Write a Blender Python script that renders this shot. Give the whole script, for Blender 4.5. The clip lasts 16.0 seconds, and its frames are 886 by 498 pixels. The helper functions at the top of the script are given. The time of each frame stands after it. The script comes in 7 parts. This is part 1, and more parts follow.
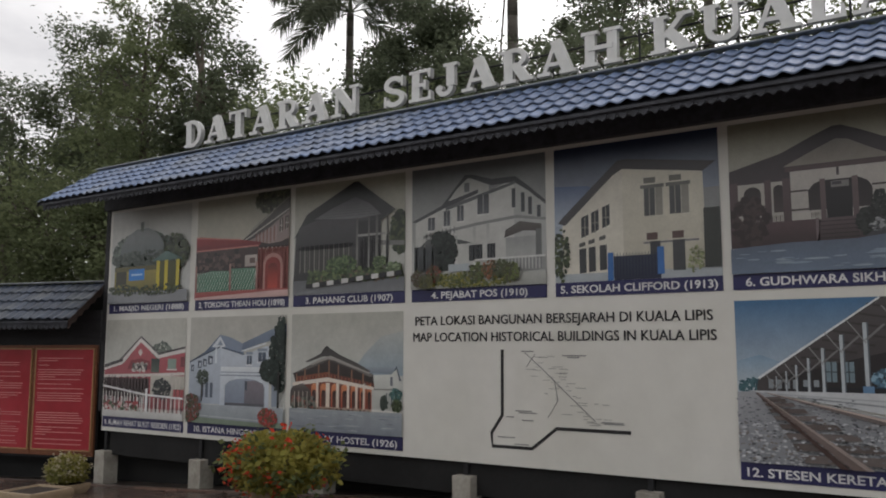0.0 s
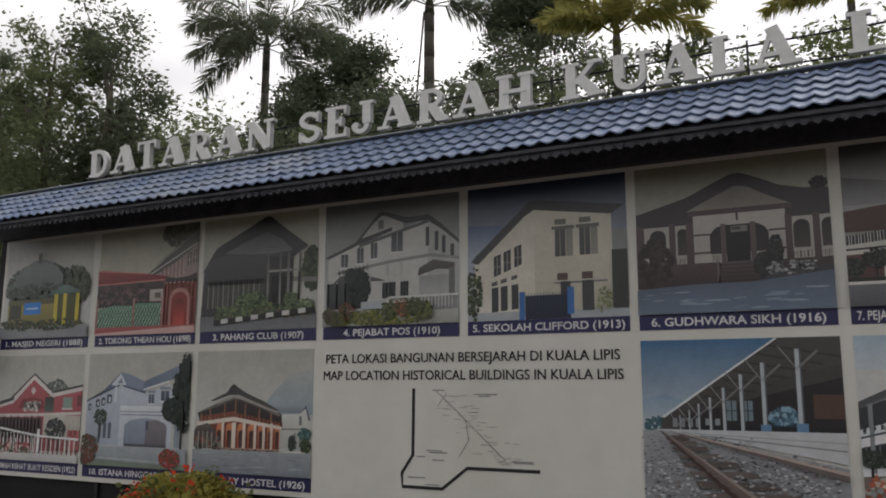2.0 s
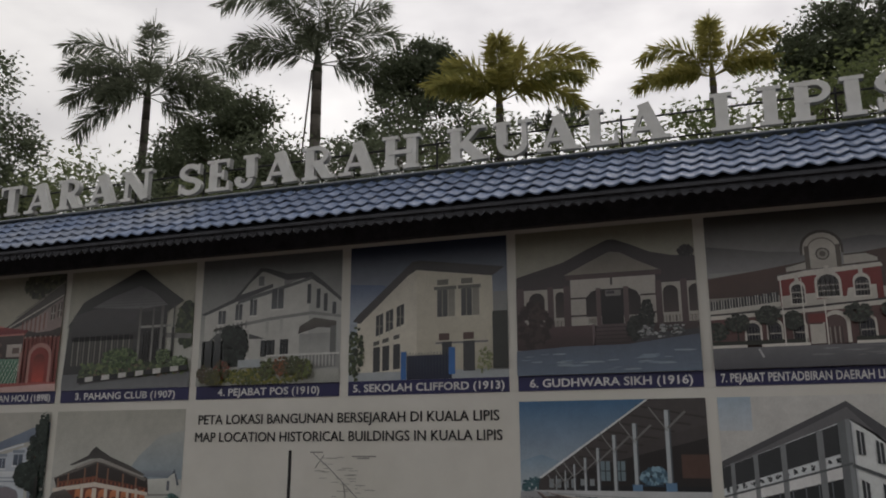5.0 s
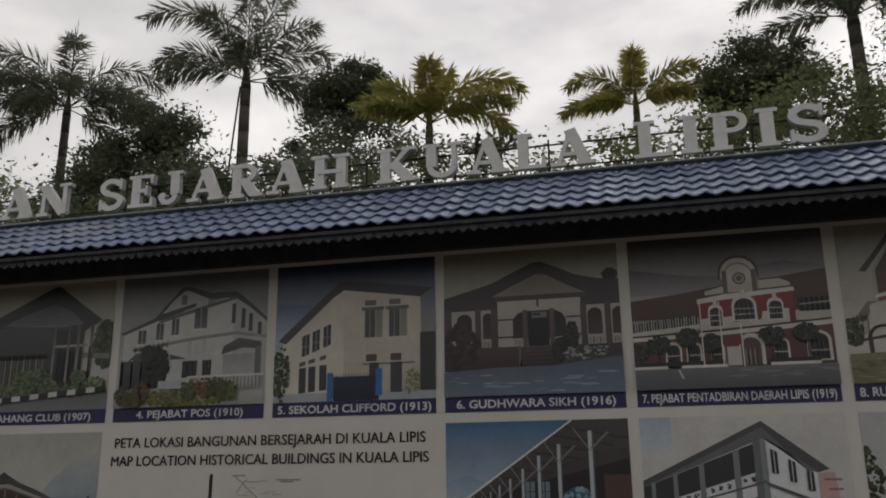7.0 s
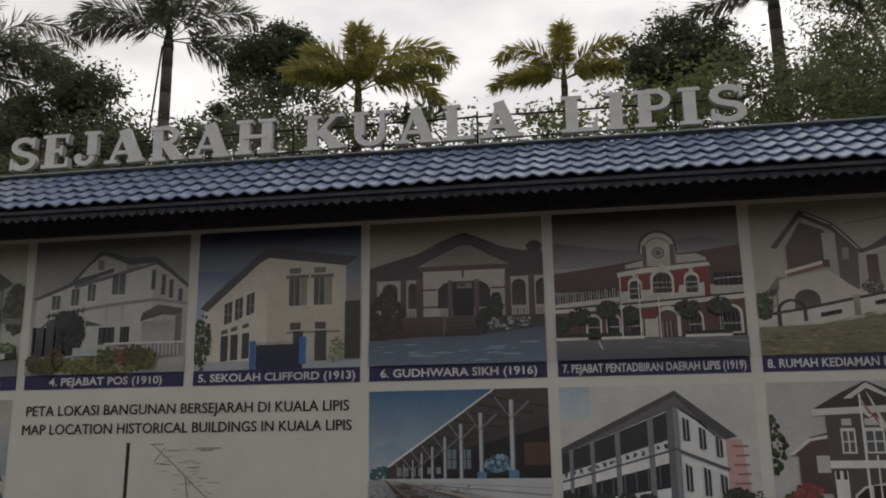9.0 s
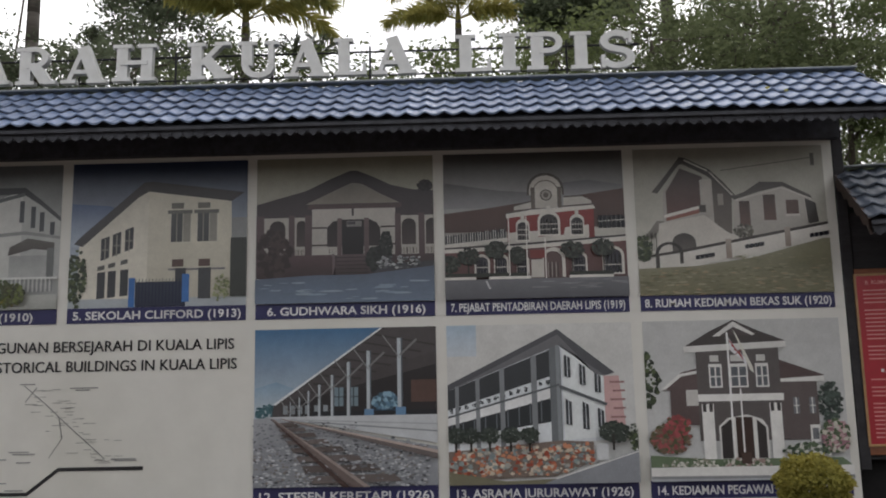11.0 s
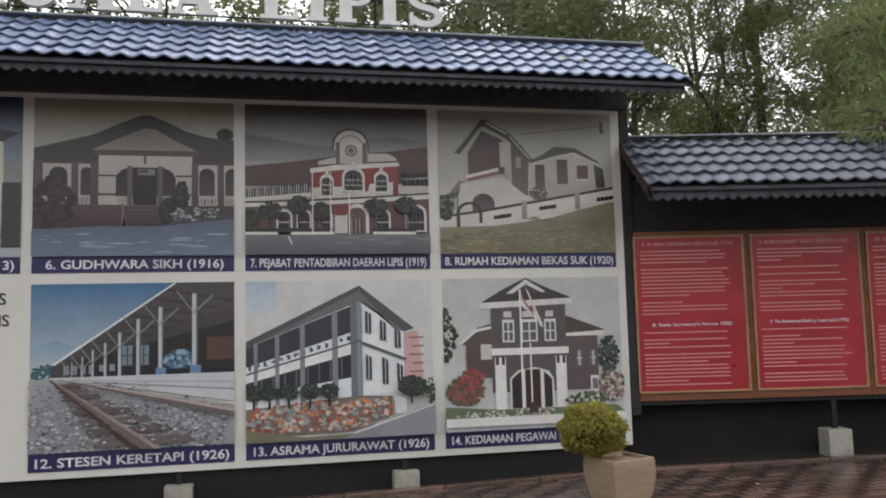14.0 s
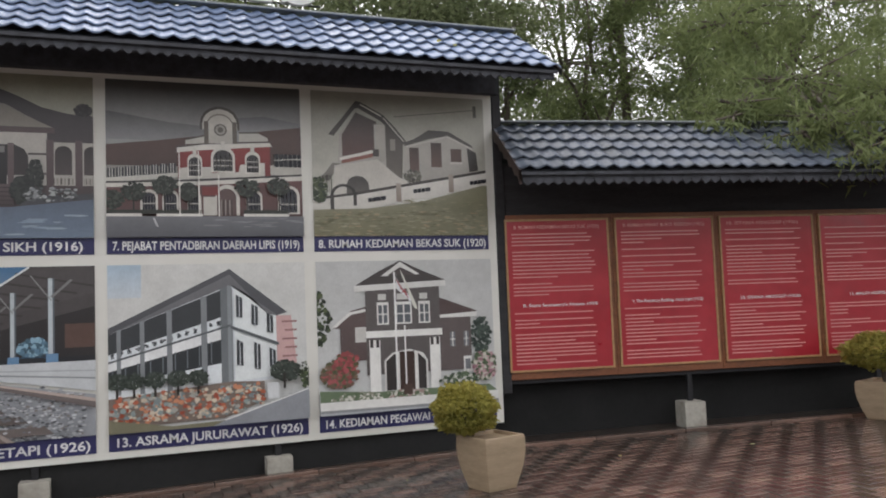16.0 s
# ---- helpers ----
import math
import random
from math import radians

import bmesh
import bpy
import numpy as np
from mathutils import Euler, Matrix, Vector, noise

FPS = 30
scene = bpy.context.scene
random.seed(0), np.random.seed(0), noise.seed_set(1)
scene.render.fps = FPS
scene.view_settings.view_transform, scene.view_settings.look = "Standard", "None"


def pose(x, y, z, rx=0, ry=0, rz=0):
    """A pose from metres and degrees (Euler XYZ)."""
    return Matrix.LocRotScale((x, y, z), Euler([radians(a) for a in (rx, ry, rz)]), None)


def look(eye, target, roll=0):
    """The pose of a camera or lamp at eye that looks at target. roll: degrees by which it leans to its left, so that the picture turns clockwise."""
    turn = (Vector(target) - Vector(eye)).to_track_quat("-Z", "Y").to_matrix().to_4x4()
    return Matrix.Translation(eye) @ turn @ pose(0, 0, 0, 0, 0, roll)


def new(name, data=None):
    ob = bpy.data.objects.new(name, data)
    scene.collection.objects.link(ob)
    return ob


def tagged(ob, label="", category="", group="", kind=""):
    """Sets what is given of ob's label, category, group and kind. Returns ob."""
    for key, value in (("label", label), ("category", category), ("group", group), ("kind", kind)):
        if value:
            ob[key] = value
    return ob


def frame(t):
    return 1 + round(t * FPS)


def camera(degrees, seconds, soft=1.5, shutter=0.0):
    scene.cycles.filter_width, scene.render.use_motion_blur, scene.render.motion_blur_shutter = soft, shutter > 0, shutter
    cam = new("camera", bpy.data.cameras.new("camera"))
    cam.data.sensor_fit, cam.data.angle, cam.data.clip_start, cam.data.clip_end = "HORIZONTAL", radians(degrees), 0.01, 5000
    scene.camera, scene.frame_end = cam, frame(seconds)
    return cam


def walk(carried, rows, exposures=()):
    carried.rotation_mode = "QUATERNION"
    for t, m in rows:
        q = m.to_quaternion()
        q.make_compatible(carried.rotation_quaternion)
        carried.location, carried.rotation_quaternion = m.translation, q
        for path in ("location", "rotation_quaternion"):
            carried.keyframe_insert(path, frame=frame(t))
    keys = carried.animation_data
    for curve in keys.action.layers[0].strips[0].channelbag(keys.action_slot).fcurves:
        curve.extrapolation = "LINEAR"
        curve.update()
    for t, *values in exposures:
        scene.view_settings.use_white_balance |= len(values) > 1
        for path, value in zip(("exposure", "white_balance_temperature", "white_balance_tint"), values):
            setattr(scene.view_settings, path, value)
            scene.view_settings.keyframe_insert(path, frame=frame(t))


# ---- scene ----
cam = camera(56.0, 16.0, 1.9)
PATH = [
    (0, (0.03, -0.037, 1.559), (-1.068, 1.618, 1.797), 0.0),
    (0.5, (0.029, -0.034, 1.559), (-1.029, 1.642, 1.822), 0.1),
    (1, (0.028, -0.031, 1.559), (-0.986, 1.669, 1.849), 0.1),
    (1.5, (0.026, -0.028, 1.56), (-0.937, 1.698, 1.871), 0.1),
    (2, (0.024, -0.026, 1.56), (-0.889, 1.723, 1.888), 0.1),
    (2.5, (0.023, -0.027, 1.561), (-0.845, 1.74, 1.915), 0.0),
    (3, (0.021, -0.028, 1.561), (-0.811, 1.751, 1.937), 0.1),
    (3.5, (0.019, -0.03, 1.561), (-0.766, 1.767, 1.955), 0.0),
    (6, (0.008, -0.04, 1.563), (-0.553, 1.812, 2.066), -0.4),
    (6.5, (0.007, -0.043, 1.563), (-0.515, 1.819, 2.073), -0.6),
    (7, (0.006, -0.048, 1.562), (-0.467, 1.826, 2.075), -0.7),
    (7.5, (0.007, -0.054, 1.562), (-0.418, 1.832, 2.076), -0.8),
    (8, (0.007, -0.056, 1.562), (-0.372, 1.84, 2.075), -0.9),
    (8.5, (0.007, -0.055, 1.561), (-0.342, 1.853, 2.047), -1.0),
    (9, (0.006, -0.05, 1.56), (-0.299, 1.876, 2.001), -0.8),
    (11.3, (-0.008, 0.004, 1.547), (-0.013, 1.983, 1.832), -1.1),
    (11.5, (-0.01, 0.008, 1.546), (0.013, 1.988, 1.824), -1.0),
    (12, (-0.016, 0.018, 1.545), (0.079, 1.999, 1.799), -0.9),
    (12.5, (-0.022, 0.027, 1.545), (0.14, 2.007, 1.775), -1.2),
    (13, (-0.026, 0.036, 1.544), (0.216, 2.01, 1.76), -1.4),
    (13.5, (-0.029, 0.044, 1.544), (0.312, 2.005, 1.741), -1.3),
    (14, (-0.03, 0.049, 1.543), (0.395, 1.995, 1.728), -1.5),
    (14.5, (-0.029, 0.05, 1.543), (0.472, 1.979, 1.717), -1.7),
    (15, (-0.026, 0.051, 1.543), (0.546, 1.96, 1.708), -1.9),
    (15.5, (-0.021, 0.052, 1.543), (0.613, 1.943, 1.691), -2.1),
    (16, (-0.016, 0.053, 1.543), (0.694, 1.918, 1.677), -2.2),
]
walk(cam, [(t, look(eye, target, roll)) for t, eye, target, roll in PATH],
     [(0, -0.12, 6350, 10), (3.5, -0.52, 6450, 10), (7, -0.88, 6550, 10), (9, -0.70, 6550, 10), (11.5, 0.20, 6250, 10), (14, 0.55, 6250, 10), (16, 0.68, 6250, 10)])

# world, sun and sky
SUN_EL, SUN_AZ = radians(48), radians(5)
world = bpy.data.worlds.new("overcast_sky")
scene.world = world
world.use_nodes = True
wn, wl = world.node_tree.nodes, world.node_tree.links
wn.clear()
w_out = wn.new("ShaderNodeOutputWorld")
w_bg = wn.new("ShaderNodeBackground")
w_sky = wn.new("ShaderNodeTexSky")
w_sky.sky_type, w_sky.sun_disc = "NISHITA", False
w_sky.sun_elevation, w_sky.sun_rotation = SUN_EL, SUN_AZ
w_dim = wn.new("ShaderNodeVectorMath")
w_dim.operation = "SCALE"
w_dim.inputs["Scale"].default_value = 0.10
wl.new(w_sky.outputs["Color"], w_dim.inputs[0])
w_geo = wn.new("ShaderNodeTexCoord")
w_map = wn.new("ShaderNodeMapping")
w_map.inputs["Scale"].default_value = (1.6, 1.6, 4.0)
wl.new(w_geo.outputs["Generated"], w_map.inputs["Vector"])
w_noise = wn.new("ShaderNodeTexNoise")
w_noise.inputs["Scale"].default_value, w_noise.inputs["Detail"].default_value, w_noise.inputs["Roughness"].default_value = 1.7, 7, 0.55
wl.new(w_map.outputs["Vector"], w_noise.inputs["Vector"])
w_ramp = wn.new("ShaderNodeValToRGB")
w_ramp.color_ramp.elements[0].position, w_ramp.color_ramp.elements[0].color = 0.34, (0.60, 0.575, 0.575, 1)
w_ramp.color_ramp.elements[1].position, w_ramp.color_ramp.elements[1].color = 0.62, (1.0, 0.962, 0.93, 1)
wl.new(w_noise.outputs["Fac"], w_ramp.inputs["Fac"])
w_mix = wn.new("ShaderNodeMix")
w_mix.data_type = "RGBA"
w_mix.inputs["Factor"].default_value = 0.92
wl.new(w_dim.outputs["Vector"], w_mix.inputs["A"])
wl.new(w_ramp.outputs["Color"], w_mix.inputs["B"])
# the cloud is brighter round the hidden sun
w_dot = wn.new("ShaderNodeVectorMath")
w_dot.operation = "DOT_PRODUCT"
w_dot.inputs[1].default_value = (math.sin(SUN_AZ) * math.cos(SUN_EL), math.cos(SUN_AZ) * math.cos(SUN_EL), math.sin(SUN_EL))
wl.new(w_geo.outputs["Generated"], w_dot.inputs[0])
w_glow = wn.new("ShaderNodeMapRange")
w_glow.interpolation_type = "SMOOTHSTEP"
w_glow.inputs["From Min"].default_value, w_glow.inputs["From Max"].default_value = 0.45, 1.0
w_glow.inputs["To Min"].default_value, w_glow.inputs["To Max"].default_value = 0.80, 1.40
wl.new(w_dot.outputs["Value"], w_glow.inputs["Value"])
w_lit = wn.new("ShaderNodeVectorMath")
w_lit.operation = "SCALE"
wl.new(w_mix.outputs["Result"], w_lit.inputs[0])
wl.new(w_glow.outputs["Result"], w_lit.inputs["Scale"])
wl.new(w_lit.outputs["Vector"], w_bg.inputs["Color"])
w_bg.inputs["Strength"].default_value = 1.5
wl.new(w_bg.outputs["Background"], w_out.inputs["Surface"])
sun = new("sun", bpy.data.lights.new("sun", "SUN"))
sun.data.energy, sun.data.angle, sun.data.color = 0.55, radians(25), (1.0, 0.95, 0.88)
sun.matrix_world = look((0, 0, 30), (8 * math.sin(SUN_AZ - math.pi), 8 * math.cos(SUN_AZ - math.pi), 30 - 8 * math.tan(SUN_EL)))

# materials
MATS = {}


def mat(name, base, rough=0.6, scale=8.0, vary=0.25, bump=0.0, bump_scale=60.0, metal=0.0, spread=0.0, second=None, second_scale=1.5, coat=0.0, stretch=(1, 1, 1)):
    """Procedural surface: grain and stains at two scales, relief, and a spread of tone from piece to piece."""
    if name in MATS:
        return MATS[name]
    m = bpy.data.materials.new(name)
    m.use_nodes = True
    n, l = m.node_tree.nodes, m.node_tree.links
    b = n["Principled BSDF"]
    b.inputs["Roughness"].default_value, b.inputs["Metallic"].default_value = rough, metal
    b.inputs["Coat Weight"].default_value = coat
    co = n.new("ShaderNodeTexCoord")
    mp = n.new("ShaderNodeMapping")
    mp.inputs["Scale"].default_value = stretch
    l.new(co.outputs["Object"], mp.inputs["Vector"])
    n1 = n.new("ShaderNodeTexNoise")
    n1.inputs["Scale"].default_value, n1.inputs["Detail"].default_value, n1.inputs["Roughness"].default_value = scale, 8, 0.62
    l.new(mp.outputs["Vector"], n1.inputs["Vector"])
    n2 = n.new("ShaderNodeTexNoise")
    n2.inputs["Scale"].default_value, n2.inputs["Detail"].default_value = second_scale, 5
    l.new(mp.outputs["Vector"], n2.inputs["Vector"])
    r1 = n.new("ShaderNodeMapRange")
    r1.inputs["From Min"].default_value, r1.inputs["From Max"].default_value = 0.25, 0.75
    r1.inputs["To Min"].default_value, r1.inputs["To Max"].default_value = 1 - vary, 1 + vary
    l.new(n1.outputs["Fac"], r1.inputs["Value"])
    mix = n.new("ShaderNodeMix")
    mix.data_type = "RGBA"
    mix.inputs["A"].default_value = (*base, 1)
    other = second or tuple(c * 0.75 for c in base)
    mix.inputs["B"].default_value = (*other, 1)
    st = n.new("ShaderNodeMapRange")
    st.inputs["From Min"].default_value, st.inputs["From Max"].default_value = 0.42, 0.68
    l.new(n2.outputs["Fac"], st.inputs["Value"])
    l.new(st.outputs["Result"], mix.inputs["Factor"])
    mul = n.new("ShaderNodeVectorMath")
    mul.operation = "SCALE"
    l.new(mix.outputs["Result"], mul.inputs[0])
    l.new(r1.outputs["Result"], mul.inputs["Scale"])
    last = mul.outputs["Vector"]
    if spread:
        info = n.new("ShaderNodeObjectInfo")
        geo = n.new("ShaderNodeNewGeometry")
        add = n.new("ShaderNodeMath")
        add.operation = "ADD"
        l.new(info.outputs["Random"], add.inputs[0])
        l.new(geo.outputs["Random Per Island"], add.inputs[1])
        fr = n.new("ShaderNodeMath")
        fr.operation = "FRACT"
        l.new(add.outputs["Value"], fr.inputs[0])
        rr = n.new("ShaderNodeMapRange")
        rr.inputs["To Min"].default_value, rr.inputs["To Max"].default_value = 1 - spread, 1 + spread
        l.new(fr.outputs["Value"], rr.inputs["Value"])
        mul2 = n.new("ShaderNodeVectorMath")
        mul2.operation = "SCALE"
        l.new(last, mul2.inputs[0])
        l.new(rr.outputs["Result"], mul2.inputs["Scale"])
        last = mul2.outputs["Vector"]
    l.new(last, b.inputs["Base Color"])
    rg = n.new("ShaderNodeMapRange")
    rg.inputs["To Min"].default_value, rg.inputs["To Max"].default_value = max(0.03, rough - 0.12), min(1, rough + 0.12)
    l.new(n2.outputs["Fac"], rg.inputs["Value"])
    l.new(rg.outputs["Result"], b.inputs["Roughness"])
    if bump:
        nb = n.new("ShaderNodeTexNoise")
        nb.inputs["Scale"].default_value, nb.inputs["Detail"].default_value = bump_scale, 6
        l.new(mp.outputs["Vector"], nb.inputs["Vector"])
        bp = n.new("ShaderNodeBump")
        bp.inputs["Strength"].default_value, bp.inputs["Distance"].default_value = bump, 0.01
        l.new(nb.outputs["Fac"], bp.inputs["Height"])
        l.new(bp.outputs["Normal"], b.inputs["Normal"])
    MATS[name] = m
    return m


def leaf_mat(name, base, second, rough=0.8, spread=0.35):
    """Leaves: tone by clump and by leaf, some light through them."""
    m = mat(name, base, rough, 3.0, 0.25, second=second, second_scale=0.9, spread=spread)
    b = m.node_tree.nodes["Principled BSDF"]
    b.inputs["Specular IOR Level"].default_value = 0.2
    n, l = m.node_tree.nodes, m.node_tree.links
    tr = n.new("ShaderNodeBsdfTranslucent")
    tr.inputs["Color"].default_value = (*(min(1, c * 1.3) for c in base), 1)
    mx = n.new("ShaderNodeMixShader")
    mx.inputs["Fac"].default_value = 0.42
    out = n["Material Output"]
    l.new(b.outputs["BSDF"], mx.inputs[1])
    l.new(tr.outputs["BSDF"], mx.inputs[2])
    l.new(mx.outputs["Shader"], out.inputs["Surface"])
    return m


M_WHITE_VINYL = mat("white_vinyl", (0.70, 0.69, 0.64), 0.36, 3, 0.05, second=(0.64, 0.63, 0.57), second_scale=0.7)
M_NAVY = mat("navy_print", (0.022, 0.022, 0.095), 0.42, 6, 0.1)
M_TEXT_WHITE = mat("white_print", (0.72, 0.72, 0.72), 0.45, 6, 0.04)
M_TEXT_BLACK = mat("black_print", (0.015, 0.015, 0.016), 0.45, 6, 0.08)
M_TILE = mat("blue_metal_tile", (0.135, 0.185, 0.30), 0.5, 9, 0.28, 0.08, 40, 0.0, 0.14, (0.25, 0.275, 0.32), 1.1)
M_TILE_DARK = mat("weathered_blue_tile", (0.065, 0.08, 0.11), 0.5, 9, 0.3, 0.10, 40, 0.0, 0.2, (0.105, 0.115, 0.125), 2.0)
for _m in (M_TILE, M_TILE_DARK):
    _m.node_tree.nodes["Principled BSDF"].inputs["Specular IOR Level"].default_value = 0.3
M_BARGE = mat("brown_black_timber", (0.055, 0.034, 0.028), 0.7, 14, 0.35, 0.25, 90)
M_BLACK_WOOD = mat("black_stained_timber", (0.030, 0.029, 0.032), 0.75, 14, 0.35, 0.25, 90, stretch=(1, 1, 6))
# Black timber; base raised and blued to paint reflected haze into it.
M_FASCIA = mat("haze_lifted_black_timber", (0.050, 0.053, 0.064), 0.68, 14, 0.4, 0.25, 90, second=(0.035, 0.037, 0.045), second_scale=5)
M_RIDGE = mat("pale_grey_ridge_metal", (0.30, 0.32, 0.335), 0.5, 12, 0.25, 0.1, 60)
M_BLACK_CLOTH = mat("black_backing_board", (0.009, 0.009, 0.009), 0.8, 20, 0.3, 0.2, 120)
M_STEEL = mat("dark_steel", (0.035, 0.035, 0.038), 0.45, 20, 0.3, 0.1, 100, 0.6)
M_CONCRETE = mat("cast_concrete", (0.40, 0.38, 0.33), 0.75, 22, 0.16, 0.35, 120, second=(0.27, 0.25, 0.21), second_scale=4)
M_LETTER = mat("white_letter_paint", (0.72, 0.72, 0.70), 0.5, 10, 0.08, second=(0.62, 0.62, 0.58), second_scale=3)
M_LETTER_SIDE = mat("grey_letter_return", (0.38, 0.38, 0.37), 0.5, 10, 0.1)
M_RED = mat("red_panel_print", (0.34, 0.020, 0.032), 0.32, 5, 0.12, second=(0.40, 0.030, 0.044), second_scale=1.5, coat=0.3)
M_RED_BAR = mat("pale_red_print", (0.68, 0.30, 0.28), 0.4, 8, 0.1)
M_GOLD = mat("gold_beading", (0.40, 0.24, 0.11), 0.45, 25, 0.25, 0.1, 120)
M_FRAME_WOOD = mat("varnished_brown_timber", (0.20, 0.072, 0.03), 0.45, 18, 0.35, 0.2, 90, stretch=(1, 1, 5))
M_PAVER = mat("wet_brick_paver", (0.150, 0.092, 0.070), 0.22, 30, 0.3, 0.3, 150, spread=0.42, second=(0.095, 0.066, 0.052), second_scale=1.3, coat=0.25)
# Darker copy for crosswise bricks; the lighter one has wet reflection in its colour.
M_PAVER_NO_GLINT = mat("paver_without_glint", (0.070, 0.052, 0.041), 0.22, 30, 0.3, 0.3, 150, spread=0.35, second=(0.045, 0.038, 0.032), second_scale=1.3, coat=0.25)
M_GROUND = mat("damp_jointing_sand", (0.045, 0.036, 0.03), 0.5, 25, 0.35, 0.4, 120)
M_GRASS_GROUND = mat("grass_ground", (0.05, 0.075, 0.025), 0.9, 6, 0.4, 0.6, 40)
M_POT = mat("cream_ribbed_pot", (0.37, 0.28, 0.185), 0.6, 18, 0.14, 0.3, 60, second=(0.30, 0.23, 0.15), second_scale=3, stretch=(1, 1, 5))
M_SOIL = mat("potting_soil", (0.03, 0.02, 0.014), 0.9, 30, 0.4, 0.6, 80)
M_BARK = mat("grey_bark", (0.11, 0.09, 0.07), 0.85, 12, 0.35, 0.6, 40, stretch=(1, 1, 0.3))
M_PALM_BARK = mat("ringed_palm_bark", (0.12, 0.105, 0.09), 0.8, 10, 0.3, 0.6, 14, stretch=(0.3, 0.3, 6))
M_LEAF_DARK = leaf_mat("dark_foliage", (0.12, 0.14, 0.088), (0.085, 0.10, 0.064))
M_LEAF_MID = leaf_mat("mid_foliage", (0.165, 0.19, 0.098), (0.105, 0.13, 0.068))
M_LEAF_LIGHT = leaf_mat("light_foliage", (0.17, 0.20, 0.085), (0.10, 0.13, 0.058))
M_LEAF_GOLD = leaf_mat("yellowing_frond", (0.34, 0.31, 0.10), (0.17, 0.19, 0.07))
M_LEAF_PALM = leaf_mat("palm_frond", (0.15, 0.165, 0.115), (0.10, 0.12, 0.08))
M_LEAF_BALL = leaf_mat("clipped_shrub_leaf", (0.38, 0.34, 0.09), (0.19, 0.19, 0.05))
M_FLOWER_RED = leaf_mat("red_flower", (0.70, 0.075, 0.04), (0.55, 0.10, 0.05))
M_FLOWER_PALE = leaf_mat("pale_flower", (0.55, 0.50, 0.36), (0.40, 0.36, 0.22))


# mesh helpers
def obj_from(name, bm, material, smooth=False):
    me = bpy.data.meshes.new(name)
    bm.to_mesh(me)
    bm.free()
    for m in (material if isinstance(material, (list, tuple)) else [material]):
        me.materials.append(m)
    if smooth:
        for p in me.polygons:
            p.use_smooth = True
    return new(name, me)


def part(name, bm, material, parent, label="", smooth=False):
    """One mesh object under a thing or under a part."""
    ob = obj_from(name, bm, material, smooth)
    ob.parent = parent
    return tagged(ob, label) if label else ob


def box_bm(x0, y0, z0, x1, y1, z1, bevel=0.0, bm=None, m=None):
    bm = bm or bmesh.new()
    t = Matrix.Translation(((x0 + x1) / 2, (y0 + y1) / 2, (z0 + z1) / 2)) @ Matrix.Diagonal((x1 - x0, y1 - y0, z1 - z0, 1))
    made = bmesh.ops.create_cube(bm, size=1.0, matrix=(m @ t) if m else t)
    if bevel:
        edges = {e for v in made["verts"] for e in v.link_edges}
        bmesh.ops.bevel(bm, geom=list(edges), offset=bevel, segments=2, affect="EDGES", profile=0.6)
    return bm


def rod(bm, a, b, r0, r1=None, seg=8):
    """A tapered round bar from a to b."""
    a, b = Vector(a), Vector(b)
    r1 = r0 if r1 is None else r1
    q = (b - a).to_track_quat("Z", "Y").to_matrix().to_4x4()
    m = Matrix.Translation((a + b) / 2) @ q
    bmesh.ops.create_cone(bm, cap_ends=True, segments=seg, radius1=r0, radius2=r1, depth=(b - a).length, matrix=m)
    return bm


def empty(name, m=None):
    ob = new(name)
    ob.empty_display_size = 0.2
    if m:
        ob.matrix_world = m
    return ob


def text_mesh(body, width, height, bold=0.012, depth=0.0):
    """Lettering in the built-in font, scaled to the given width and capital height; its lower left corner at the origin, in x and z, facing -y."""
    cu = bpy.data.curves.new("lettering", "FONT")
    cu.body, cu.size, cu.offset, cu.extrude, cu.resolution_u = body, 1.0, bold, depth, 3
    tmp = bpy.data.objects.new("lettering", cu)
    scene.collection.objects.link(tmp)
    me = bpy.data.meshes.new_from_object(tmp.evaluated_get(bpy.context.evaluated_depsgraph_get()))
    bpy.data.objects.remove(tmp)
    bpy.data.curves.remove(cu)
    co = np.zeros(len(me.vertices) * 3)
    me.vertices.foreach_get("co", co)
    co = co.reshape(-1, 3)
    x0, x1 = co[:, 0].min(), co[:, 0].max()
    sx, sz = width / (x1 - x0), height / 0.72
    me.vertices.foreach_set("co", np.stack([(co[:, 0] - x0) * sx, -co[:, 2], co[:, 1] * sz], 1).ravel())
    me.update()
    return me


def lettering(body, x, y, z, width, height, material, parent, bold=0.012):
    me = text_mesh(body, width, height, bold)
    me.materials.clear()
    me.materials.append(material)
    ob = tagged(new("lettering", me), kind="stuff")
    ob.parent = parent
    ob.location = (x, y, z)
    return ob


def ground_z(x):
    """The pavement falls gently towards the far left and rises to the right."""
    return float(np.interp(x, (-40, -12.0, -9.7, -7.4, -4.0, 1.3, 6.3, 14), (-1.2, -0.55, -0.43, -0.28, -0.13, 0.0, 0.10, 0.18)))

# ground
bm = bmesh.new()
XS = [-400, -120, -40, -20, -12, -9.7, -7.4, -4, -1, 1.3, 4, 6.3, 10, 14, 40, 120, 400]
YS = [-400, -100, -30, -8, 0, 4, 8.2, 12, 30, 100, 400]
grid = [[bm.verts.new((x, y, ground_z(x) - 0.012)) for x in XS] for y in YS]
for j in range(len(YS) - 1):
    for i in range(len(XS) - 1):
        bm.faces.new((grid[j][i], grid[j][i + 1], grid[j + 1][i + 1], grid[j + 1][i]))
ground = obj_from("ground", bm, M_GROUND)
tagged(ground, "dark damp sand bed under the pavement", "ground", kind="structure")

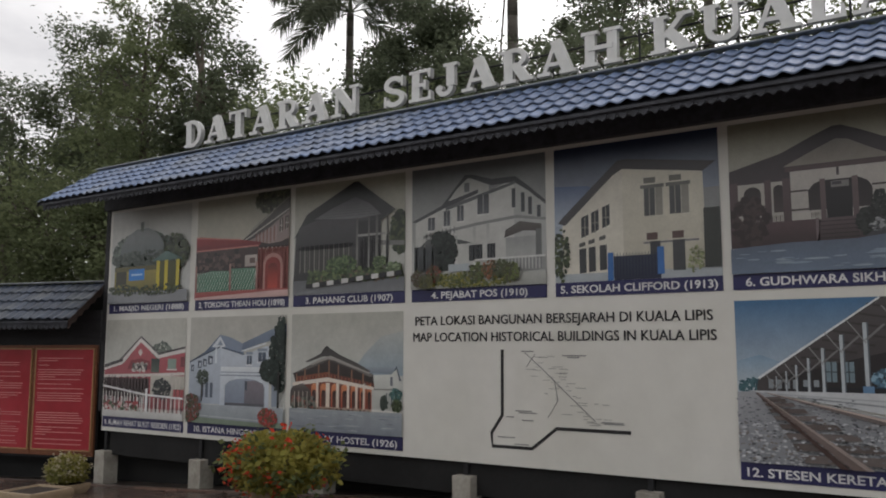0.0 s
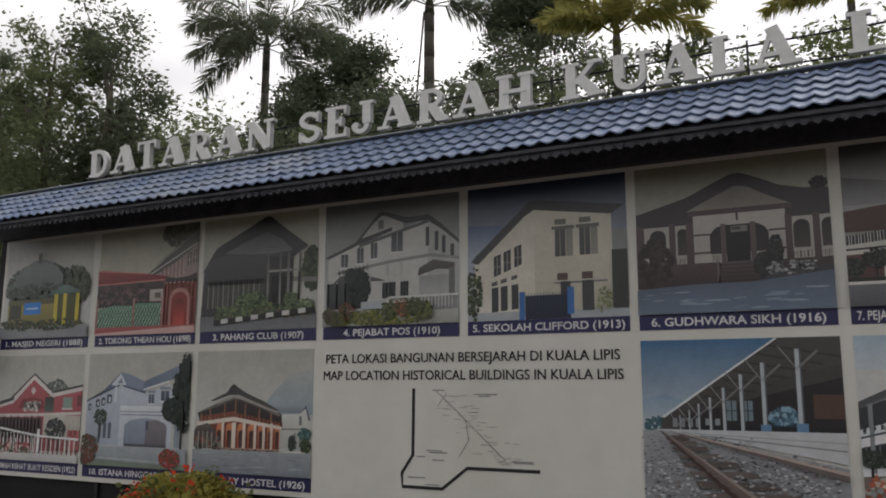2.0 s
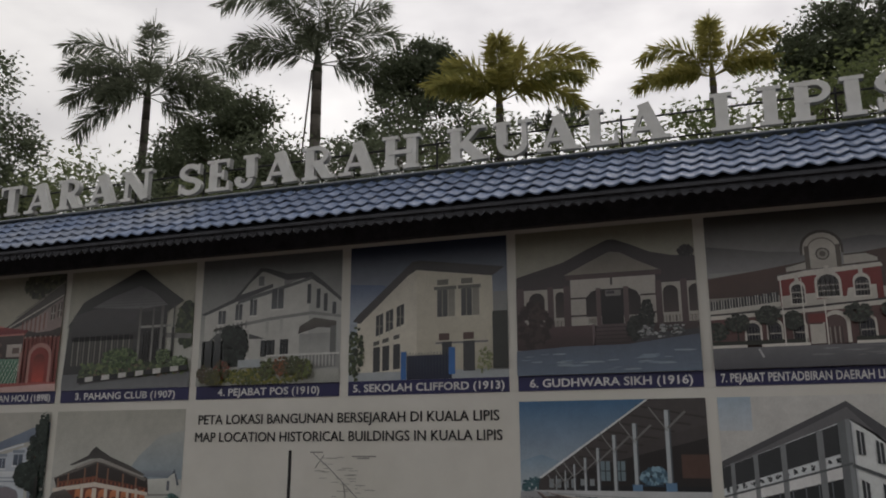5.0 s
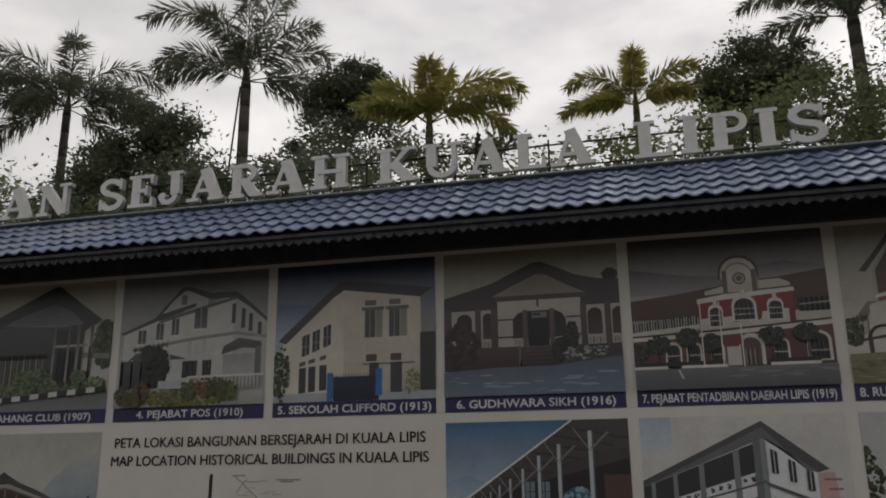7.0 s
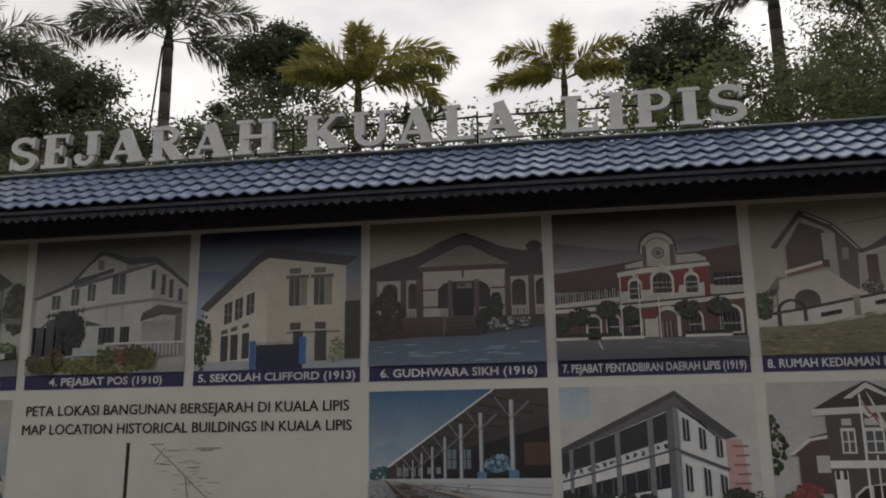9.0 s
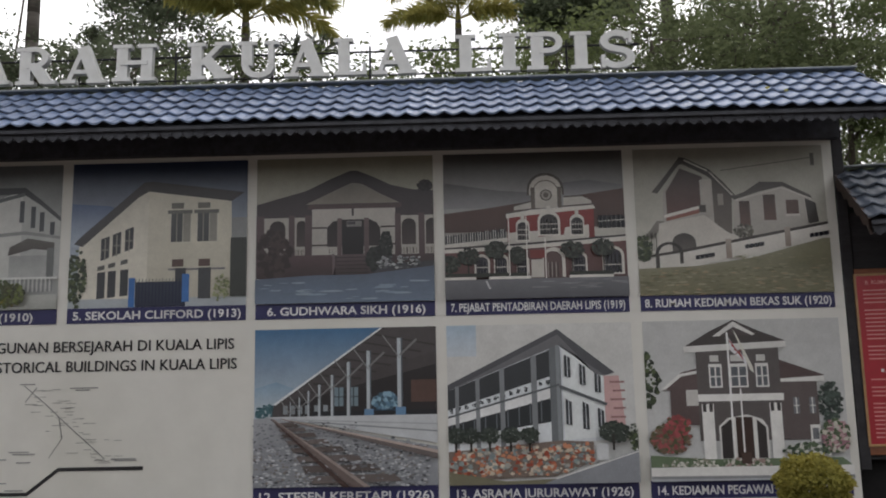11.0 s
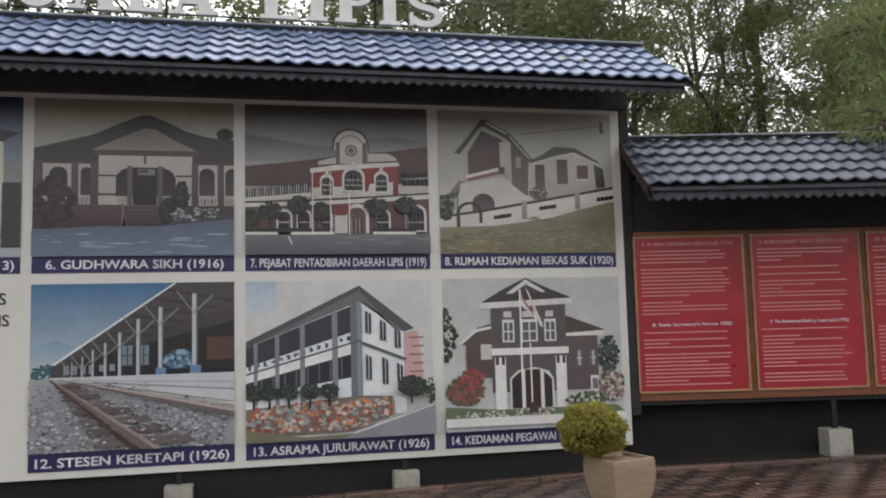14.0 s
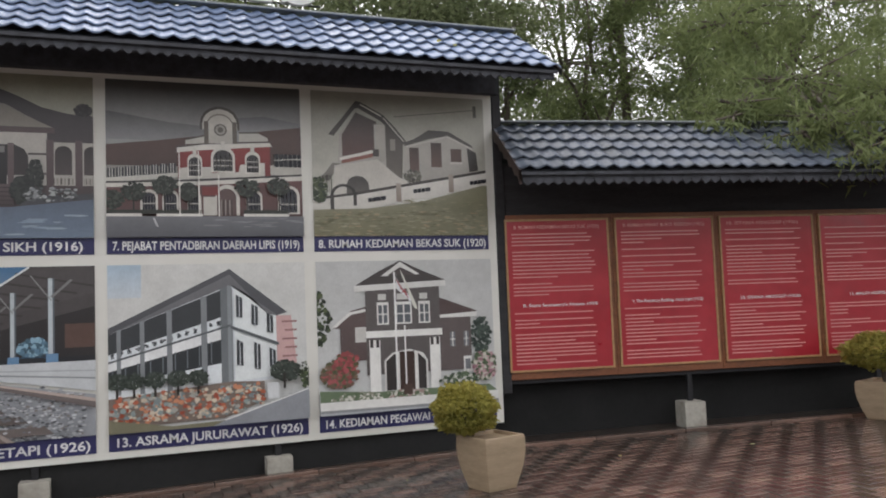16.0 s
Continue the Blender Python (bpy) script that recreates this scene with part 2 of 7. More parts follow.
# planted bank behind the board
bm = bmesh.new()
bmesh.ops.create_grid(bm, x_segments=40, y_segments=14, size=1.0)
for v in bm.verts:
    x, y = v.co.x * 60, 9.6 + (v.co.y + 1) * 30
    v.co = (x, y, ground_z(x) + min(2.6, (y - 9.6) * 0.55) + 0.25 * noise.noise((x * 0.3, y * 0.3, 0)))
bank = obj_from("bank", bm, M_GRASS_GROUND, True)
tagged(bank, "grassy planted bank rising behind the display board", "ground", kind="structure")


# tiled roofs
TILE_W, COURSE = 0.173, 0.252


def tile_bm(bm=None, m=None, seg=8):
    """One pressed tile: a rounded wave across, with a turned-down lower lip."""
    bm = bm or bmesh.new()
    rows = []
    for v, drop in ((0.0, -0.014), (0.0, 0.0), (0.10, 0.001), (1.08, -0.024)):
        line = []
        for i in range(seg + 1):
            u = i / seg
            wave = (0.017 if v == 0 else 0.013) * (1 - abs(math.cos(math.pi * (u - 0.12))) ** 1.4) * 2 - 0.02
            p = Vector((u * TILE_W, v * COURSE, wave + 0.024 + drop))
            line.append(bm.verts.new(m @ p if m else p))
        rows.append(line)
    for a, b in zip(rows, rows[1:]):
        for i in range(seg):
            bm.faces.new((a[i], a[i + 1], b[i + 1], b[i]))
    return bm


def tile_roof(parent, x0, x1, eave, ridge, material, near, label):
    """Courses of tiles on the slope from eave (y, z) to ridge (y, z), laid from x0 to x1. near: the stretch of x whose tiles stand singly."""
    dy, dz = ridge[0] - eave[0], ridge[1] - eave[1]
    run = math.hypot(dy, dz)
    courses = round(run / COURSE)
    slope = Matrix.Translation((0, eave[0], eave[1])) @ Matrix.Rotation(math.atan2(dz, dy), 4, "X") @ Matrix.Diagonal((1, run / courses / COURSE, 1, 1))
    one = bpy.data.meshes.new("tile")
    b = tile_bm()
    b.to_mesh(one)
    b.free()
    one.materials.append(material)
    for p in one.polygons:
        p.use_smooth = True
    rest = bmesh.new()
    count = round((x1 - x0) / TILE_W)
    for c in range(courses):
        for i in range(count):
            x = x0 + i * (x1 - x0) / count
            m = slope @ Matrix.Translation((x, c * COURSE, 0.002 * math.sin(i * 1.7 + c * 2.3))) @ Matrix.Diagonal(((x1 - x0) / count / TILE_W, 1, 1, 1))
            if near[0] <= x <= near[1]:
                ob = new("tile", one)
                ob.parent = parent
                ob.matrix_local = m
            else:
                tile_bm(rest, m)
    if len(rest.verts):
        tagged(part("tiling", rest, material, parent, label, True), kind="stuff")
    else:
        rest.free()


def roof_frame(parent, x0, x1, eave, ridge, barge, fascia):
    """Deck, soffit, ridge cap, fascia, scalloped trim and bargeboards of a lean-to roof."""
    dy, dz = ridge[0] - eave[0], ridge[1] - eave[1]
    b = bmesh.new()
    back = ridge[0] + 0.55
    prof = [(eave[0] + 0.02, eave[1] - 0.035), (ridge[0], ridge[1] - 0.03), (back, ridge[1] - 0.42), (back, ridge[1] - 0.50), (ridge[0], ridge[1] - 0.12), (eave[0] + 0.02, eave[1] - 0.065)]
    ends = [[b.verts.new((x, y, z)) for y, z in prof] for x in (x0 + 0.03, x1 - 0.03)]
    b.faces.new(ends[0])
    b.faces.new(ends[1][::-1])
    for i in range(6):
        j = (i + 1) % 6
        b.faces.new((ends[0][i], ends[1][i], ends[1][j], ends[0][j]))
    bmesh.ops.recalc_face_normals(b, faces=b.faces)
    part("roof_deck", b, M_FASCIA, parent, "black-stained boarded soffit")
    b = box_bm(x0, ridge[0] - 0.07, ridge[1] + 0.012, x1, ridge[0] + 0.07, ridge[1] + 0.034, 0.01)
    part("ridge_cap", b, M_RIDGE, parent, "folded pale grey metal ridge cap")
    b = box_bm(x0 + 0.05, eave[0] + 0.06, eave[1] - fascia - 0.035, x1 - 0.05, eave[0] + 0.085, eave[1] - 0.005, 0.004)
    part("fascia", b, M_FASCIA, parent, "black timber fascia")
    # scalloped trim under the fascia
    b = bmesh.new()
    n = int((x1 - x0 - 0.1) / 0.105)
    for i in range(n):
        xa = x0 + 0.05 + i * 0.105
        y, z = eave[0] + 0.054, eave[1] - fascia + 0.006
        pts = [(xa + 0.004, z), (xa + 0.101, z), (xa + 0.095, z - 0.03), (xa + 0.074, z - 0.055), (xa + 0.052, z - 0.068), (xa + 0.030, z - 0.055), (xa + 0.010, z - 0.03)]
        f = [b.verts.new((px, y, pz)) for px, pz in pts]
        g = [b.verts.new((px, y + 0.014, pz)) for px, pz in pts]
        b.faces.new(f)
        b.faces.new(g[::-1])
        for k in range(7):
            b.faces.new((f[k], g[k], g[(k + 1) % 7], f[(k + 1) % 7]))
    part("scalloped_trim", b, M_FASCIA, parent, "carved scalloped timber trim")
    for x, s in ((x0, 1), (x1, -1)):
        b = bmesh.new()
        q = [(eave[0] - 0.01, eave[1] - 0.02), (ridge[0], ridge[1] + 0.005), (ridge[0], ridge[1] - barge), (eave[0] - 0.01, eave[1] - barge - 0.02)]
        steps = 12
        tops = [Vector(q[0]).lerp(Vector(q[1]), i / steps) for i in range(steps + 1)]
        lows = [Vector(q[3]).lerp(Vector(q[2]), i / steps) + Vector((0, 0.045 if i % 2 else 0)) for i in range(steps + 1)]
        rows = []
        for xx in (x, x + s * 0.022):
            rows.append(([b.verts.new((xx, p.x, p.y)) for p in tops], [b.verts.new((xx, p.x, p.y)) for p in lows]))
        (t0, l0), (t1, l1) = rows
        for i in range(steps):
            b.faces.new((t0[i], t0[i + 1], l0[i + 1], l0[i]))
            b.faces.new((t1[i], l1[i], l1[i + 1], t1[i + 1]))
            b.faces.new((l0[i], l0[i + 1], l1[i + 1], l1[i]))
            b.faces.new((t0[i], t1[i], t1[i + 1], t0[i + 1]))
        bmesh.ops.recalc_face_normals(b, faces=b.faces)
        part("bargeboard", b, M_BARGE if barge > 0.1 else M_BLACK_WOOD, parent, "notched dark timber bargeboard")


# the main board
BOARD_Y, BX0, BX1, BZ0, BZ1 = 8.25, -12.03, 3.73, 0.268, 3.90
board = empty("information_board", pose(0, BOARD_Y, 0))
tagged(board, "large white printed display board under a blue tiled roof", "information board")
part("panel", box_bm(BX0, 0.004, BZ0, BX1, 0.06, BZ1, 0.004), M_WHITE_VINYL, board, "white printed vinyl face")
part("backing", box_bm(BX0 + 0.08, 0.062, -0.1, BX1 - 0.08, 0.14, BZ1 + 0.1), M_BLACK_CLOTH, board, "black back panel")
ROOF_X0, ROOF_X1 = -12.58, 4.09
EAVE, RIDGE = (7.30 - BOARD_Y, 3.882), (8.35 - BOARD_Y, 4.565)
roof_frame(board, ROOF_X0, ROOF_X1, EAVE, RIDGE, 0.07, 0.08)
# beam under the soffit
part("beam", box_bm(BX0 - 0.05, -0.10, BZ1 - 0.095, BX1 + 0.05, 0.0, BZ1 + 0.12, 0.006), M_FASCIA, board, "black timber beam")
for x in (BX0 - 0.06, BX1 + 0.06):
    part("post", box_bm(x - 0.05, 0.0, BZ0 + 0.3, x + 0.05, 0.12, BZ1 + 0.3, 0.006), M_BLACK_WOOD, board, "black timber end post")

# pedestals and posts
PED_X = (1.33, -0.79, -2.98, -5.17, -7.375, -9.69, -11.93)
for k, x in enumerate(PED_X):
    g = ground_z(x)
    top = (0.155, 0.15, 0.14, 0.12, 0.03, -0.02, -0.04)[k]
    ob = obj_from("pedestal", box_bm(x - 0.125, 8.17, g - 0.06, x + 0.125, 8.43, top, 0.012), M_CONCRETE)
    tagged(ob, "square cast concrete footing under the display board", "pedestal", "board pedestals")
    ob2 = obj_from("support_post", box_bm(x - 0.03, 8.27, top, x + 0.03, 8.31, BZ0 + 0.1, 0.004), M_STEEL)
    ob2.parent = board
    ob2.matrix_parent_inverse = board.matrix_world.inverted()

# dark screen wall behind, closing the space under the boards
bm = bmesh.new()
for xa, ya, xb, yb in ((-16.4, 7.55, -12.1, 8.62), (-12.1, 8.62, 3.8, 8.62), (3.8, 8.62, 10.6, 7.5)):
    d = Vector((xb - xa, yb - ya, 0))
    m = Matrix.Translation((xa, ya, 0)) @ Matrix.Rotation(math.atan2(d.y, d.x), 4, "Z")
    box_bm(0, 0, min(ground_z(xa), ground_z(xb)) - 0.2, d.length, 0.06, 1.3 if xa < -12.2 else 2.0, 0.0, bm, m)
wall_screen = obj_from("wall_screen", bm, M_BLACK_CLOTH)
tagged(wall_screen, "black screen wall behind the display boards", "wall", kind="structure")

# kerb along the foot of the boards
for k, (xa, ya, xb, yb) in enumerate(((-12.6, 7.93, 3.55, 7.93), (3.55, 7.93, 10.6, 6.80), (-17.0, 6.85, -12.6, 7.93))):
    n = max(2, int(abs(xb - xa) / 0.9))
    kerb = empty("kerb")
    tagged(kerb, "low worn brick-red kerb edging the pavement", "kerb", kind="structure")
    for i in range(n):
        p, q = Vector((xa, ya, 0)).lerp(Vector((xb, yb, 0)), i / n), Vector((xa, ya, 0)).lerp(Vector((xb, yb, 0)), (i + 1) / n)
        z0, z1 = ground_z(p.x), ground_z(q.x)
        d = q - p
        m = Matrix.Translation((p.x, p.y, z0)) @ Matrix.Rotation(math.atan2(d.y, d.x), 4, "Z") @ Matrix.Rotation(-math.atan2(z1 - z0, d.length), 4, "Y")
        part("kerb_stone", box_bm(0.004, 0, -0.05, d.length - 0.004, 0.10, 0.035, 0.008, None, m), M_PAVER, kerb)


# the two wings with red panels
def wing(name, origin, turn, mirror, count, top, slope_end, heads, near):
    """A lower wing of framed red text panels. Local x runs away from the main board, -y faces the viewer."""
    s = -1 if mirror else 1
    w = empty(name, pose(*origin, 0, 0, turn))
    tagged(w, "row of red text panels under a low blue tiled roof", "information board", "wings of the display board")
    span = count * 1.26 + 0.1

    def xx(a, b):
        return (min(s * a, s * b), max(s * a, s * b))

    a, b = xx(0.0, span)
    part("back_panel", box_bm(a, 0.06, top - 1.78, b, 0.12, top + 0.62), M_BLACK_WOOD, w, "black timber back panel")
    a, b = xx(-0.05, slope_end)
    e, r = ((-0.97, top + 0.405), (0.10, top + 1.075)) if not mirror else ((-0.70, top + 0.455), (0.10, top + 1.075))
    roof_frame(w, a, b, e, r, 0.14, 0.10)
    tile_args.append((w, a, b, e, r, M_TILE_DARK, near, "weathered dark blue tiling"))
    for i in range(count):
        a, b = xx(0.035 + i * 1.26, 0.035 + i * 1.26 + 1.19)
        frame_ob = part("panel_frame", box_bm(a - 0.034, 0.012, top - 1.735, b + 0.034, 0.058, top + 0.05, 0.006), M_FRAME_WOOD, w, "varnished brown timber surround")
        part("text_panel", box_bm(a + 0.02, -0.004, top - 1.635, b - 0.02, 0.010, top - 0.02), M_RED, w, "glossy red printed text panel")
        bm = bmesh.new()
        for x0, z0, x1, z1 in ((a, top - 1.655, a + 0.022, top), (b - 0.022, top - 1.655, b, top), (a + 0.022, top - 0.022, b - 0.022, top), (a + 0.022, top - 1.655, b - 0.022, top - 1.633)):
            box_bm(x0, -0.012, z0, x1, 0.011, z1, 0.004, bm)
        part("gilt_moulding", bm, M_GOLD, w, "gilt moulding")
        # lines of small writing as bars
        rnd = random.Random(count * 31 + i)
        bm = bmesh.new()
        mid = 0.50 + 0.04 * rnd.random()
        z = top - 0.17
        while z > top - 1.58:
            v = (top - z) / 1.655
            if abs(v - mid - 0.04) > 0.05:
                end = 0.92 if rnd.random() > 0.22 else 0.2 + 0.5 * rnd.random()
                x0, x1 = a + 0.075, a + 0.075 + (1.04 - 0.12 * rnd.random()) * end
                box_bm(x0, -0.0065, z, x1, -0.0045, z + 0.012, 0.0, bm)
                if rnd.random() < 0.16:
                    z -= 0.035
            z -= 0.0395
        tagged(part("small_print", bm, M_RED_BAR, w, "lines of pale small print"), kind="stuff")
        head, sub = heads[i] if i < len(heads) else ("", "")
        if head:
            lettering(head, a + 0.10, -0.0065, top - 0.105, min(0.98, 0.036 * len(head)), 0.038, M_RED_BAR, w)
        if sub:
            wd = min(0.85, 0.030 * len(sub))
            lettering(sub, (a + b) / 2 - wd / 2, -0.0065, top - (mid + 0.055) * 1.655, wd, 0.034, M_TEXT_WHITE, w)
    # legs on footings
    k = 0
    d = 2.13 if not mirror else 0.5
    while d < span:
        x = s * d
        p = w.matrix_world @ Vector((x, 0.09, 0))
        g = ground_z(p.x)
        part("support_post", box_bm(x - 0.03, 0.07, g - origin[2] + 0.2, x + 0.03, 0.11, top - 1.7, 0.004), M_STEEL, w, "dark steel post")
        foot = obj_from("pedestal", box_bm(-0.125, -0.125, g - 0.05, 0.125, 0.125, g + 0.27, 0.012), M_CONCRETE)
        foot.matrix_world = pose(p.x, p.y, 0, 0, 0, turn)
        tagged(foot, "square cast concrete footing under the red panels", "pedestal", "wing pedestals")
        d += 2.4
    return w


tile_args = [(board, ROOF_X0, ROOF_X1, EAVE, RIDGE, M_TILE, (-5.9, 4.0), "blue pressed metal tiling")]
wing("side_board_right", (3.79, 8.25, 0), -10.3, False, 5, 2.44, 5.5,
     (("8. RUMAH KEDIAMAN BEKAS SUK (1920)", "8. State Secretary's House 1920"), ("9. RUMAH REHAT BUKIT RESIDEN (1922)", "9. The Residency Building, Kuala Lipis (1922)"),
      ("10. ISTANA HINGGAP (1926)", "10. ISTANA HINGGAP (1926)"), ("", "11. MALAY HOSTEL"), ("", "")), (-1, 0.9))
wing("side_board_left", (-12.20, 8.22, 0), 15.7, True, 3, 1.57, 3.9, (), (1, 2))


# roof sign letters: heavy slab-serif capitals from strokes, in units of the capital height
def stroke(bm, pts, w, y0, y1, closed=False):
    """A band of width w (or two widths) along pts, with depth from y0 to y1."""
    pts = [Vector(p) for p in pts]
    n = len(pts)
    lft, rgt = [], []
    for i, p in enumerate(pts):
        a = pts[i - 1] if i or closed else p
        b = pts[(i + 1) % n] if i < n - 1 or closed else p
        d = (b - a).normalized()
        wi = w[0] + (w[1] - w[0]) * i / max(1, n - 1) if isinstance(w, tuple) else w
        o = Vector((-d.y, d.x)) * wi / 2
        lft.append(p + o)
        rgt.append(p - o)
    f = [[bm.verts.new((q.x, y0, q.y)) for q in side] for side in (lft, rgt)]
    g = [[bm.verts.new((q.x, y1, q.y)) for q in side] for side in (lft, rgt)]
    rng = range(n) if closed else range(n - 1)
    for i in rng:
        j = (i + 1) % n
        bm.faces.new((f[0][i], f[0][j], f[1][j], f[1][i]))
        bm.faces.new((g[0][i], g[1][i], g[1][j], g[0][j]))
        for k in (0, 1):
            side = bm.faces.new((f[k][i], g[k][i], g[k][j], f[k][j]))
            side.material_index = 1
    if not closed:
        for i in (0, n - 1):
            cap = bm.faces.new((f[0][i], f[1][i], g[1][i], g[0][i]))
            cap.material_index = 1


def arc(cx, cy, rx, ry, a0, a1, n=12):
    return [(cx + rx * math.cos(radians(a0 + (a1 - a0) * i / n)), cy + ry * math.sin(radians(a0 + (a1 - a0) * i / n))) for i in range(n + 1)]


T, HAIR, SER = 0.235, 0.12, 0.10


def letter_strokes(ch):
    """Strokes as (points, width) and the advance width of a letter one unit high."""
    def stem(x, lo=0.0, hi=1.0):
        return ([(x, lo + 0.03), (x, hi - 0.03)], T)

    def serif(x0, x1, y):
        return ([(x0, y), (x1, y)], SER)
    lo, hi = SER / 2, 1 - SER / 2
    if ch == "I":
        return [stem(0.22), serif(0.02, 0.42, lo), serif(0.02, 0.42, hi)], 0.44
    if ch == "L":
        return [stem(0.22), serif(0.02, 0.42, hi), ([(0.02, lo), (0.70, lo)], SER), ([(0.67, 0.0), (0.67, 0.34)], (0.11, 0.05))], 0.74
    if ch == "T":
        return [stem(0.38), serif(0.18, 0.58, lo), ([(0.02, hi), (0.74, hi)], SER), ([(0.06, 1.0), (0.05, 0.70)], (0.10, 0.05)), ([(0.70, 1.0), (0.71, 0.70)], (0.10, 0.05))], 0.76
    if ch == "H":
        return [stem(0.22), stem(0.74), serif(0.02, 0.41, lo), serif(0.02, 0.41, hi), serif(0.55, 0.94, lo), serif(0.55, 0.94, hi), ([(0.2, 0.5), (0.76, 0.5)], HAIR)], 0.96
    if ch == "E":
        return [stem(0.22), ([(0.02, lo), (0.68, lo)], SER), ([(0.02, hi), (0.66, hi)], SER), ([(0.2, 0.51), (0.52, 0.51)], HAIR), ([(0.50, 0.36), (0.50, 0.66)], 0.07), ([(0.65, 0.0), (0.66, 0.30)], (0.11, 0.05)), ([(0.63, 1.0), (0.64, 0.72)], (0.11, 0.05))], 0.72
    if ch == "A":
        return [([(0.16, 0.04), (0.46, 0.97)], 0.10), ([(0.44, 0.99), (0.76, 0.04)], 0.26), ([(0.24, 0.31), (0.66, 0.31)], 0.11), serif(0.0, 0.32, lo), serif(0.56, 0.97, lo)], 0.97
    if ch == "N":
        return [([(0.18, 0.03), (0.18, 0.97)], 0.115), ([(0.16, 0.96), (0.76, 0.04)], 0.25), ([(0.78, 0.03), (0.78, 0.97)], 0.115), serif(0.02, 0.34, lo), serif(0.0, 0.28, hi), serif(0.62, 0.94, hi)], 0.96
    if ch == "D":
        return [stem(0.22), serif(0.02, 0.30, lo), serif(0.02, 0.30, hi), ([(0.25, hi)] + arc(0.36, 0.5, 0.35, 0.45, 90, -90) + [(0.25, lo)], 0.15)], 0.82
    if ch in "RP":
        out = [stem(0.22), serif(0.02, 0.42, lo), serif(0.02, 0.3, hi), ([(0.25, hi)] + arc(0.42, 0.73, 0.22, 0.225, 90, -90) + [(0.25, 0.505)], 0.135)]
        if ch == "R":
            out += [([(0.42, 0.50), (0.66, 0.06)], 0.24), serif(0.60, 0.88, lo)]
        return out, (0.88 if ch == "R" else 0.74)
    if ch == "J":
        return [([(0.46, 0.97), (0.46, 0.30)], T), serif(0.26, 0.66, hi), (arc(0.28, 0.28, 0.19, 0.22, 0, -180), 0.14), (arc(0.14, 0.26, 0.05, 0.05, 0, 360, 10), 0.1)], 0.68
    if ch == "K":
        return [stem(0.22), serif(0.02, 0.42, lo), serif(0.02, 0.42, hi), ([(0.32, 0.40), (0.76, 0.95)], 0.12), ([(0.42, 0.56), (0.80, 0.05)], 0.25), serif(0.62, 0.96, hi), serif(0.60, 1.0, lo)], 1.0
    if ch == "U":
        return [([(0.22, 0.97), (0.22, 0.34)], T), serif(0.02, 0.42, hi), (arc(0.47, 0.34, 0.28, 0.26, 180, 360), 0.15), ([(0.75, 0.34), (0.75, 0.97)], 0.12), serif(0.60, 0.92, hi)], 0.94
    # S
    return [(arc(0.37, 0.725, 0.24, 0.205, 20, 200, 10) + arc(0.37, 0.725, 0.24, 0.205, 200, 250, 4) + arc(0.37, 0.28, 0.26, 0.21, 70, -20, 8) + arc(0.37, 0.28, 0.26, 0.21, -20, -165, 10), 0.16),
            ([(0.62, 0.98), (0.62, 0.66)], 0.07), ([(0.10, 0.02), (0.10, 0.36)], 0.07)], 0.74


LET_H = 0.405
sign = empty("roof_sign", pose(0, 8.33, 4.655))
tagged(sign, "white slab-serif letters on a steel rail along the roof ridge", "sign")
words = (("DATARAN", -10.33, -6.83), ("SEJARAH", -6.45, -3.175), ("KUALA", -2.86, -0.437), ("LIPIS", -0.045, 1.85))
for word, xa, xb in words:
    total = sum(letter_strokes(c)[1] for c in word) + 0.10 * (len(word) - 1)
    k = (xb - xa) / total
    x = xa
    for c in word:
        strokes, adv = letter_strokes(c)
        b = bmesh.new()
        for i, (pts, w) in enumerate(strokes):
            stroke(b, pts, w, -0.035 - 0.0016 * i, 0.035 + 0.0012 * i)
        bmesh.ops.recalc_face_normals(b, faces=b.faces)
        bmesh.ops.transform(b, matrix=Matrix.Diagonal((k, 1, LET_H, 1)), verts=b.verts)
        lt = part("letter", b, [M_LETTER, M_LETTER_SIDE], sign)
        lt.location = (x, 0, 0.004 * math.sin(x * 3.1))
        lt.rotation_euler = (radians(1.5 * math.sin(x * 5.3)), radians(0.7 * math.sin(x * 2.7)), 0)
        x += (adv + 0.10) * k
b = bmesh.new()
rod(b, (-10.4, 0.10, 0.30), (1.9, 0.10, 0.30), 0.012)
part("rail", b, M_STEEL, sign, "thin dark steel rail")
b = bmesh.new()
rod(b, (-10.4, 0.10, 0.04), (1.9, 0.10, 0.04), 0.010)
part("rail", b, M_STEEL, sign, "thin dark steel rail")
for i in range(12):
    b = bmesh.new()
    rod(b, (-10.3 + i * 1.04, 0.10, -0.14), (-10.3 + i * 1.04, 0.10, 0.36), 0.012)
    part("rail_post", b, M_STEEL, sign, "dark steel upright")


# printed pictures on the board
def ink(code):
    """A print colour from a hex code, on vinyl that reflects about three quarters."""
    c = [int(code[i:i + 2], 16) / 255 for i in (0, 2, 4)]
    c = [min(1, max(0.02, 0.555 + (v - 0.5) * 1.10)) for v in c]
    return (*(0.78 * (v / 12.92 if v <= 0.04045 else ((v + 0.055) / 1.055) ** 2.4) for v in c), 1.0)


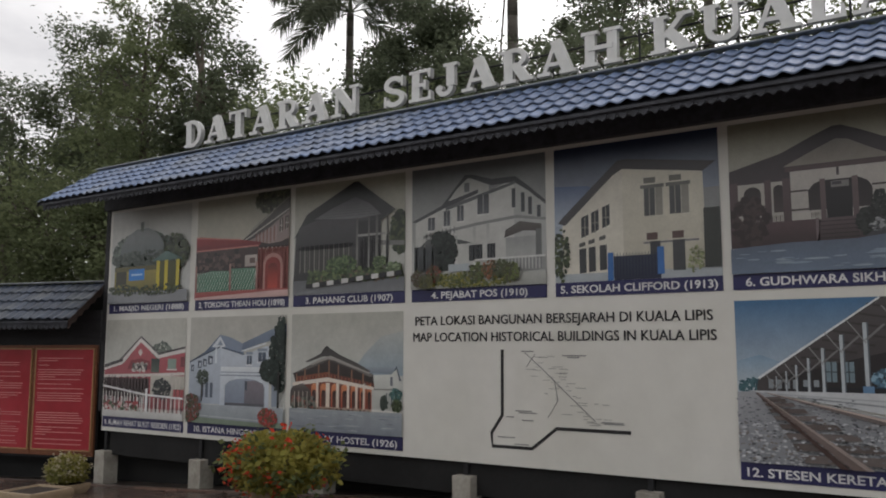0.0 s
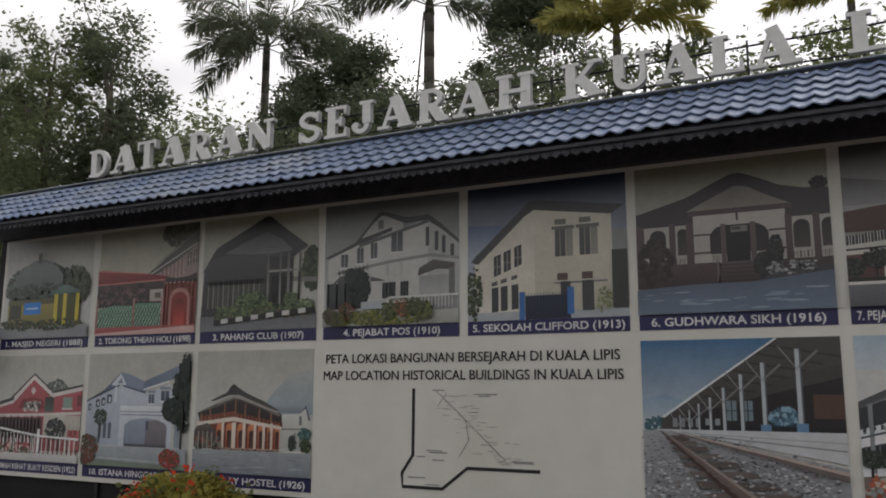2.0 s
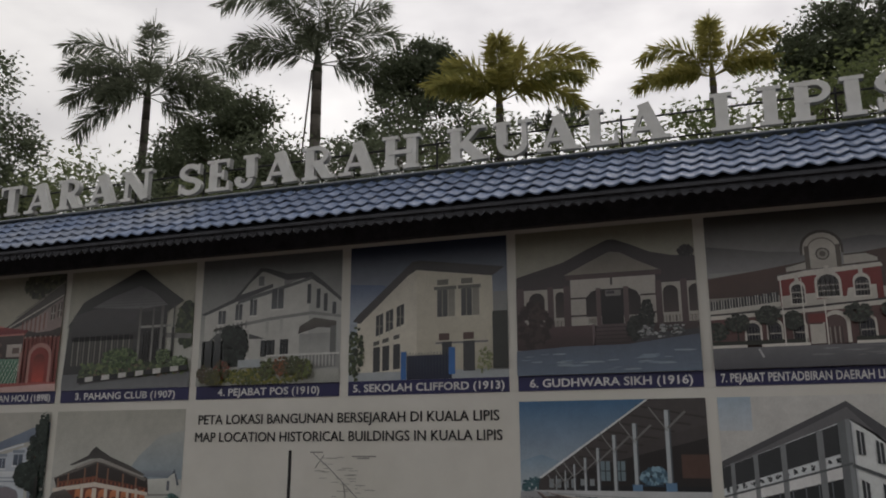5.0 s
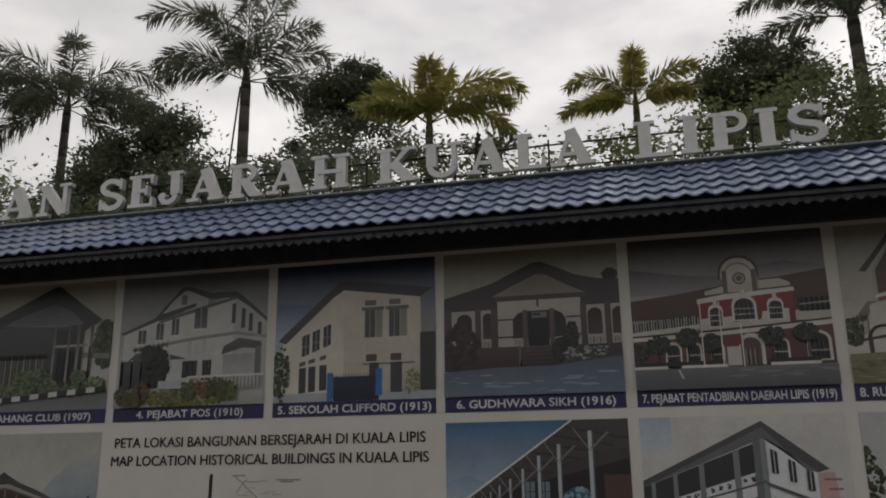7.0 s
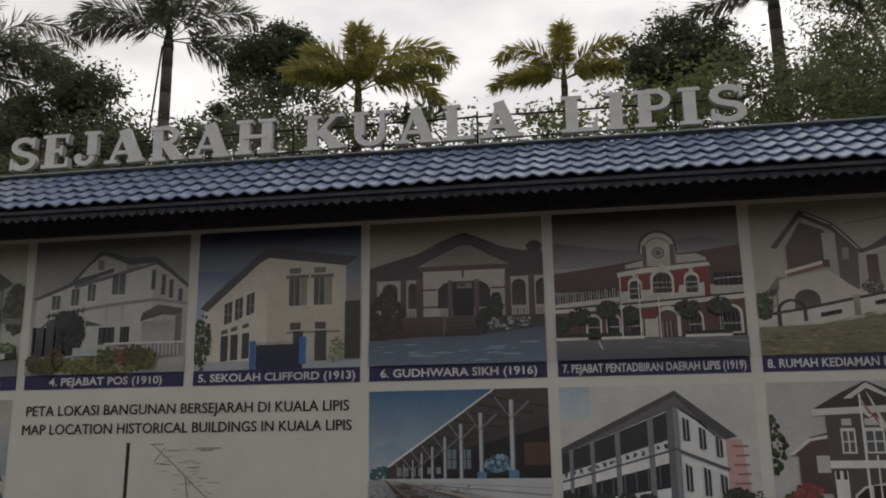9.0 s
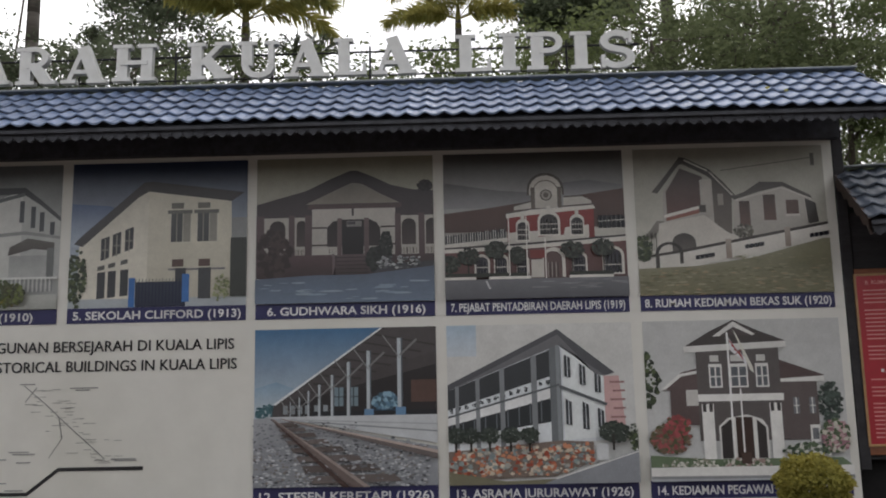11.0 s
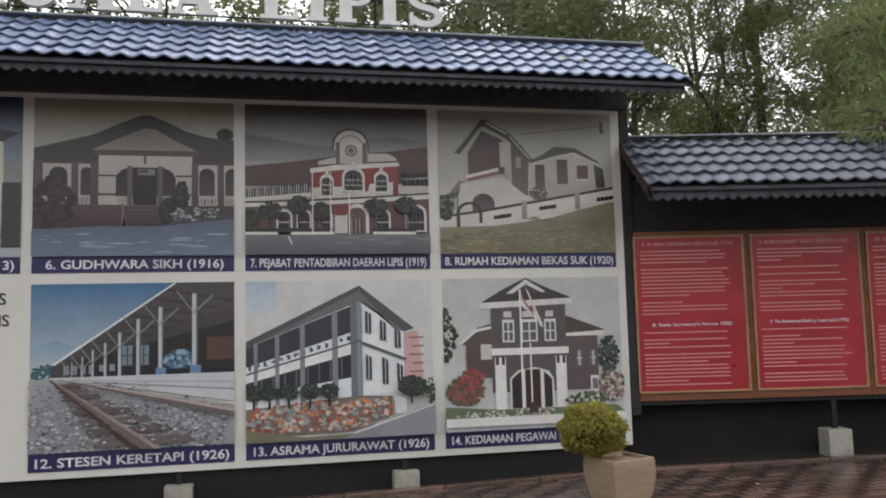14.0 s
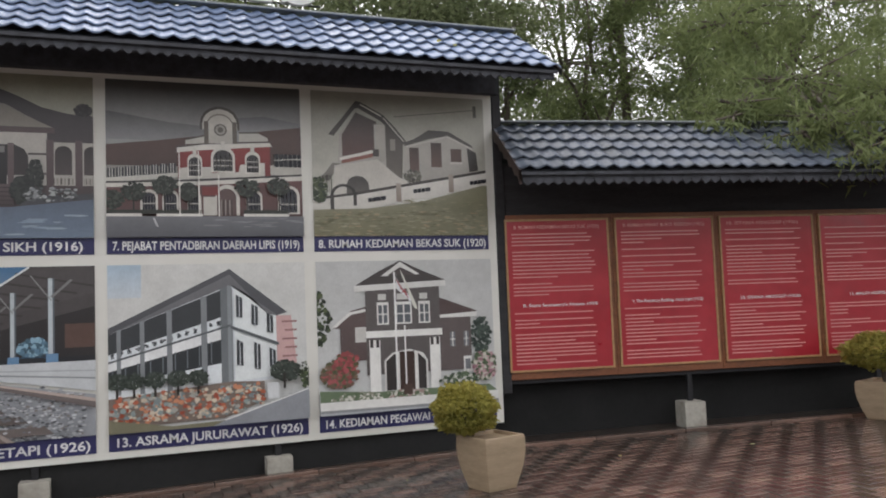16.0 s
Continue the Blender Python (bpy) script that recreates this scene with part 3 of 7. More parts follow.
def print_mat():
    """Photographic print on vinyl: the ink of each shape, broken up by a fine and a coarse mottle."""
    m = bpy.data.materials.new("photographic_print")
    m.use_nodes = True
    n, l = m.node_tree.nodes, m.node_tree.links
    b = n["Principled BSDF"]
    b.inputs["Roughness"].default_value = 0.32
    at = n.new("ShaderNodeAttribute")
    at.attribute_name = "ink"
    co = n.new("ShaderNodeTexCoord")
    last = at.outputs["Color"]
    for scale, amount, stretch in ((60.0, 0.06, (1, 1, 0.6)), (11.0, 0.06, (1, 1, 1)), (2.6, 0.09, (1, 1, 1))):
        mp = n.new("ShaderNodeMapping")
        mp.inputs["Scale"].default_value = stretch
        l.new(co.outputs["Object"], mp.inputs["Vector"])
        t = n.new("ShaderNodeTexNoise")
        t.inputs["Scale"].default_value, t.inputs["Detail"].default_value, t.inputs["Roughness"].default_value = scale, 6, 0.6
        l.new(mp.outputs["Vector"], t.inputs["Vector"])
        r = n.new("ShaderNodeMapRange")
        r.inputs["From Min"].default_value, r.inputs["From Max"].default_value = 0.3, 0.7
        r.inputs["To Min"].default_value, r.inputs["To Max"].default_value = 1 - amount, 1 + amount
        l.new(t.outputs["Fac"], r.inputs["Value"])
        k = n.new("ShaderNodeVectorMath")
        k.operation = "SCALE"
        l.new(last, k.inputs[0])
        l.new(r.outputs["Result"], k.inputs["Scale"])
        last = k.outputs["Vector"]
    l.new(last, b.inputs["Base Color"])
    return m


M_PRINT = print_mat()


class Picture:
    """A flat print: shapes in u, v from 0 to 1, each a hair above the one before."""

    def __init__(self, x0, x1, z0, z1, seed):
        self.x0, self.x1, self.z0, self.z1 = x0, x1, z0, z1
        self.bm, self.layer, self.rnd = bmesh.new(), 0, random.Random(seed)
        self.tone = self.bm.loops.layers.float_color.new("ink")

    def poly(self, code, pts, lift=True):
        """A shape in one ink, or, with two joined by >, in a blend from its foot to its top."""
        if isinstance(pts, str):
            pts = [tuple(float(a) for a in p.split(",")) for p in pts.split()]
        self.layer += 1 if lift else 0
        y = -0.0005 - 0.00010 * self.layer
        pts = [(min(1, max(0, u)), min(1, max(0, v))) for u, v in pts]
        f = self.bm.faces.new([self.bm.verts.new((self.x0 + u * (self.x1 - self.x0), y, self.z0 + v * (self.z1 - self.z0))) for u, v in pts])
        foot, _, head = code.partition(">")
        a, b = Vector(ink(foot)), Vector(ink(head or foot))
        low, high = min(v for _, v in pts), max(v for _, v in pts)
        for loop, (_, v) in zip(f.loops, pts):
            loop[self.tone] = a.lerp(b, (v - low) / max(1e-6, high - low))

    def rect(self, code, u0, v0, u1, v1, lift=True):
        self.poly(code, [(u0, v0), (u1, v0), (u1, v1), (u0, v1)], lift)

    def line(self, code, u0, v0, u1, v1, w=0.008):
        d = Vector((u1 - u0, v1 - v0)).normalized() * w / 2
        self.poly(code, [(u0 + d.y, v0 - d.x), (u1 + d.y, v1 - d.x), (u1 - d.y, v1 + d.x), (u0 - d.y, v0 + d.x)])

    def arch(self, code, u, v0, v1, w):
        self.poly(code, [(u - w / 2, v0), (u + w / 2, v0)] + [(u + w / 2 * math.cos(radians(a)), v1 - w * 0.5 + w * 0.55 * math.sin(radians(a))) for a in range(0, 181, 20)])

    def ramp(self, a, b, v0, v1, n=1, u0=0.0, u1=1.0):
        """A soft change of tone from a at v0 to b at v1."""
        self.rect(a + ">" + b, u0, v0, u1, v1)

    def slats(self, codes, u0, v0, u1, v1, n, share=0.5, rise=0.0):
        """Upright bars between u0 and u1; rise lifts them towards u1."""
        for k in range(n):
            u, d = u0 + (u1 - u0) * k / n, rise * k / n
            w = (u1 - u0) / n * share
            self.rect(codes[k % len(codes)], u, v0 + d, u + w, v1 + d, False)
        self.layer += 1

    def specks(self, codes, u0, v0, u1, v1, n, size, flat=1.0, inside=None):
        """Many small uneven dabs: foliage, gravel, stones."""
        for k in range(n):
            u, v = u0 + (u1 - u0) * self.rnd.random(), v0 + (v1 - v0) * self.rnd.random()
            if inside and not inside(u, v):
                continue
            s = size * (0.5 + self.rnd.random())
            a0 = self.rnd.random() * 6.28
            pts = [(u + s * math.cos(a0 + j * 1.257) * (0.6 + 0.6 * self.rnd.random()), v + s * flat * math.sin(a0 + j * 1.257) * (0.6 + 0.6 * self.rnd.random())) for j in range(5)]
            self.layer += 0.35
            self.poly(codes[k % len(codes)], pts, False)
        self.layer += 1

    def bush(self, codes, cu, cv, ru, rv, n=60, size=0.02):
        self.specks(codes, cu - ru, cv - rv, cu + ru, cv + rv, int(n * 2.9), size * 0.62, 1.1, lambda u, v: ((u - cu) / ru) ** 2 + ((v - cv) / rv) ** 2 < 1)

    def windows(self, code, us, v0, v1, w, bars="", tilt=0.0):
        for k, u in enumerate(us):
            d = tilt * (u - us[0])
            self.poly(code, [(u, v0 + d), (u + w, v0 + d + tilt * w), (u + w, v1 + d + tilt * w), (u, v1 + d)])
            if bars:
                self.line(bars, u + w / 2, v0 + d, u + w / 2, v1 + d, 0.006)
                self.line(bars, u, (v0 + v1) / 2 + d, u + w, (v0 + v1) / 2 + d, 0.006)

    def finish(self, label):
        ob = part("printed_picture", self.bm, M_PRINT, board, label)
        return ob


LEAVES = ("333d2d", "434e37", "566042", "2a3126")
ROW1, ROW2 = (2.274, 3.76), (0.50, 2.02)


def pic_mosque(p):
    p.ramp("c9cbc8", "b9b9b2", 0, 1)
    p.bush(("5d6b62", "4c5a50", "6f7b72", "3d4a40"), 0.42, 0.52, 0.40, 0.22, 200, 0.045)
    p.bush(LEAVES, 0.75, 0.5, 0.25, 0.2, 160, 0.03)
    p.poly("5f686a>848a88", "0.13,0.50 0.15,0.62 0.22,0.72 0.35,0.79 0.5,0.79 0.62,0.72 0.69,0.62 0.70,0.50")
    p.bush(("46524a", "3a453e", "566058"), 0.42, 0.46, 0.38, 0.09, 110, 0.03)
    p.rect("5a5f58", 0.4, 0.76, 0.44, 0.86)
    p.rect("6f6a3c>9a8e44", 0.08, 0.12, 0.62, 0.36)
    p.rect("5c5834", 0.08, 0.34, 0.62, 0.39)
    p.rect("3a3a2a", 0.1, 0.2, 0.24, 0.34)
    p.rect("2f7fd0", 0.27, 0.24, 0.47, 0.36)
    p.rect("9cc4ee", 0.30, 0.29, 0.44, 0.31)
    p.rect("45481f", 0.62, 0.12, 0.9, 0.42)
    for u in (0.62, 0.72, 0.86):
        p.rect("c8b83c", u, 0.12, u + 0.04, 0.44)
    p.poly("4f6a64>5f7a74", "0.56,0.43 0.72,0.52 0.76,0.52 0.94,0.43")
    p.rect("8a8d90", 0, 0, 1, 0.12)
    p.bush(LEAVES, 0.2, 0.14, 0.2, 0.06, 60, 0.02)
    p.bush(LEAVES, 0.65, 0.13, 0.3, 0.05, 60, 0.02)


def pic_temple(p):
    p.ramp("c4c0b2", "a9a695", 0, 1)
    p.bush(("55584a", "6a6a58", "474a40"), 0.86, 0.92, 0.2, 0.13, 120, 0.035)
    p.poly("a08d88>8f8580", "0.62,0.45 0.60,0.56 1,0.84 1,0.45")
    p.poly("474444>6a6662", "0.50,0.545 0.97,0.90 1,0.92 1,0.80 0.72,0.60 0.54,0.53")
    p.line("c9c2ba", 0.52, 0.54, 1, 0.815, 0.012)
    p.line("8f8a84", 0.60, 0.64, 1, 0.93, 0.010)
    p.windows("4d3f3c", (0.90, 0.955), 0.60, 0.72, 0.035, "c9c4bb", 0.4)
    p.slats(("8a5a56", "b09a94"), 0.66, 0.46, 0.88, 0.60, 12, 0.5, 0.08)
    p.poly("6e2a2e>a03a3c", "0.0,0.48 0.0,0.625 0.05,0.63 0.50,0.565 0.72,0.525 0.72,0.49")
    p.line("c9847c", 0.0, 0.625, 0.50, 0.565, 0.012)
    p.line("c07a72", 0.0, 0.488, 0.72, 0.495, 0.014)
    p.poly("352c2c>4a3c3a", "0.0,0.26 0.0,0.48 0.72,0.485 0.72,0.26")
    p.specks(("5a4a46", "2c2626", "6a5650"), 0.03, 0.30, 0.50, 0.46, 70, 0.02)
    p.rect("a89c96>c0b8b0", 0.55, 0.30, 0.68, 0.41)
    p.rect("6a5a56", 0.60, 0.33, 0.66, 0.38)
    p.poly("4f7a66>6c9680", "0.0,0.06 0.0,0.24 0.18,0.28 0.38,0.27 0.40,0.29 0.68,0.28 0.68,0.06")
    for k in range(24):
        u = -0.06 + k * 0.031
        p.line("c4d4c4", max(0, u), 0.07, min(0.68, u + 0.09), 0.27, 0.005)
        p.line("2c4a3c", min(0.68, u + 0.09), 0.07, max(0, u), 0.27, 0.005)
    for u in (0.0, 0.385, 0.67):
        p.rect("8a5a54>a8867e", u, 0.04, u + 0.022, 0.34)
    p.rect("6a2f2c>8e5048", 0.69, 0.06, 1.0, 0.50)
    p.slats(("b8847a", "7a3a36"), 0.70, 0.08, 1.0, 0.46, 9, 0.3)
    p.arch("b08078", 0.845, 0.07, 0.40, 0.20)
    p.arch("8a342e", 0.845, 0.07, 0.365, 0.155)
    p.arch("b84a3c>6a2420", 0.845, 0.08, 0.31, 0.10)
    p.poly("3f3432", "0.69,0.47 0.72,0.52 0.80,0.50 0.92,0.51 1,0.54 1,0.46")
    p.slats(("c9b4ab", "5a3a36"), 0.70, 0.455, 1.0, 0.475, 14, 0.5)
    p.rect("8a3f40>a55a56", 0, 0, 1, 0.075)
    p.poly("c8a8a2", "0,0.0 0,0.02 0.9,0.06 1,0.06 1,0.0")


def pic_club(p):
    p.ramp("c2c4c0", "a9a795", 0, 1)
    p.bush(LEAVES, 0.96, 0.50, 0.08, 0.18, 140, 0.03)
    p.poly("7c7c7a", "0.78,0.40 0.78,0.44 1,0.42 1,0.38")
    p.poly("3a3b3c>4d4e4e", "0.0,0.10 0.02,0.55 0.12,0.72 0.80,0.66 0.80,0.10")
    p.poly("3e4040>333434", "0.0,0.52 0.125,0.735 0.38,0.875 0.56,0.975 0.60,0.975 0.74,0.85 0.925,0.69 0.79,0.60 0.575,0.70 0.23,0.66")
    p.poly("77777a>4a4b4c", "0.20,0.68 0.36,0.76 0.575,0.84 0.70,0.77 0.80,0.665 0.60,0.645")
    for k in range(6):
        p.line("5c5c5e", 0.22 + 0.05 * k, 0.685 + 0.022 * k, 0.79 - 0.03 * k, 0.675 + 0.022 * k, 0.005)
    p.poly("39393b>525254", "0.04,0.40 0.05,0.62 0.23,0.67 0.58,0.65 0.58,0.40")
    p.slats(("77756e", "4a4844", "8a8880", "5a5853"), 0.06, 0.20, 0.56, 0.44, 22, 0.45)
    p.rect("2a2a2b>38383a", 0.60, 0.18, 0.80, 0.62)
    p.slats(("6a6a68", "9a9a96"), 0.63, 0.22, 0.80, 0.46, 8, 0.25)
    p.rect("9c9c98", 0.59, 0.485, 0.84, 0.505)
    for u, w in ((0.585, 0.018), (0.69, 0.014), (0.755, 0.022), (0.85, 0.012)):
        p.rect("8e8e8a>5a5a58", u, 0.20, u + w, 0.66)
    p.rect("3a3a3a", 0.845, 0.24, 0.865, 0.48)
    p.rect("7a7d80>6a6c70", 0, 0, 1, 0.13)
    p.poly("414a3c>566248", "0.12,0.10 0.16,0.18 0.34,0.22 0.60,0.20 0.98,0.20 1,0.12 0.6,0.09")
    p.specks(("5c6a4c", "46543c", "6c7a52", "343f2e", "6a5f52"), 0.14, 0.10, 0.98, 0.21, 220, 0.017)
    p.bush(("566a48", "6e805a", "42523a"), 0.46, 0.25, 0.14, 0.08, 120, 0.018)
    p.bush(("5c6c4c", "788a62", "46563e"), 0.80, 0.25, 0.055, 0.05, 60, 0.014)
    p.bush(("5c6c4c", "8a9a78", "46563e"), 0.92, 0.20, 0.06, 0.045, 60, 0.014)
    for k in range(13):
        p.poly("c9c9c6" if k % 2 else "2c2d30", [(0.14 + k * 0.066, 0.055 + 0.006 * k), (0.20 + k * 0.066, 0.06 + 0.006 * k), (0.20 + k * 0.066, 0.10 + 0.006 * k), (0.14 + k * 0.066, 0.095 + 0.006 * k)])


def pic_post(p):
    p.ramp("c4c6c0", "6f7274", 0, 1)
    p.poly("babbb6>cfd0cb", "0.03,0.08 0.03,0.55 0.27,0.66 0.51,0.72 0.78,0.82 0.80,0.08")
    p.poly("a6a8a6>b8bab6", "0.78,0.08 0.78,0.82 0.97,0.63 1,0.60 1,0.08")
    p.poly("c3c4bf>a9aaa6", "0.27,0.68 0.35,0.80 0.44,0.885 0.60,0.80 0.60,0.74")
    p.poly("55575a>47494c", "0.0,0.565 0.24,0.675 0.33,0.79 0.42,0.905 0.48,0.90 0.62,0.845 0.79,0.845 0.88,0.76 1,0.63 1,0.60 0.88,0.72 0.78,0.80 0.62,0.795 0.47,0.87 0.44,0.875 0.36,0.80 0.29,0.705 0.52,0.775 0.52,0.745 0.27,0.655 0.03,0.555")
    p.poly("66686a", "0.27,0.66 0.51,0.73 0.79,0.81 0.79,0.785 0.51,0.70 0.27,0.63")
    p.rect("6f7274", 0.415, 0.765, 0.455, 0.84)
    for u, w, v0, v1 in ((0.13, 0.055, 0.48, 0.585), (0.255, 0.05, 0.505, 0.63), (0.36, 0.05, 0.535, 0.66), (0.515, 0.085, 0.575, 0.73)):
        p.rect("62666a>4a4d50", u, v0, u + w, v1)
        p.line("9a9d9e", u + w / 2, v0, u + w / 2, v1, 0.006)
        p.rect("d6d7d2", u - 0.006, v0 - 0.012, u + w + 0.006, v0)
    for u, v0, v1 in ((0.765, 0.60, 0.75), (0.83, 0.56, 0.71), (0.88, 0.535, 0.67), (0.94, 0.51, 0.60)):
        p.rect("4a4e52", u, v0, u + 0.026, v1)
    p.poly("8d8f8d", "0.10,0.42 0.10,0.445 0.50,0.51 0.80,0.54 1,0.50 1,0.48 0.80,0.515 0.50,0.485")
    p.slats(("d6d7d4", "77797a"), 0.10, 0.40, 0.35, 0.455, 16, 0.5, 0.045)
    p.poly("4c4f50>626564", "0.07,0.35 0.13,0.41 0.34,0.40 0.48,0.35")
    p.rect("34383a>4c5052", 0.02, 0.14, 0.36, 0.35)
    p.slats(("b4b6b2", "c9cac6"), 0.03, 0.12, 0.36, 0.36, 5, 0.18)
    for u, v1 in ((0.34, 0.42), (0.48, 0.48), (0.58, 0.50)):
        p.rect("d3d4cf>b0b2ae", u, 0.14, u + 0.022, v1)
    for u, w in ((0.45, 0.10), (0.585, 0.06)):
        p.rect("34383b", u, 0.21, u + w, 0.335)
        p.slats(("c9cac6",), u, 0.21, u + w, 0.335, 3, 0.14)
    p.poly("4b4644>63605c", "0.71,0.37 0.72,0.43 0.82,0.49 0.97,0.455 0.97,0.40 0.85,0.415")
    p.rect("b4b6b2>9a9c9a", 0.72, 0.14, 0.94, 0.37)
    p.rect("6a6d6c", 0.93, 0.20, 0.97, 0.42)
    p.bush(("262d2a", "333c37", "1c2220"), 0.27, 0.30, 0.085, 0.15, 190, 0.022)
    p.bush(("262d2a", "333c37"), 0.22, 0.40, 0.05, 0.06, 60, 0.02)
    p.rect("d3d4d0", 0.50, 0.205, 1.0, 0.22)
    p.slats(("d8d9d6", "8c8f90"), 0.72, 0.12, 0.98, 0.205, 22, 0.5)
    p.rect("aeb6ba", 0.30, 0.13, 0.46, 0.19)
    p.rect("9a9c96>b4b6b0", 0, 0, 1, 0.10)
    p.bush(("7a7a3e", "8f8a48", "5c6436", "4c5630"), 0.46, 0.06, 0.36, 0.06, 220, 0.017)
    for u, v, c in ((0.19, 0.12, "7a4a3c"), (0.07, 0.09, "5a4a40"), (0.52, 0.12, "5f6a40"), (0.62, 0.13, "8a5a40"), (0.71, 0.13, "4c5638"), (0.78, 0.10, "6a7440"), (0.14, 0.05, "5c5a34")):
        p.bush((c, "4a4c30", c, "3a3e2a"), u, v, 0.055, 0.07, 60, 0.014)


def pic_school(p):
    p.ramp("a4aebc", "26304a", 0.35, 1, 12)
    p.poly("a9b4c0>56688a", "0,0.42 0,0.72 0.22,0.70 0.36,0.62 0.3,0.42")
    p.rect("a9b0b4", 0, 0, 1, 0.36)
    p.poly("8a8c8c", "0.9,0.1 0.9,0.60 1,0.60 1,0.1")
    p.poly("d3cfc1", "0.05,0.06 0.05,0.42 0.36,0.75 0.41,0.82 0.91,0.72 0.91,0.06")
    p.poly("b8b4a4>d6d2c2", "0.44,0.06 0.44,0.80 0.91,0.72 0.92,0.06")
    p.poly("4b4a4c", "0.02,0.44 0.06,0.49 0.41,0.86 0.46,0.865 0.70,0.825 0.985,0.775 0.91,0.715 0.44,0.795 0.38,0.755 0.07,0.42")
    p.windows("3e4043", (0.175, 0.24, 0.31), 0.32, 0.47, 0.048, "8d8b82", 0.45)
    p.windows("3e4043", (0.16, 0.22, 0.29), 0.06, 0.24, 0.045, "", 0.12)
    p.windows("5a5a57", (0.16, 0.22, 0.29), 0.25, 0.28, 0.04, "", 0.3)
    for u in (0.57, 0.72):
        p.rect("4a4c4e>5c5e5e", u, 0.44, u + 0.065, 0.635)
        p.rect("8f8d84", u + 0.068, 0.44, u + 0.11, 0.635)
        p.line("8d8b82", u + 0.032, 0.44, u + 0.032, 0.635, 0.006)
        p.rect("6f6f6a", u - 0.02, 0.635, u + 0.12, 0.66)
        p.rect("77766e", u, 0.67, u + 0.07, 0.71)
        p.rect("5c4a46", u + 0.01, 0.27, u + 0.075, 0.32)
    p.rect("77767a", 0.56, 0.245, 0.88, 0.258)
    p.rect("3f4145", 0.60, 0.04, 0.66, 0.26)
    p.rect("45474a", 0.73, 0.05, 0.80, 0.26)
    p.rect("22283c>2e3648", 0.38, 0.0, 0.66, 0.17)
    p.rect("3f6fae", 0.34, 0.0, 0.375, 0.2)
    p.rect("3f6fae", 0.64, 0.03, 0.68, 0.22)
    for k in range(14):
        p.line("0f1a38", 0.38 + k * 0.019, 0.02, 0.38 + k * 0.019, 0.19, 0.004)
    p.bush(LEAVES, 0.04, 0.2, 0.06, 0.2, 70, 0.02)
    p.bush(("7a8060", "9aa07a"), 0.86, 0.12, 0.05, 0.09, 40, 0.012)
    p.rect("3c3f3c", 0.91, 0.06, 1, 0.46)


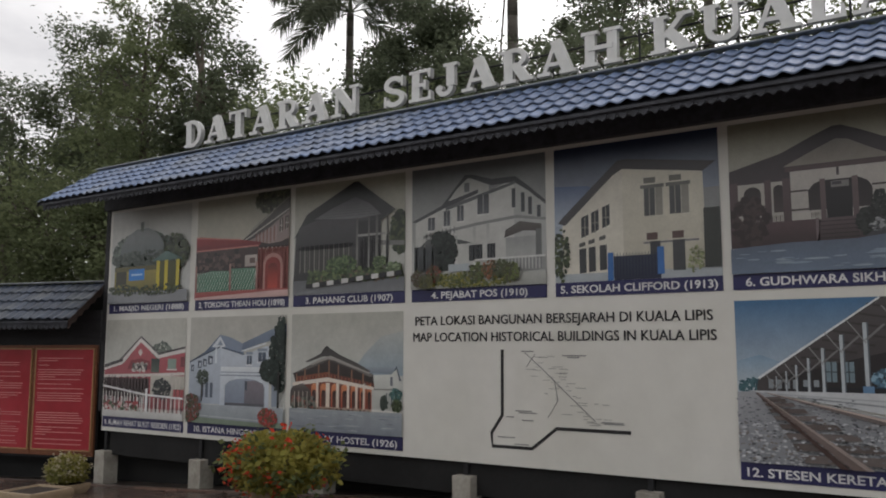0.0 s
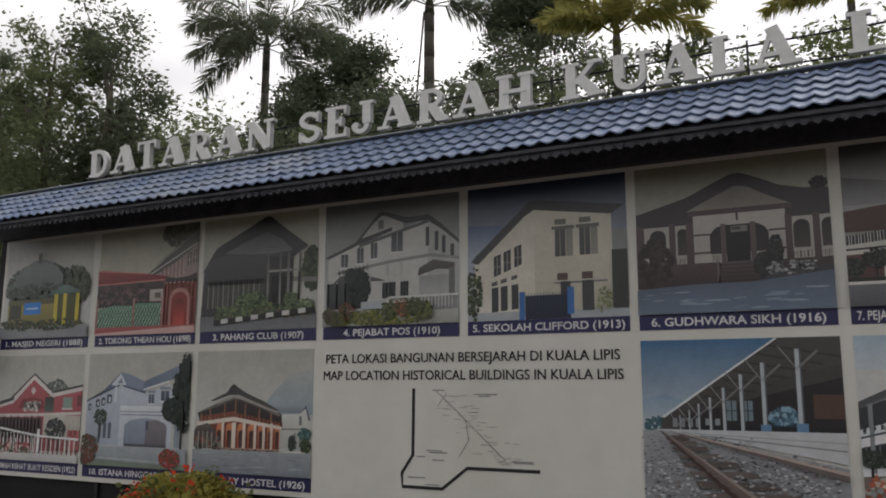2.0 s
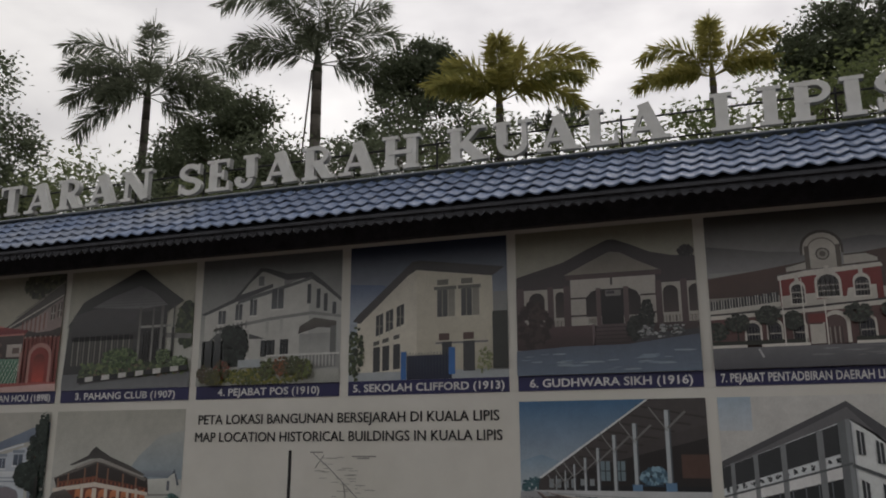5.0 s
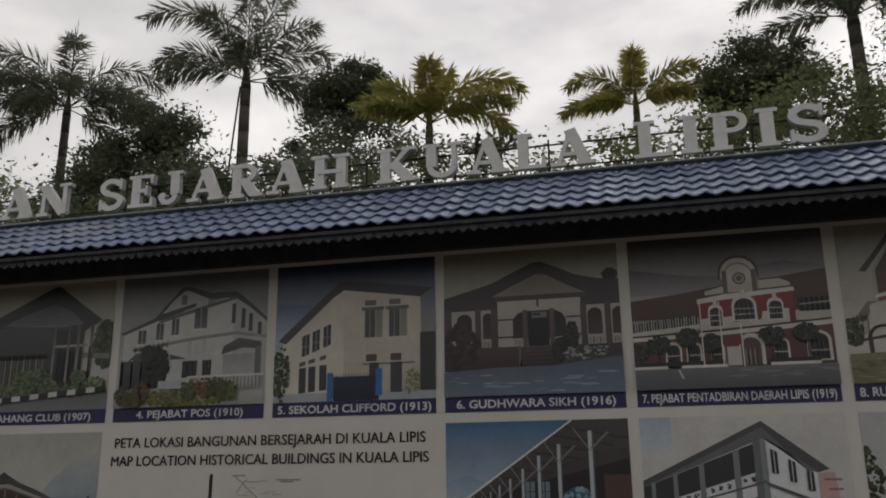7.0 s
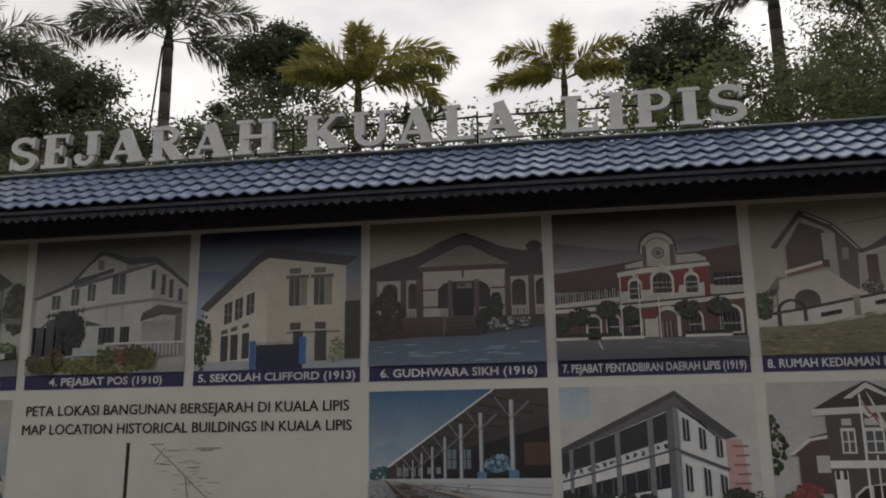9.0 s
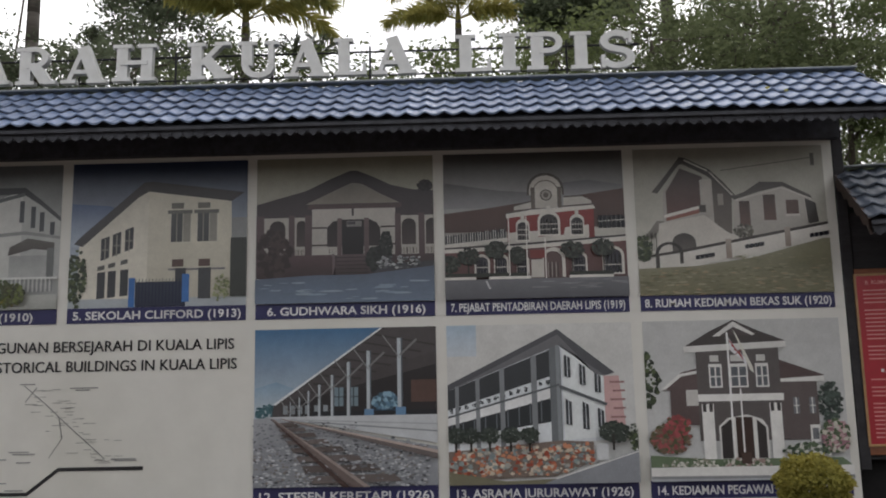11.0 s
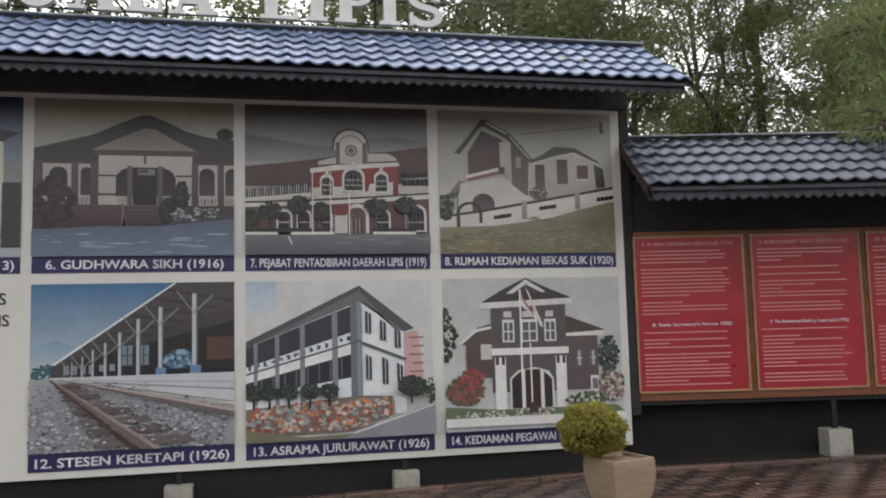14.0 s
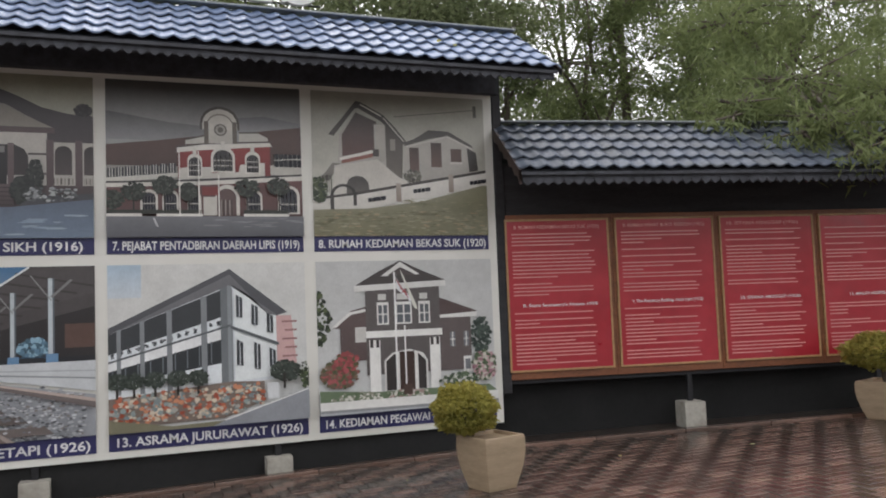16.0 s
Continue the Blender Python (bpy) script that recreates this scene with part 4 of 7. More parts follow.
def pic_gurdwara(p):
    p.ramp("b9b8ac", "8f8d7c", 0.5, 1)
    p.rect("4a4041", 0, 0.17, 1, 0.62)
    p.poly("4a4346>3c383a", "0,0.58 0,0.68 0.28,0.77 0.42,0.85 0.53,0.905 0.57,0.905 0.66,0.86 0.76,0.80 0.88,0.765 1,0.755 1,0.58")
    p.bush(("2e2b2c", "3c3839"), 0.955, 0.79, 0.04, 0.035, 60, 0.014)
    p.poly("8d877e>77726a", "0.28,0.675 0.42,0.755 0.54,0.82 0.60,0.81 0.70,0.74 0.81,0.675")
    p.poly("5a4c4d", "0.29,0.64 0.29,0.672 0.82,0.672 0.82,0.64")
    p.rect("a8a49e>bdb9b2", 0.315, 0.32, 0.785, 0.64)
    p.poly("3a3435>2c2829", "0.40,0.38 0.40,0.51 0.43,0.55 0.47,0.565 0.64,0.565 0.68,0.54 0.70,0.50 0.70,0.38")
    p.rect("1b1a1c>29272a", 0.485, 0.32, 0.605, 0.53)
    p.rect("7e7c7a", 0.51, 0.515, 0.595, 0.555)
    p.rect("48464a", 0.515, 0.53, 0.56, 0.55)
    p.rect("54484a>6a5c5c", 0.457, 0.19, 0.483, 0.575)
    p.rect("54484a>6a5c5c", 0.608, 0.19, 0.636, 0.575)
    p.line("4a4446", 0.545, 0.59, 0.545, 0.64, 0.012)
    for v in (0.505, 0.385):
        p.rect("47403f", 0.315, v, 0.40, v + 0.012)
        p.rect("47403f", 0.70, v, 0.785, v + 0.012)
    p.rect("b4b1aa", 0.315, 0.325, 0.455, 0.375)
    p.slats(("57504f", "9a9690"), 0.41, 0.335, 0.455, 0.368, 5, 0.5)
    for u0, u1, a0, a1 in ((0.045, 0.185, 0.075, 0.165), (0.215, 0.275, 0.228, 0.285), (0.81, 0.915, 0.82, 0.90), (0.945, 1.0, 0.955, 1.03)):
        p.rect("a39f98>b4b0a8", u0, 0.32, u1, 0.585)
        p.arch("4a4242>332e2e", (a0 + a1) / 2, 0.385, 0.56, a1 - a0)
        p.slats(("5a5352", "8a8680"), u0, 0.325, u1, 0.365, 6, 0.5)
    for u, w in ((0.0, 0.045), (0.183, 0.034), (0.275, 0.04), (0.782, 0.034), (0.915, 0.034)):
        p.rect("4b4041>5e5052", u, 0.25, u + w, 0.60)
    p.rect("3d3132>574749", 0, 0.17, 0.43, 0.325)
    p.bush(("352c2c", "453a39"), 0.10, 0.34, 0.09, 0.16, 90, 0.03)
    p.poly("3e3435>5a4e50", "0.43,0.17 0.46,0.325 0.61,0.325 0.64,0.18")
    p.slats(("6e6264",), 0.43, 0.18, 0.47, 0.33, 1, 0.4)
    for k in range(5):
        p.line("30292a", 0.45, 0.20 + k * 0.026, 0.63, 0.20 + k * 0.026, 0.005)
    p.bush(("2c2f2e", "3a3d3a", "232625"), 0.73, 0.36, 0.035, 0.12, 90, 0.016)
    p.bush(("2c2f2e", "363a37", "232625"), 0.67, 0.29, 0.05, 0.08, 90, 0.018)
    p.poly("45464a", "0.64,0.18 0.72,0.25 1,0.27 1,0.18")
    p.specks(("8a8c8e", "3a3b3c", "a4a6a6", "55585a"), 0.68, 0.225, 0.92, 0.30, 120, 0.011, 0.7)
    p.poly("6c7a8c>586272", "0,0 0,0.165 0.30,0.185 0.62,0.185 1,0.235 1,0")
    p.specks(("8494a4", "62707f", "92a0ac"), 0, 0.02, 1, 0.15, 40, 0.05, 0.10)


def pic_office(p):
    p.ramp("b0b0b0", "4e4d4a", 0.45, 1)
    p.poly("8a8a8c>5c5b5c", "0,0.62 0,0.80 0.3,0.74 0.5,0.72 0.5,0.62")
    p.poly("9a9a9a>66656a", "0.62,0.66 0.64,0.78 0.8,0.80 1,0.76 1,0.66")
    p.rect("6a6a6c", 0, 0, 1, 0.46)
    p.poly("4a3a36>5a443e", "0,0.42 0,0.585 0.25,0.62 0.46,0.655 0.46,0.42")
    p.poly("4a3a36>5c4640", "0.72,0.46 0.72,0.69 1,0.735 1,0.46")
    p.rect("8e8c86", 0, 0.34, 0.36, 0.455)
    for u, d in [(0.005 + 0.0425 * k, 0.0055 * k) for k in range(8)]:
        p.rect("33343a", u, 0.375 + d, u + 0.036, 0.435 + d)
        p.line("c4c2bc", u + 0.012, 0.375 + d, u + 0.012, 0.435 + d, 0.004)
        p.line("c4c2bc", u + 0.024, 0.375 + d, u + 0.024, 0.435 + d, 0.004)
    p.poly("c9c6be", "0,0.345 0,0.375 0.36,0.415 0.36,0.385")
    p.rect("b9b6ae", 0.83, 0.41, 1, 0.475)
    p.rect("3a3b40", 0.85, 0.465, 1, 0.55)
    p.slats(("c9c7c0", "3a3b40"), 0.85, 0.465, 1, 0.55, 12, 0.3)
    p.line("c9c7c0", 0.85, 0.51, 1, 0.52, 0.006)
    p.poly("742e2e>8a3a38", "0.35,0.38 0.35,0.55 0.83,0.60 0.83,0.40")
    p.poly("c0bcb4>d3cfc7", "0.36,0.37 0.36,0.445 0.40,0.45 0.52,0.455 0.52,0.415 0.66,0.425 0.67,0.475 0.80,0.49 0.80,0.40")
    p.poly("dcd8d0", "0.345,0.545 0.345,0.575 0.48,0.60 0.83,0.625 0.84,0.60 0.48,0.565")
    p.poly("5a524e", "0.345,0.575 0.48,0.602 0.84,0.628 0.84,0.636 0.48,0.612 0.345,0.585")
    p.poly("c4c0b8", "0.39,0.60 0.39,0.625 0.49,0.655 0.49,0.61")
    p.poly("c4c0b8", "0.665,0.625 0.665,0.68 0.77,0.685 0.82,0.655 0.82,0.635")
    p.line("57504c", 0.39, 0.63, 0.49, 0.66, 0.010)
    p.line("57504c", 0.665, 0.685, 0.77, 0.69, 0.010)
    p.arch("57524e", 0.567, 0.70, 0.845, 0.205)
    p.arch("c9c5bc", 0.567, 0.70, 0.828, 0.180)
    p.arch("8f8a82", 0.567, 0.70, 0.80, 0.14)
    p.rect("bdb9b0>cfcbc2", 0.485, 0.61, 0.655, 0.745)
    p.arch("cfcbc2", 0.567, 0.70, 0.79, 0.13)
    p.rect("6a635c", 0.485, 0.61, 0.508, 0.755)
    p.rect("6a635c", 0.632, 0.61, 0.655, 0.755)
    p.poly("5c5650", [(0.57 + 0.034 * math.cos(a * 0.524), 0.70 + 0.040 * math.sin(a * 0.524)) for a in range(12)])
    p.poly("a8a49b", [(0.57 + 0.027 * math.cos(a * 0.524), 0.70 + 0.032 * math.sin(a * 0.524)) for a in range(12)])
    p.poly("6a645e", [(0.57 + 0.015 * math.cos(a * 0.524), 0.70 + 0.018 * math.sin(a * 0.524)) for a in range(12)])
    for u, w, lo, hi in ((0.435, 0.075, 0.395, 0.525), (0.58, 0.125, 0.43, 0.575), (0.735, 0.08, 0.425, 0.55)):
        p.arch("d8d4cc", u, lo - 0.01, hi + 0.01, w)
        p.arch("3c3a3c", u, lo, hi - 0.012, w * 0.8)
        p.slats(("cdc9c1",), u - w * 0.3, lo, u + w * 0.45, hi - 0.035, 4, 0.18)
        for v in (lo + 0.035, lo + 0.07):
            p.line("cdc9c1", u - w * 0.38, v, u + w * 0.38, v, 0.006)
        p.rect("d3cfc7", u - 0.01, hi, u + 0.01, hi + 0.05)
    p.poly("57403e>6a4a48", "0,0.135 0,0.33 1,0.395 1,0.135")
    p.poly("d3cfc7", "0,0.315 0,0.34 0.45,0.36 1,0.405 1,0.375 0.45,0.335")
    p.poly("3c3838", "0,0.342 0.45,0.362 1,0.408 1,0.418 0.45,0.372 0,0.352")
    for u, w, hi in ((0.205, 0.085, 0.30), (0.31, 0.08, 0.30), (0.43, 0.07, 0.29), (0.74, 0.085, 0.305), (0.925, 0.12, 0.335)):
        p.arch("d0ccc4", u, 0.15, hi, w)
        p.arch("33333a", u, 0.16, hi - 0.018, w * 0.76)
        p.slats(("c4c0b8",), u - w * 0.28, 0.16, u + w * 0.42, hi - 0.04, 4, 0.16)
        p.line("c4c0b8", u - w * 0.36, 0.215, u + w * 0.36, 0.215, 0.006)
    p.arch("cfcbc3", 0.60, 0.14, 0.335, 0.125)
    p.arch("5c4a48", 0.595, 0.14, 0.31, 0.10)
    p.rect("7a3a38", 0.47, 0.27, 0.56, 0.325)
    p.rect("c4c0b8", 0.475, 0.14, 0.545, 0.26)
    p.slats(("9a9690", "33302f"), 0.565, 0.14, 0.63, 0.24, 6, 0.4)
    for u, v, r in ((0.03, 0.24, 0.05), (0.13, 0.29, 0.055), (0.28, 0.33, 0.06), (0.40, 0.29, 0.045), (0.70, 0.32, 0.06), (0.87, 0.33, 0.06)):
        p.line("2a2826", u, 0.14, u, v, 0.008)
        p.bush(("353a34", "474d44", "292d28", "22251f"), u, v, r, 0.055, 80, 0.014)
    p.rect("2f322c", 0.0, 0.145, 0.46, 0.172)
    p.rect("2f322c", 0.68, 0.145, 0.92, 0.172)
    for u0, u1 in ((0, 0.17), (0.24, 0.47), (0.68, 0.92)):
        p.rect("d6d3cc", u0, 0.128, u1, 0.148)
    for u, hi in ((0.355, 0.55), (0.452, 0.55), (0.553, 0.40)):
        p.line("e2dfd8", u, 0.13, u, hi, 0.006)
    p.ramp("56575c", "707175", 0.0, 0.13)
    p.line("b8b8ba", 0.225, 0.12, 0.245, 0.065, 0.010)
    p.specks(("7c7d80", "88898c"), 0.5, 0.06, 1, 0.12, 18, 0.05, 0.08)


def pic_residence(p):
    p.ramp("c0bfb4", "98968a", 0.3, 1)
    p.line("6a6862", 0.46, 0.84, 0.94, 0.915, 0.006)
    p.rect("5c5a55", 0.935, 0.86, 0.955, 0.945)
    p.poly("b4b0a8>9a968e", "0.13,0.30 0.15,0.70 0.245,0.87 0.36,0.80 0.43,0.70 0.43,0.30")
    p.poly("6a645e>4f4a46", "0.41,0.46 0.41,0.82 0.51,0.67 0.50,0.40")
    p.rect("8f8a82", 0.435, 0.60, 0.465, 0.68)
    p.poly("5f4642>4a4442", "0.165,0.55 0.165,0.70 0.245,0.86 0.36,0.80 0.345,0.60")
    p.rect("a29e96>b8b4ac", 0.345, 0.52, 0.405, 0.78)
    p.poly("55524e>42403e", "0.09,0.70 0.17,0.82 0.245,0.94 0.27,0.935 0.40,0.85 0.47,0.76 0.53,0.665 0.51,0.645 0.45,0.73 0.385,0.805 0.26,0.89 0.24,0.885 0.12,0.69")
    p.line("c4c0b8", 0.27, 0.918, 0.39, 0.84, 0.010)
    p.line("b4b0a8", 0.40, 0.83, 0.515, 0.665, 0.008)
    p.poly("a39f98>b9b5ad", "0.50,0.36 0.52,0.635 0.77,0.715 0.93,0.62 0.94,0.46 0.55,0.36")
    p.poly("5c5955>4c4946", "0.51,0.655 0.58,0.69 0.66,0.755 0.78,0.75 0.92,0.655 0.93,0.625 0.78,0.72 0.66,0.69 0.52,0.635")
    p.line("c9c5bd", 0.53, 0.63, 0.77, 0.712, 0.010)
    p.line("c9c5bd", 0.77, 0.712, 0.925, 0.628, 0.010)
    p.rect("6a5650>4a3e3a", 0.545, 0.455, 0.60, 0.625)
    p.rect("65504a>4c403c", 0.672, 0.49, 0.735, 0.665)
    p.rect("5c4a44", 0.79, 0.53, 0.855, 0.625)
    p.rect("c4c0b8", 0.785, 0.515, 0.86, 0.53)
    p.poly("45423f>393735", "0.90,0.46 0.89,0.635 0.945,0.60 0.955,0.47")
    p.poly("8a5c52", "0.16,0.50 0.16,0.525 0.335,0.58 0.335,0.55")
    p.poly("d8d4cc", "0.15,0.52 0.15,0.54 0.335,0.60 0.335,0.578")
    p.rect("4c4845", 0.335, 0.555, 0.37, 0.605)
    p.poly("6f6c66>84807a", "0.04,0.39 0.11,0.505 0.15,0.50 0.09,0.38")
    p.slats(("4a4744", "a8a49c"), 0.05, 0.30, 0.11, 0.42, 5, 0.4)
    p.poly("cdc9c1>bdb9b0", "0.10,0.26 0.12,0.485 0.36,0.535 0.48,0.41 0.56,0.38 0.52,0.26")
    p.arch("605c58>454240", 0.245, 0.29, 0.41, 0.125)
    p.poly("c9c6be>dad7d0", "0,0.18 0,0.24 0.26,0.29 1,0.455 1,0.36 0.3,0.19")
    p.poly("45423f", "0,0.245 0,0.26 0.24,0.305 1,0.475 1,0.455 0.24,0.285")
    p.bush(("5c5a52", "6e6c62", "4a4842"), 0.56, 0.42, 0.05, 0.05, 50, 0.012)
    for u, v in ((0.46, 0.24), (0.77, 0.31)):
        p.rect("8f8278>a39a90", u, v, u + 0.03, v + 0.13)
    for u, v in ((0.30, 0.235), (0.56, 0.30), (0.90, 0.365)):
        p.poly("33343a", [(u, v), (u + 0.10, v + 0.018), (u + 0.10, v + 0.045), (u, v + 0.027)])
        p.slats(("d3d0c8",), u + 0.02, v + 0.008, u + 0.09, v + 0.035, 3, 0.25, 0.008)
    for a in range(8):
        t0, t1 = math.pi * a / 8, math.pi * (a + 1) / 8
        p.line("393735", 0.165 + 0.065 * math.cos(t0), 0.275 + 0.075 * math.sin(t0), 0.165 + 0.065 * math.cos(t1), 0.275 + 0.075 * math.sin(t1), 0.018)
    p.rect("45423f", 0.092, 0.18, 0.112, 0.28)
    p.rect("45423f", 0.218, 0.21, 0.236, 0.28)
    p.bush(LEAVES, 0.03, 0.32, 0.045, 0.09, 70, 0.014)
    p.poly("77745a>8c8a74", "0,0 0,0.18 0.3,0.19 0.6,0.24 0.97,0.36 1,0.36 1,0")
    p.specks(("88866c", "74735a", "96927a", "6c6c52", "9a8a6e"), 0, 0.0, 1, 0.17, 300, 0.020, 0.22)
    p.specks(("88866c", "7d7c64", "96927a"), 0.5, 0.14, 1, 0.26, 70, 0.020, 0.22)


def pic_resthouse(p):
    p.ramp("c6c8c2", "bdbcb2", 0.4, 1)
    p.bush(("5a625c", "6e766e", "7e867e"), 0.72, 0.66, 0.12, 0.10, 70, 0.025)
    p.poly("9a5058>b46268", "0.0,0.10 0.0,0.50 0.26,0.56 0.46,0.78 0.66,0.60 1,0.66 1,0.10")
    p.poly("e2dcd8", "0.20,0.56 0.46,0.81 0.70,0.62 0.70,0.585 0.46,0.765 0.24,0.55")
    p.poly("5c5658", "0.18,0.575 0.46,0.83 0.72,0.635 0.72,0.62 0.46,0.81 0.20,0.565")
    p.poly("4a4648", "0.0,0.50 0.0,0.535 0.24,0.60 0.24,0.57")
    p.poly("dcd6d2", "0.0,0.475 0.0,0.50 0.24,0.565 0.24,0.54")
    p.poly("4a4648", "0.70,0.66 1,0.72 1,0.70 0.70,0.63")
    p.poly("dcd6d2", "0.68,0.60 0.68,0.635 1,0.70 1,0.665")
    p.poly("d8ccc8", "0.43,0.66 0.46,0.70 0.49,0.66 0.46,0.62")
    p.poly("8a464c", "0.30,0.49 0.34,0.58 0.46,0.60 0.58,0.575 0.60,0.49")
    p.rect("4a4044", 0.36, 0.48, 0.55, 0.55)
    p.specks(("d3cfc8", "a8a49c", "5c5a58"), 0.37, 0.47, 0.54, 0.55, 24, 0.02)
    p.rect("5f6a62>3f4644", 0.60, 0.46, 0.70, 0.60)
    p.rect("8fa096", 0.80, 0.50, 0.90, 0.60)
    p.rect("d8d0cc", 0.79, 0.485, 0.91, 0.50)
    p.rect("7a464c", 0.95, 0.52, 1, 0.62)
    p.poly("d6d0ca", "0,0.40 0,0.43 0.60,0.45 1,0.47 1,0.44 0.60,0.42")
    p.rect("3a3638>57494b", 0, 0.14, 0.58, 0.40)
    p.slats(("c6beb8", "5a4a4c", "b0a6a2", "45393b"), 0.02, 0.15, 0.58, 0.42, 14, 0.32)
    p.rect("b6b4aa>c6c2b8", 0.60, 0.22, 1, 0.43)
    p.bush(("33363a", "45484a", "565a58"), 0.74, 0.30, 0.11, 0.10, 100, 0.02)
    p.rect("b4686a", 0.88, 0.12, 1, 0.30)
    p.slats(("d0c8c2",), 0.86, 0.10, 1.0, 0.40, 3, 0.2)
    p.slats(("e4e2de", "b06468", "d8d4d0", "5a5254"), 0.0, 0.07, 1.0, 0.21, 40, 0.45, 0.0)
    p.poly("f0efec", "0,0.305 0,0.325 0.56,0.245 1,0.225 1,0.205 0.56,0.225")
    p.slats(("e6e4e0",), 0.0, 0.08, 0.56, 0.26, 14, 0.22)
    p.rect("ecebe8", 0.545, 0.06, 0.575, 0.30)
    p.specks(("b05c60", "6a4a48", "5c6a54", "d0b4b0"), 0.0, 0.06, 0.45, 0.16, 70, 0.018)
    p.rect("bdbdba>cdcdca", 0, 0, 1, 0.07)


def pic_palace(p):
    p.ramp("c6c8c4", "b4b3aa", 0, 1)
    p.poly("a8b2be>bac3cd", "0.0,0.18 0.0,0.57 0.33,0.72 0.36,0.72 0.36,0.18")
    p.poly("b4bdc8>c3cbd4", "0.34,0.18 0.34,0.73 0.56,0.66 0.58,0.64 0.80,0.72 0.84,0.72 0.84,0.18")
    p.poly("5f6d80>76849a", "0.0,0.56 0.16,0.66 0.33,0.83 0.42,0.81 0.57,0.745 0.585,0.64 0.345,0.71 0.30,0.70 0.0,0.575")
    p.poly("8692a4", "0.34,0.72 0.345,0.80 0.33,0.83 0.45,0.80 0.57,0.745 0.575,0.66")
    p.poly("6a778a>8793a4", "0.555,0.68 0.57,0.75 0.85,0.87 1,0.92 1,0.80 0.75,0.745")
    p.poly("d3d9df", "0.24,0.715 0.33,0.82 0.39,0.72 0.345,0.70")
    p.poly("8d99a8", "0.30,0.73 0.335,0.78 0.36,0.73")
    p.line("40495a", 0.0, 0.57, 0.33, 0.715, 0.012)
    p.line("4c5668", 0.35, 0.71, 0.58, 0.645, 0.012)
    p.line("d8dde2", 0.56, 0.675, 0.80, 0.745, 0.012)
    for u, v0, v1, w in ((0.02, 0.485, 0.545, 0.03), (0.095, 0.515, 0.585, 0.04), (0.15, 0.53, 0.60, 0.04), (0.205, 0.55, 0.63, 0.05)):
        p.rect("3f4856", u, v0, u + w, v1)
        p.rect("c6cdd6", u + w * 0.35, v0 + 0.012, u + w * 0.8, v1 - 0.02)
    p.rect("d6dce2", 0.28, 0.56, 0.30, 0.70)
    for u, v0, v1, w in ((0.615, 0.555, 0.635, 0.05), (0.73, 0.58, 0.665, 0.075)):
        p.rect("454e5c>5c6675", u, v0, u + w, v1)
        p.line("a8b2be", u + w / 2, v0, u + w / 2, v1, 0.006)
        p.rect("d8dde2", u - 0.01, v0 - 0.015, u + w + 0.01, v0)
        p.rect("8f99a6", u - 0.01, v1 + 0.01, u + w + 0.01, v1 + 0.035)
    p.rect("ccd3da>dfe4e8", 0.345, 0.455, 0.84, 0.53)
    p.rect("98a3b0", 0.345, 0.475, 0.84, 0.485)
    p.rect("8b96a4", 0.345, 0.445, 0.84, 0.457)
    p.rect("bcc5cf>cdd4db", 0.345, 0.17, 0.84, 0.447)
    p.poly("7f8998>98a2b0", "0.395,0.175 0.395,0.36 0.44,0.40 0.52,0.42 0.62,0.425 0.72,0.41 0.78,0.385 0.80,0.35 0.80,0.175")
    p.poly("6a6870>857f86", "0.60,0.18 0.60,0.40 0.70,0.41 0.78,0.38 0.795,0.34 0.795,0.18")
    p.rect("4d545f", 0.60, 0.32, 0.625, 0.40)
    p.rect("5a5a60", 0.40, 0.175, 0.80, 0.20)
    for u in (0.15, 0.20, 0.25):
        p.arch("5c6572", u, 0.24, 0.38, 0.03)
    p.line("4a463f", 0.145, 0.20, 0.15, 0.42, 0.012)
    p.bush(("4a544c", "3c453f", "5f6a60"), 0.15, 0.43, 0.065, 0.07, 70, 0.016)
    p.rect("8f99a6", 0.87, 0.18, 0.93, 0.40)
    p.bush(("29332f", "36423c", "222a27"), 0.95, 0.62, 0.10, 0.30, 220, 0.026)
    p.bush(("29332f", "36423c", "222a27"), 0.86, 0.50, 0.09, 0.10, 120, 0.026)
    p.bush(("29332f", "36423c"), 0.97, 0.88, 0.04, 0.12, 60, 0.018)
    p.line("2a2a28", 0.95, 0.14, 0.95, 0.5, 0.02)
    p.ramp("8f979c", "a4abb0", 0, 0.175)
    p.poly("7a8878", "0,0 0,0.06 0.8,0.035 1,0.05 1,0")
    p.line("b4babd", 0.05, 0.075, 0.95, 0.05, 0.008)
    p.bush(("6a5450", "54503c", "8a4a48", "46503a"), 0.06, 0.14, 0.10, 0.13, 150, 0.018)
    p.bush(("b04a48", "8a4a44", "54563e"), 0.86, 0.09, 0.09, 0.08, 90, 0.018)


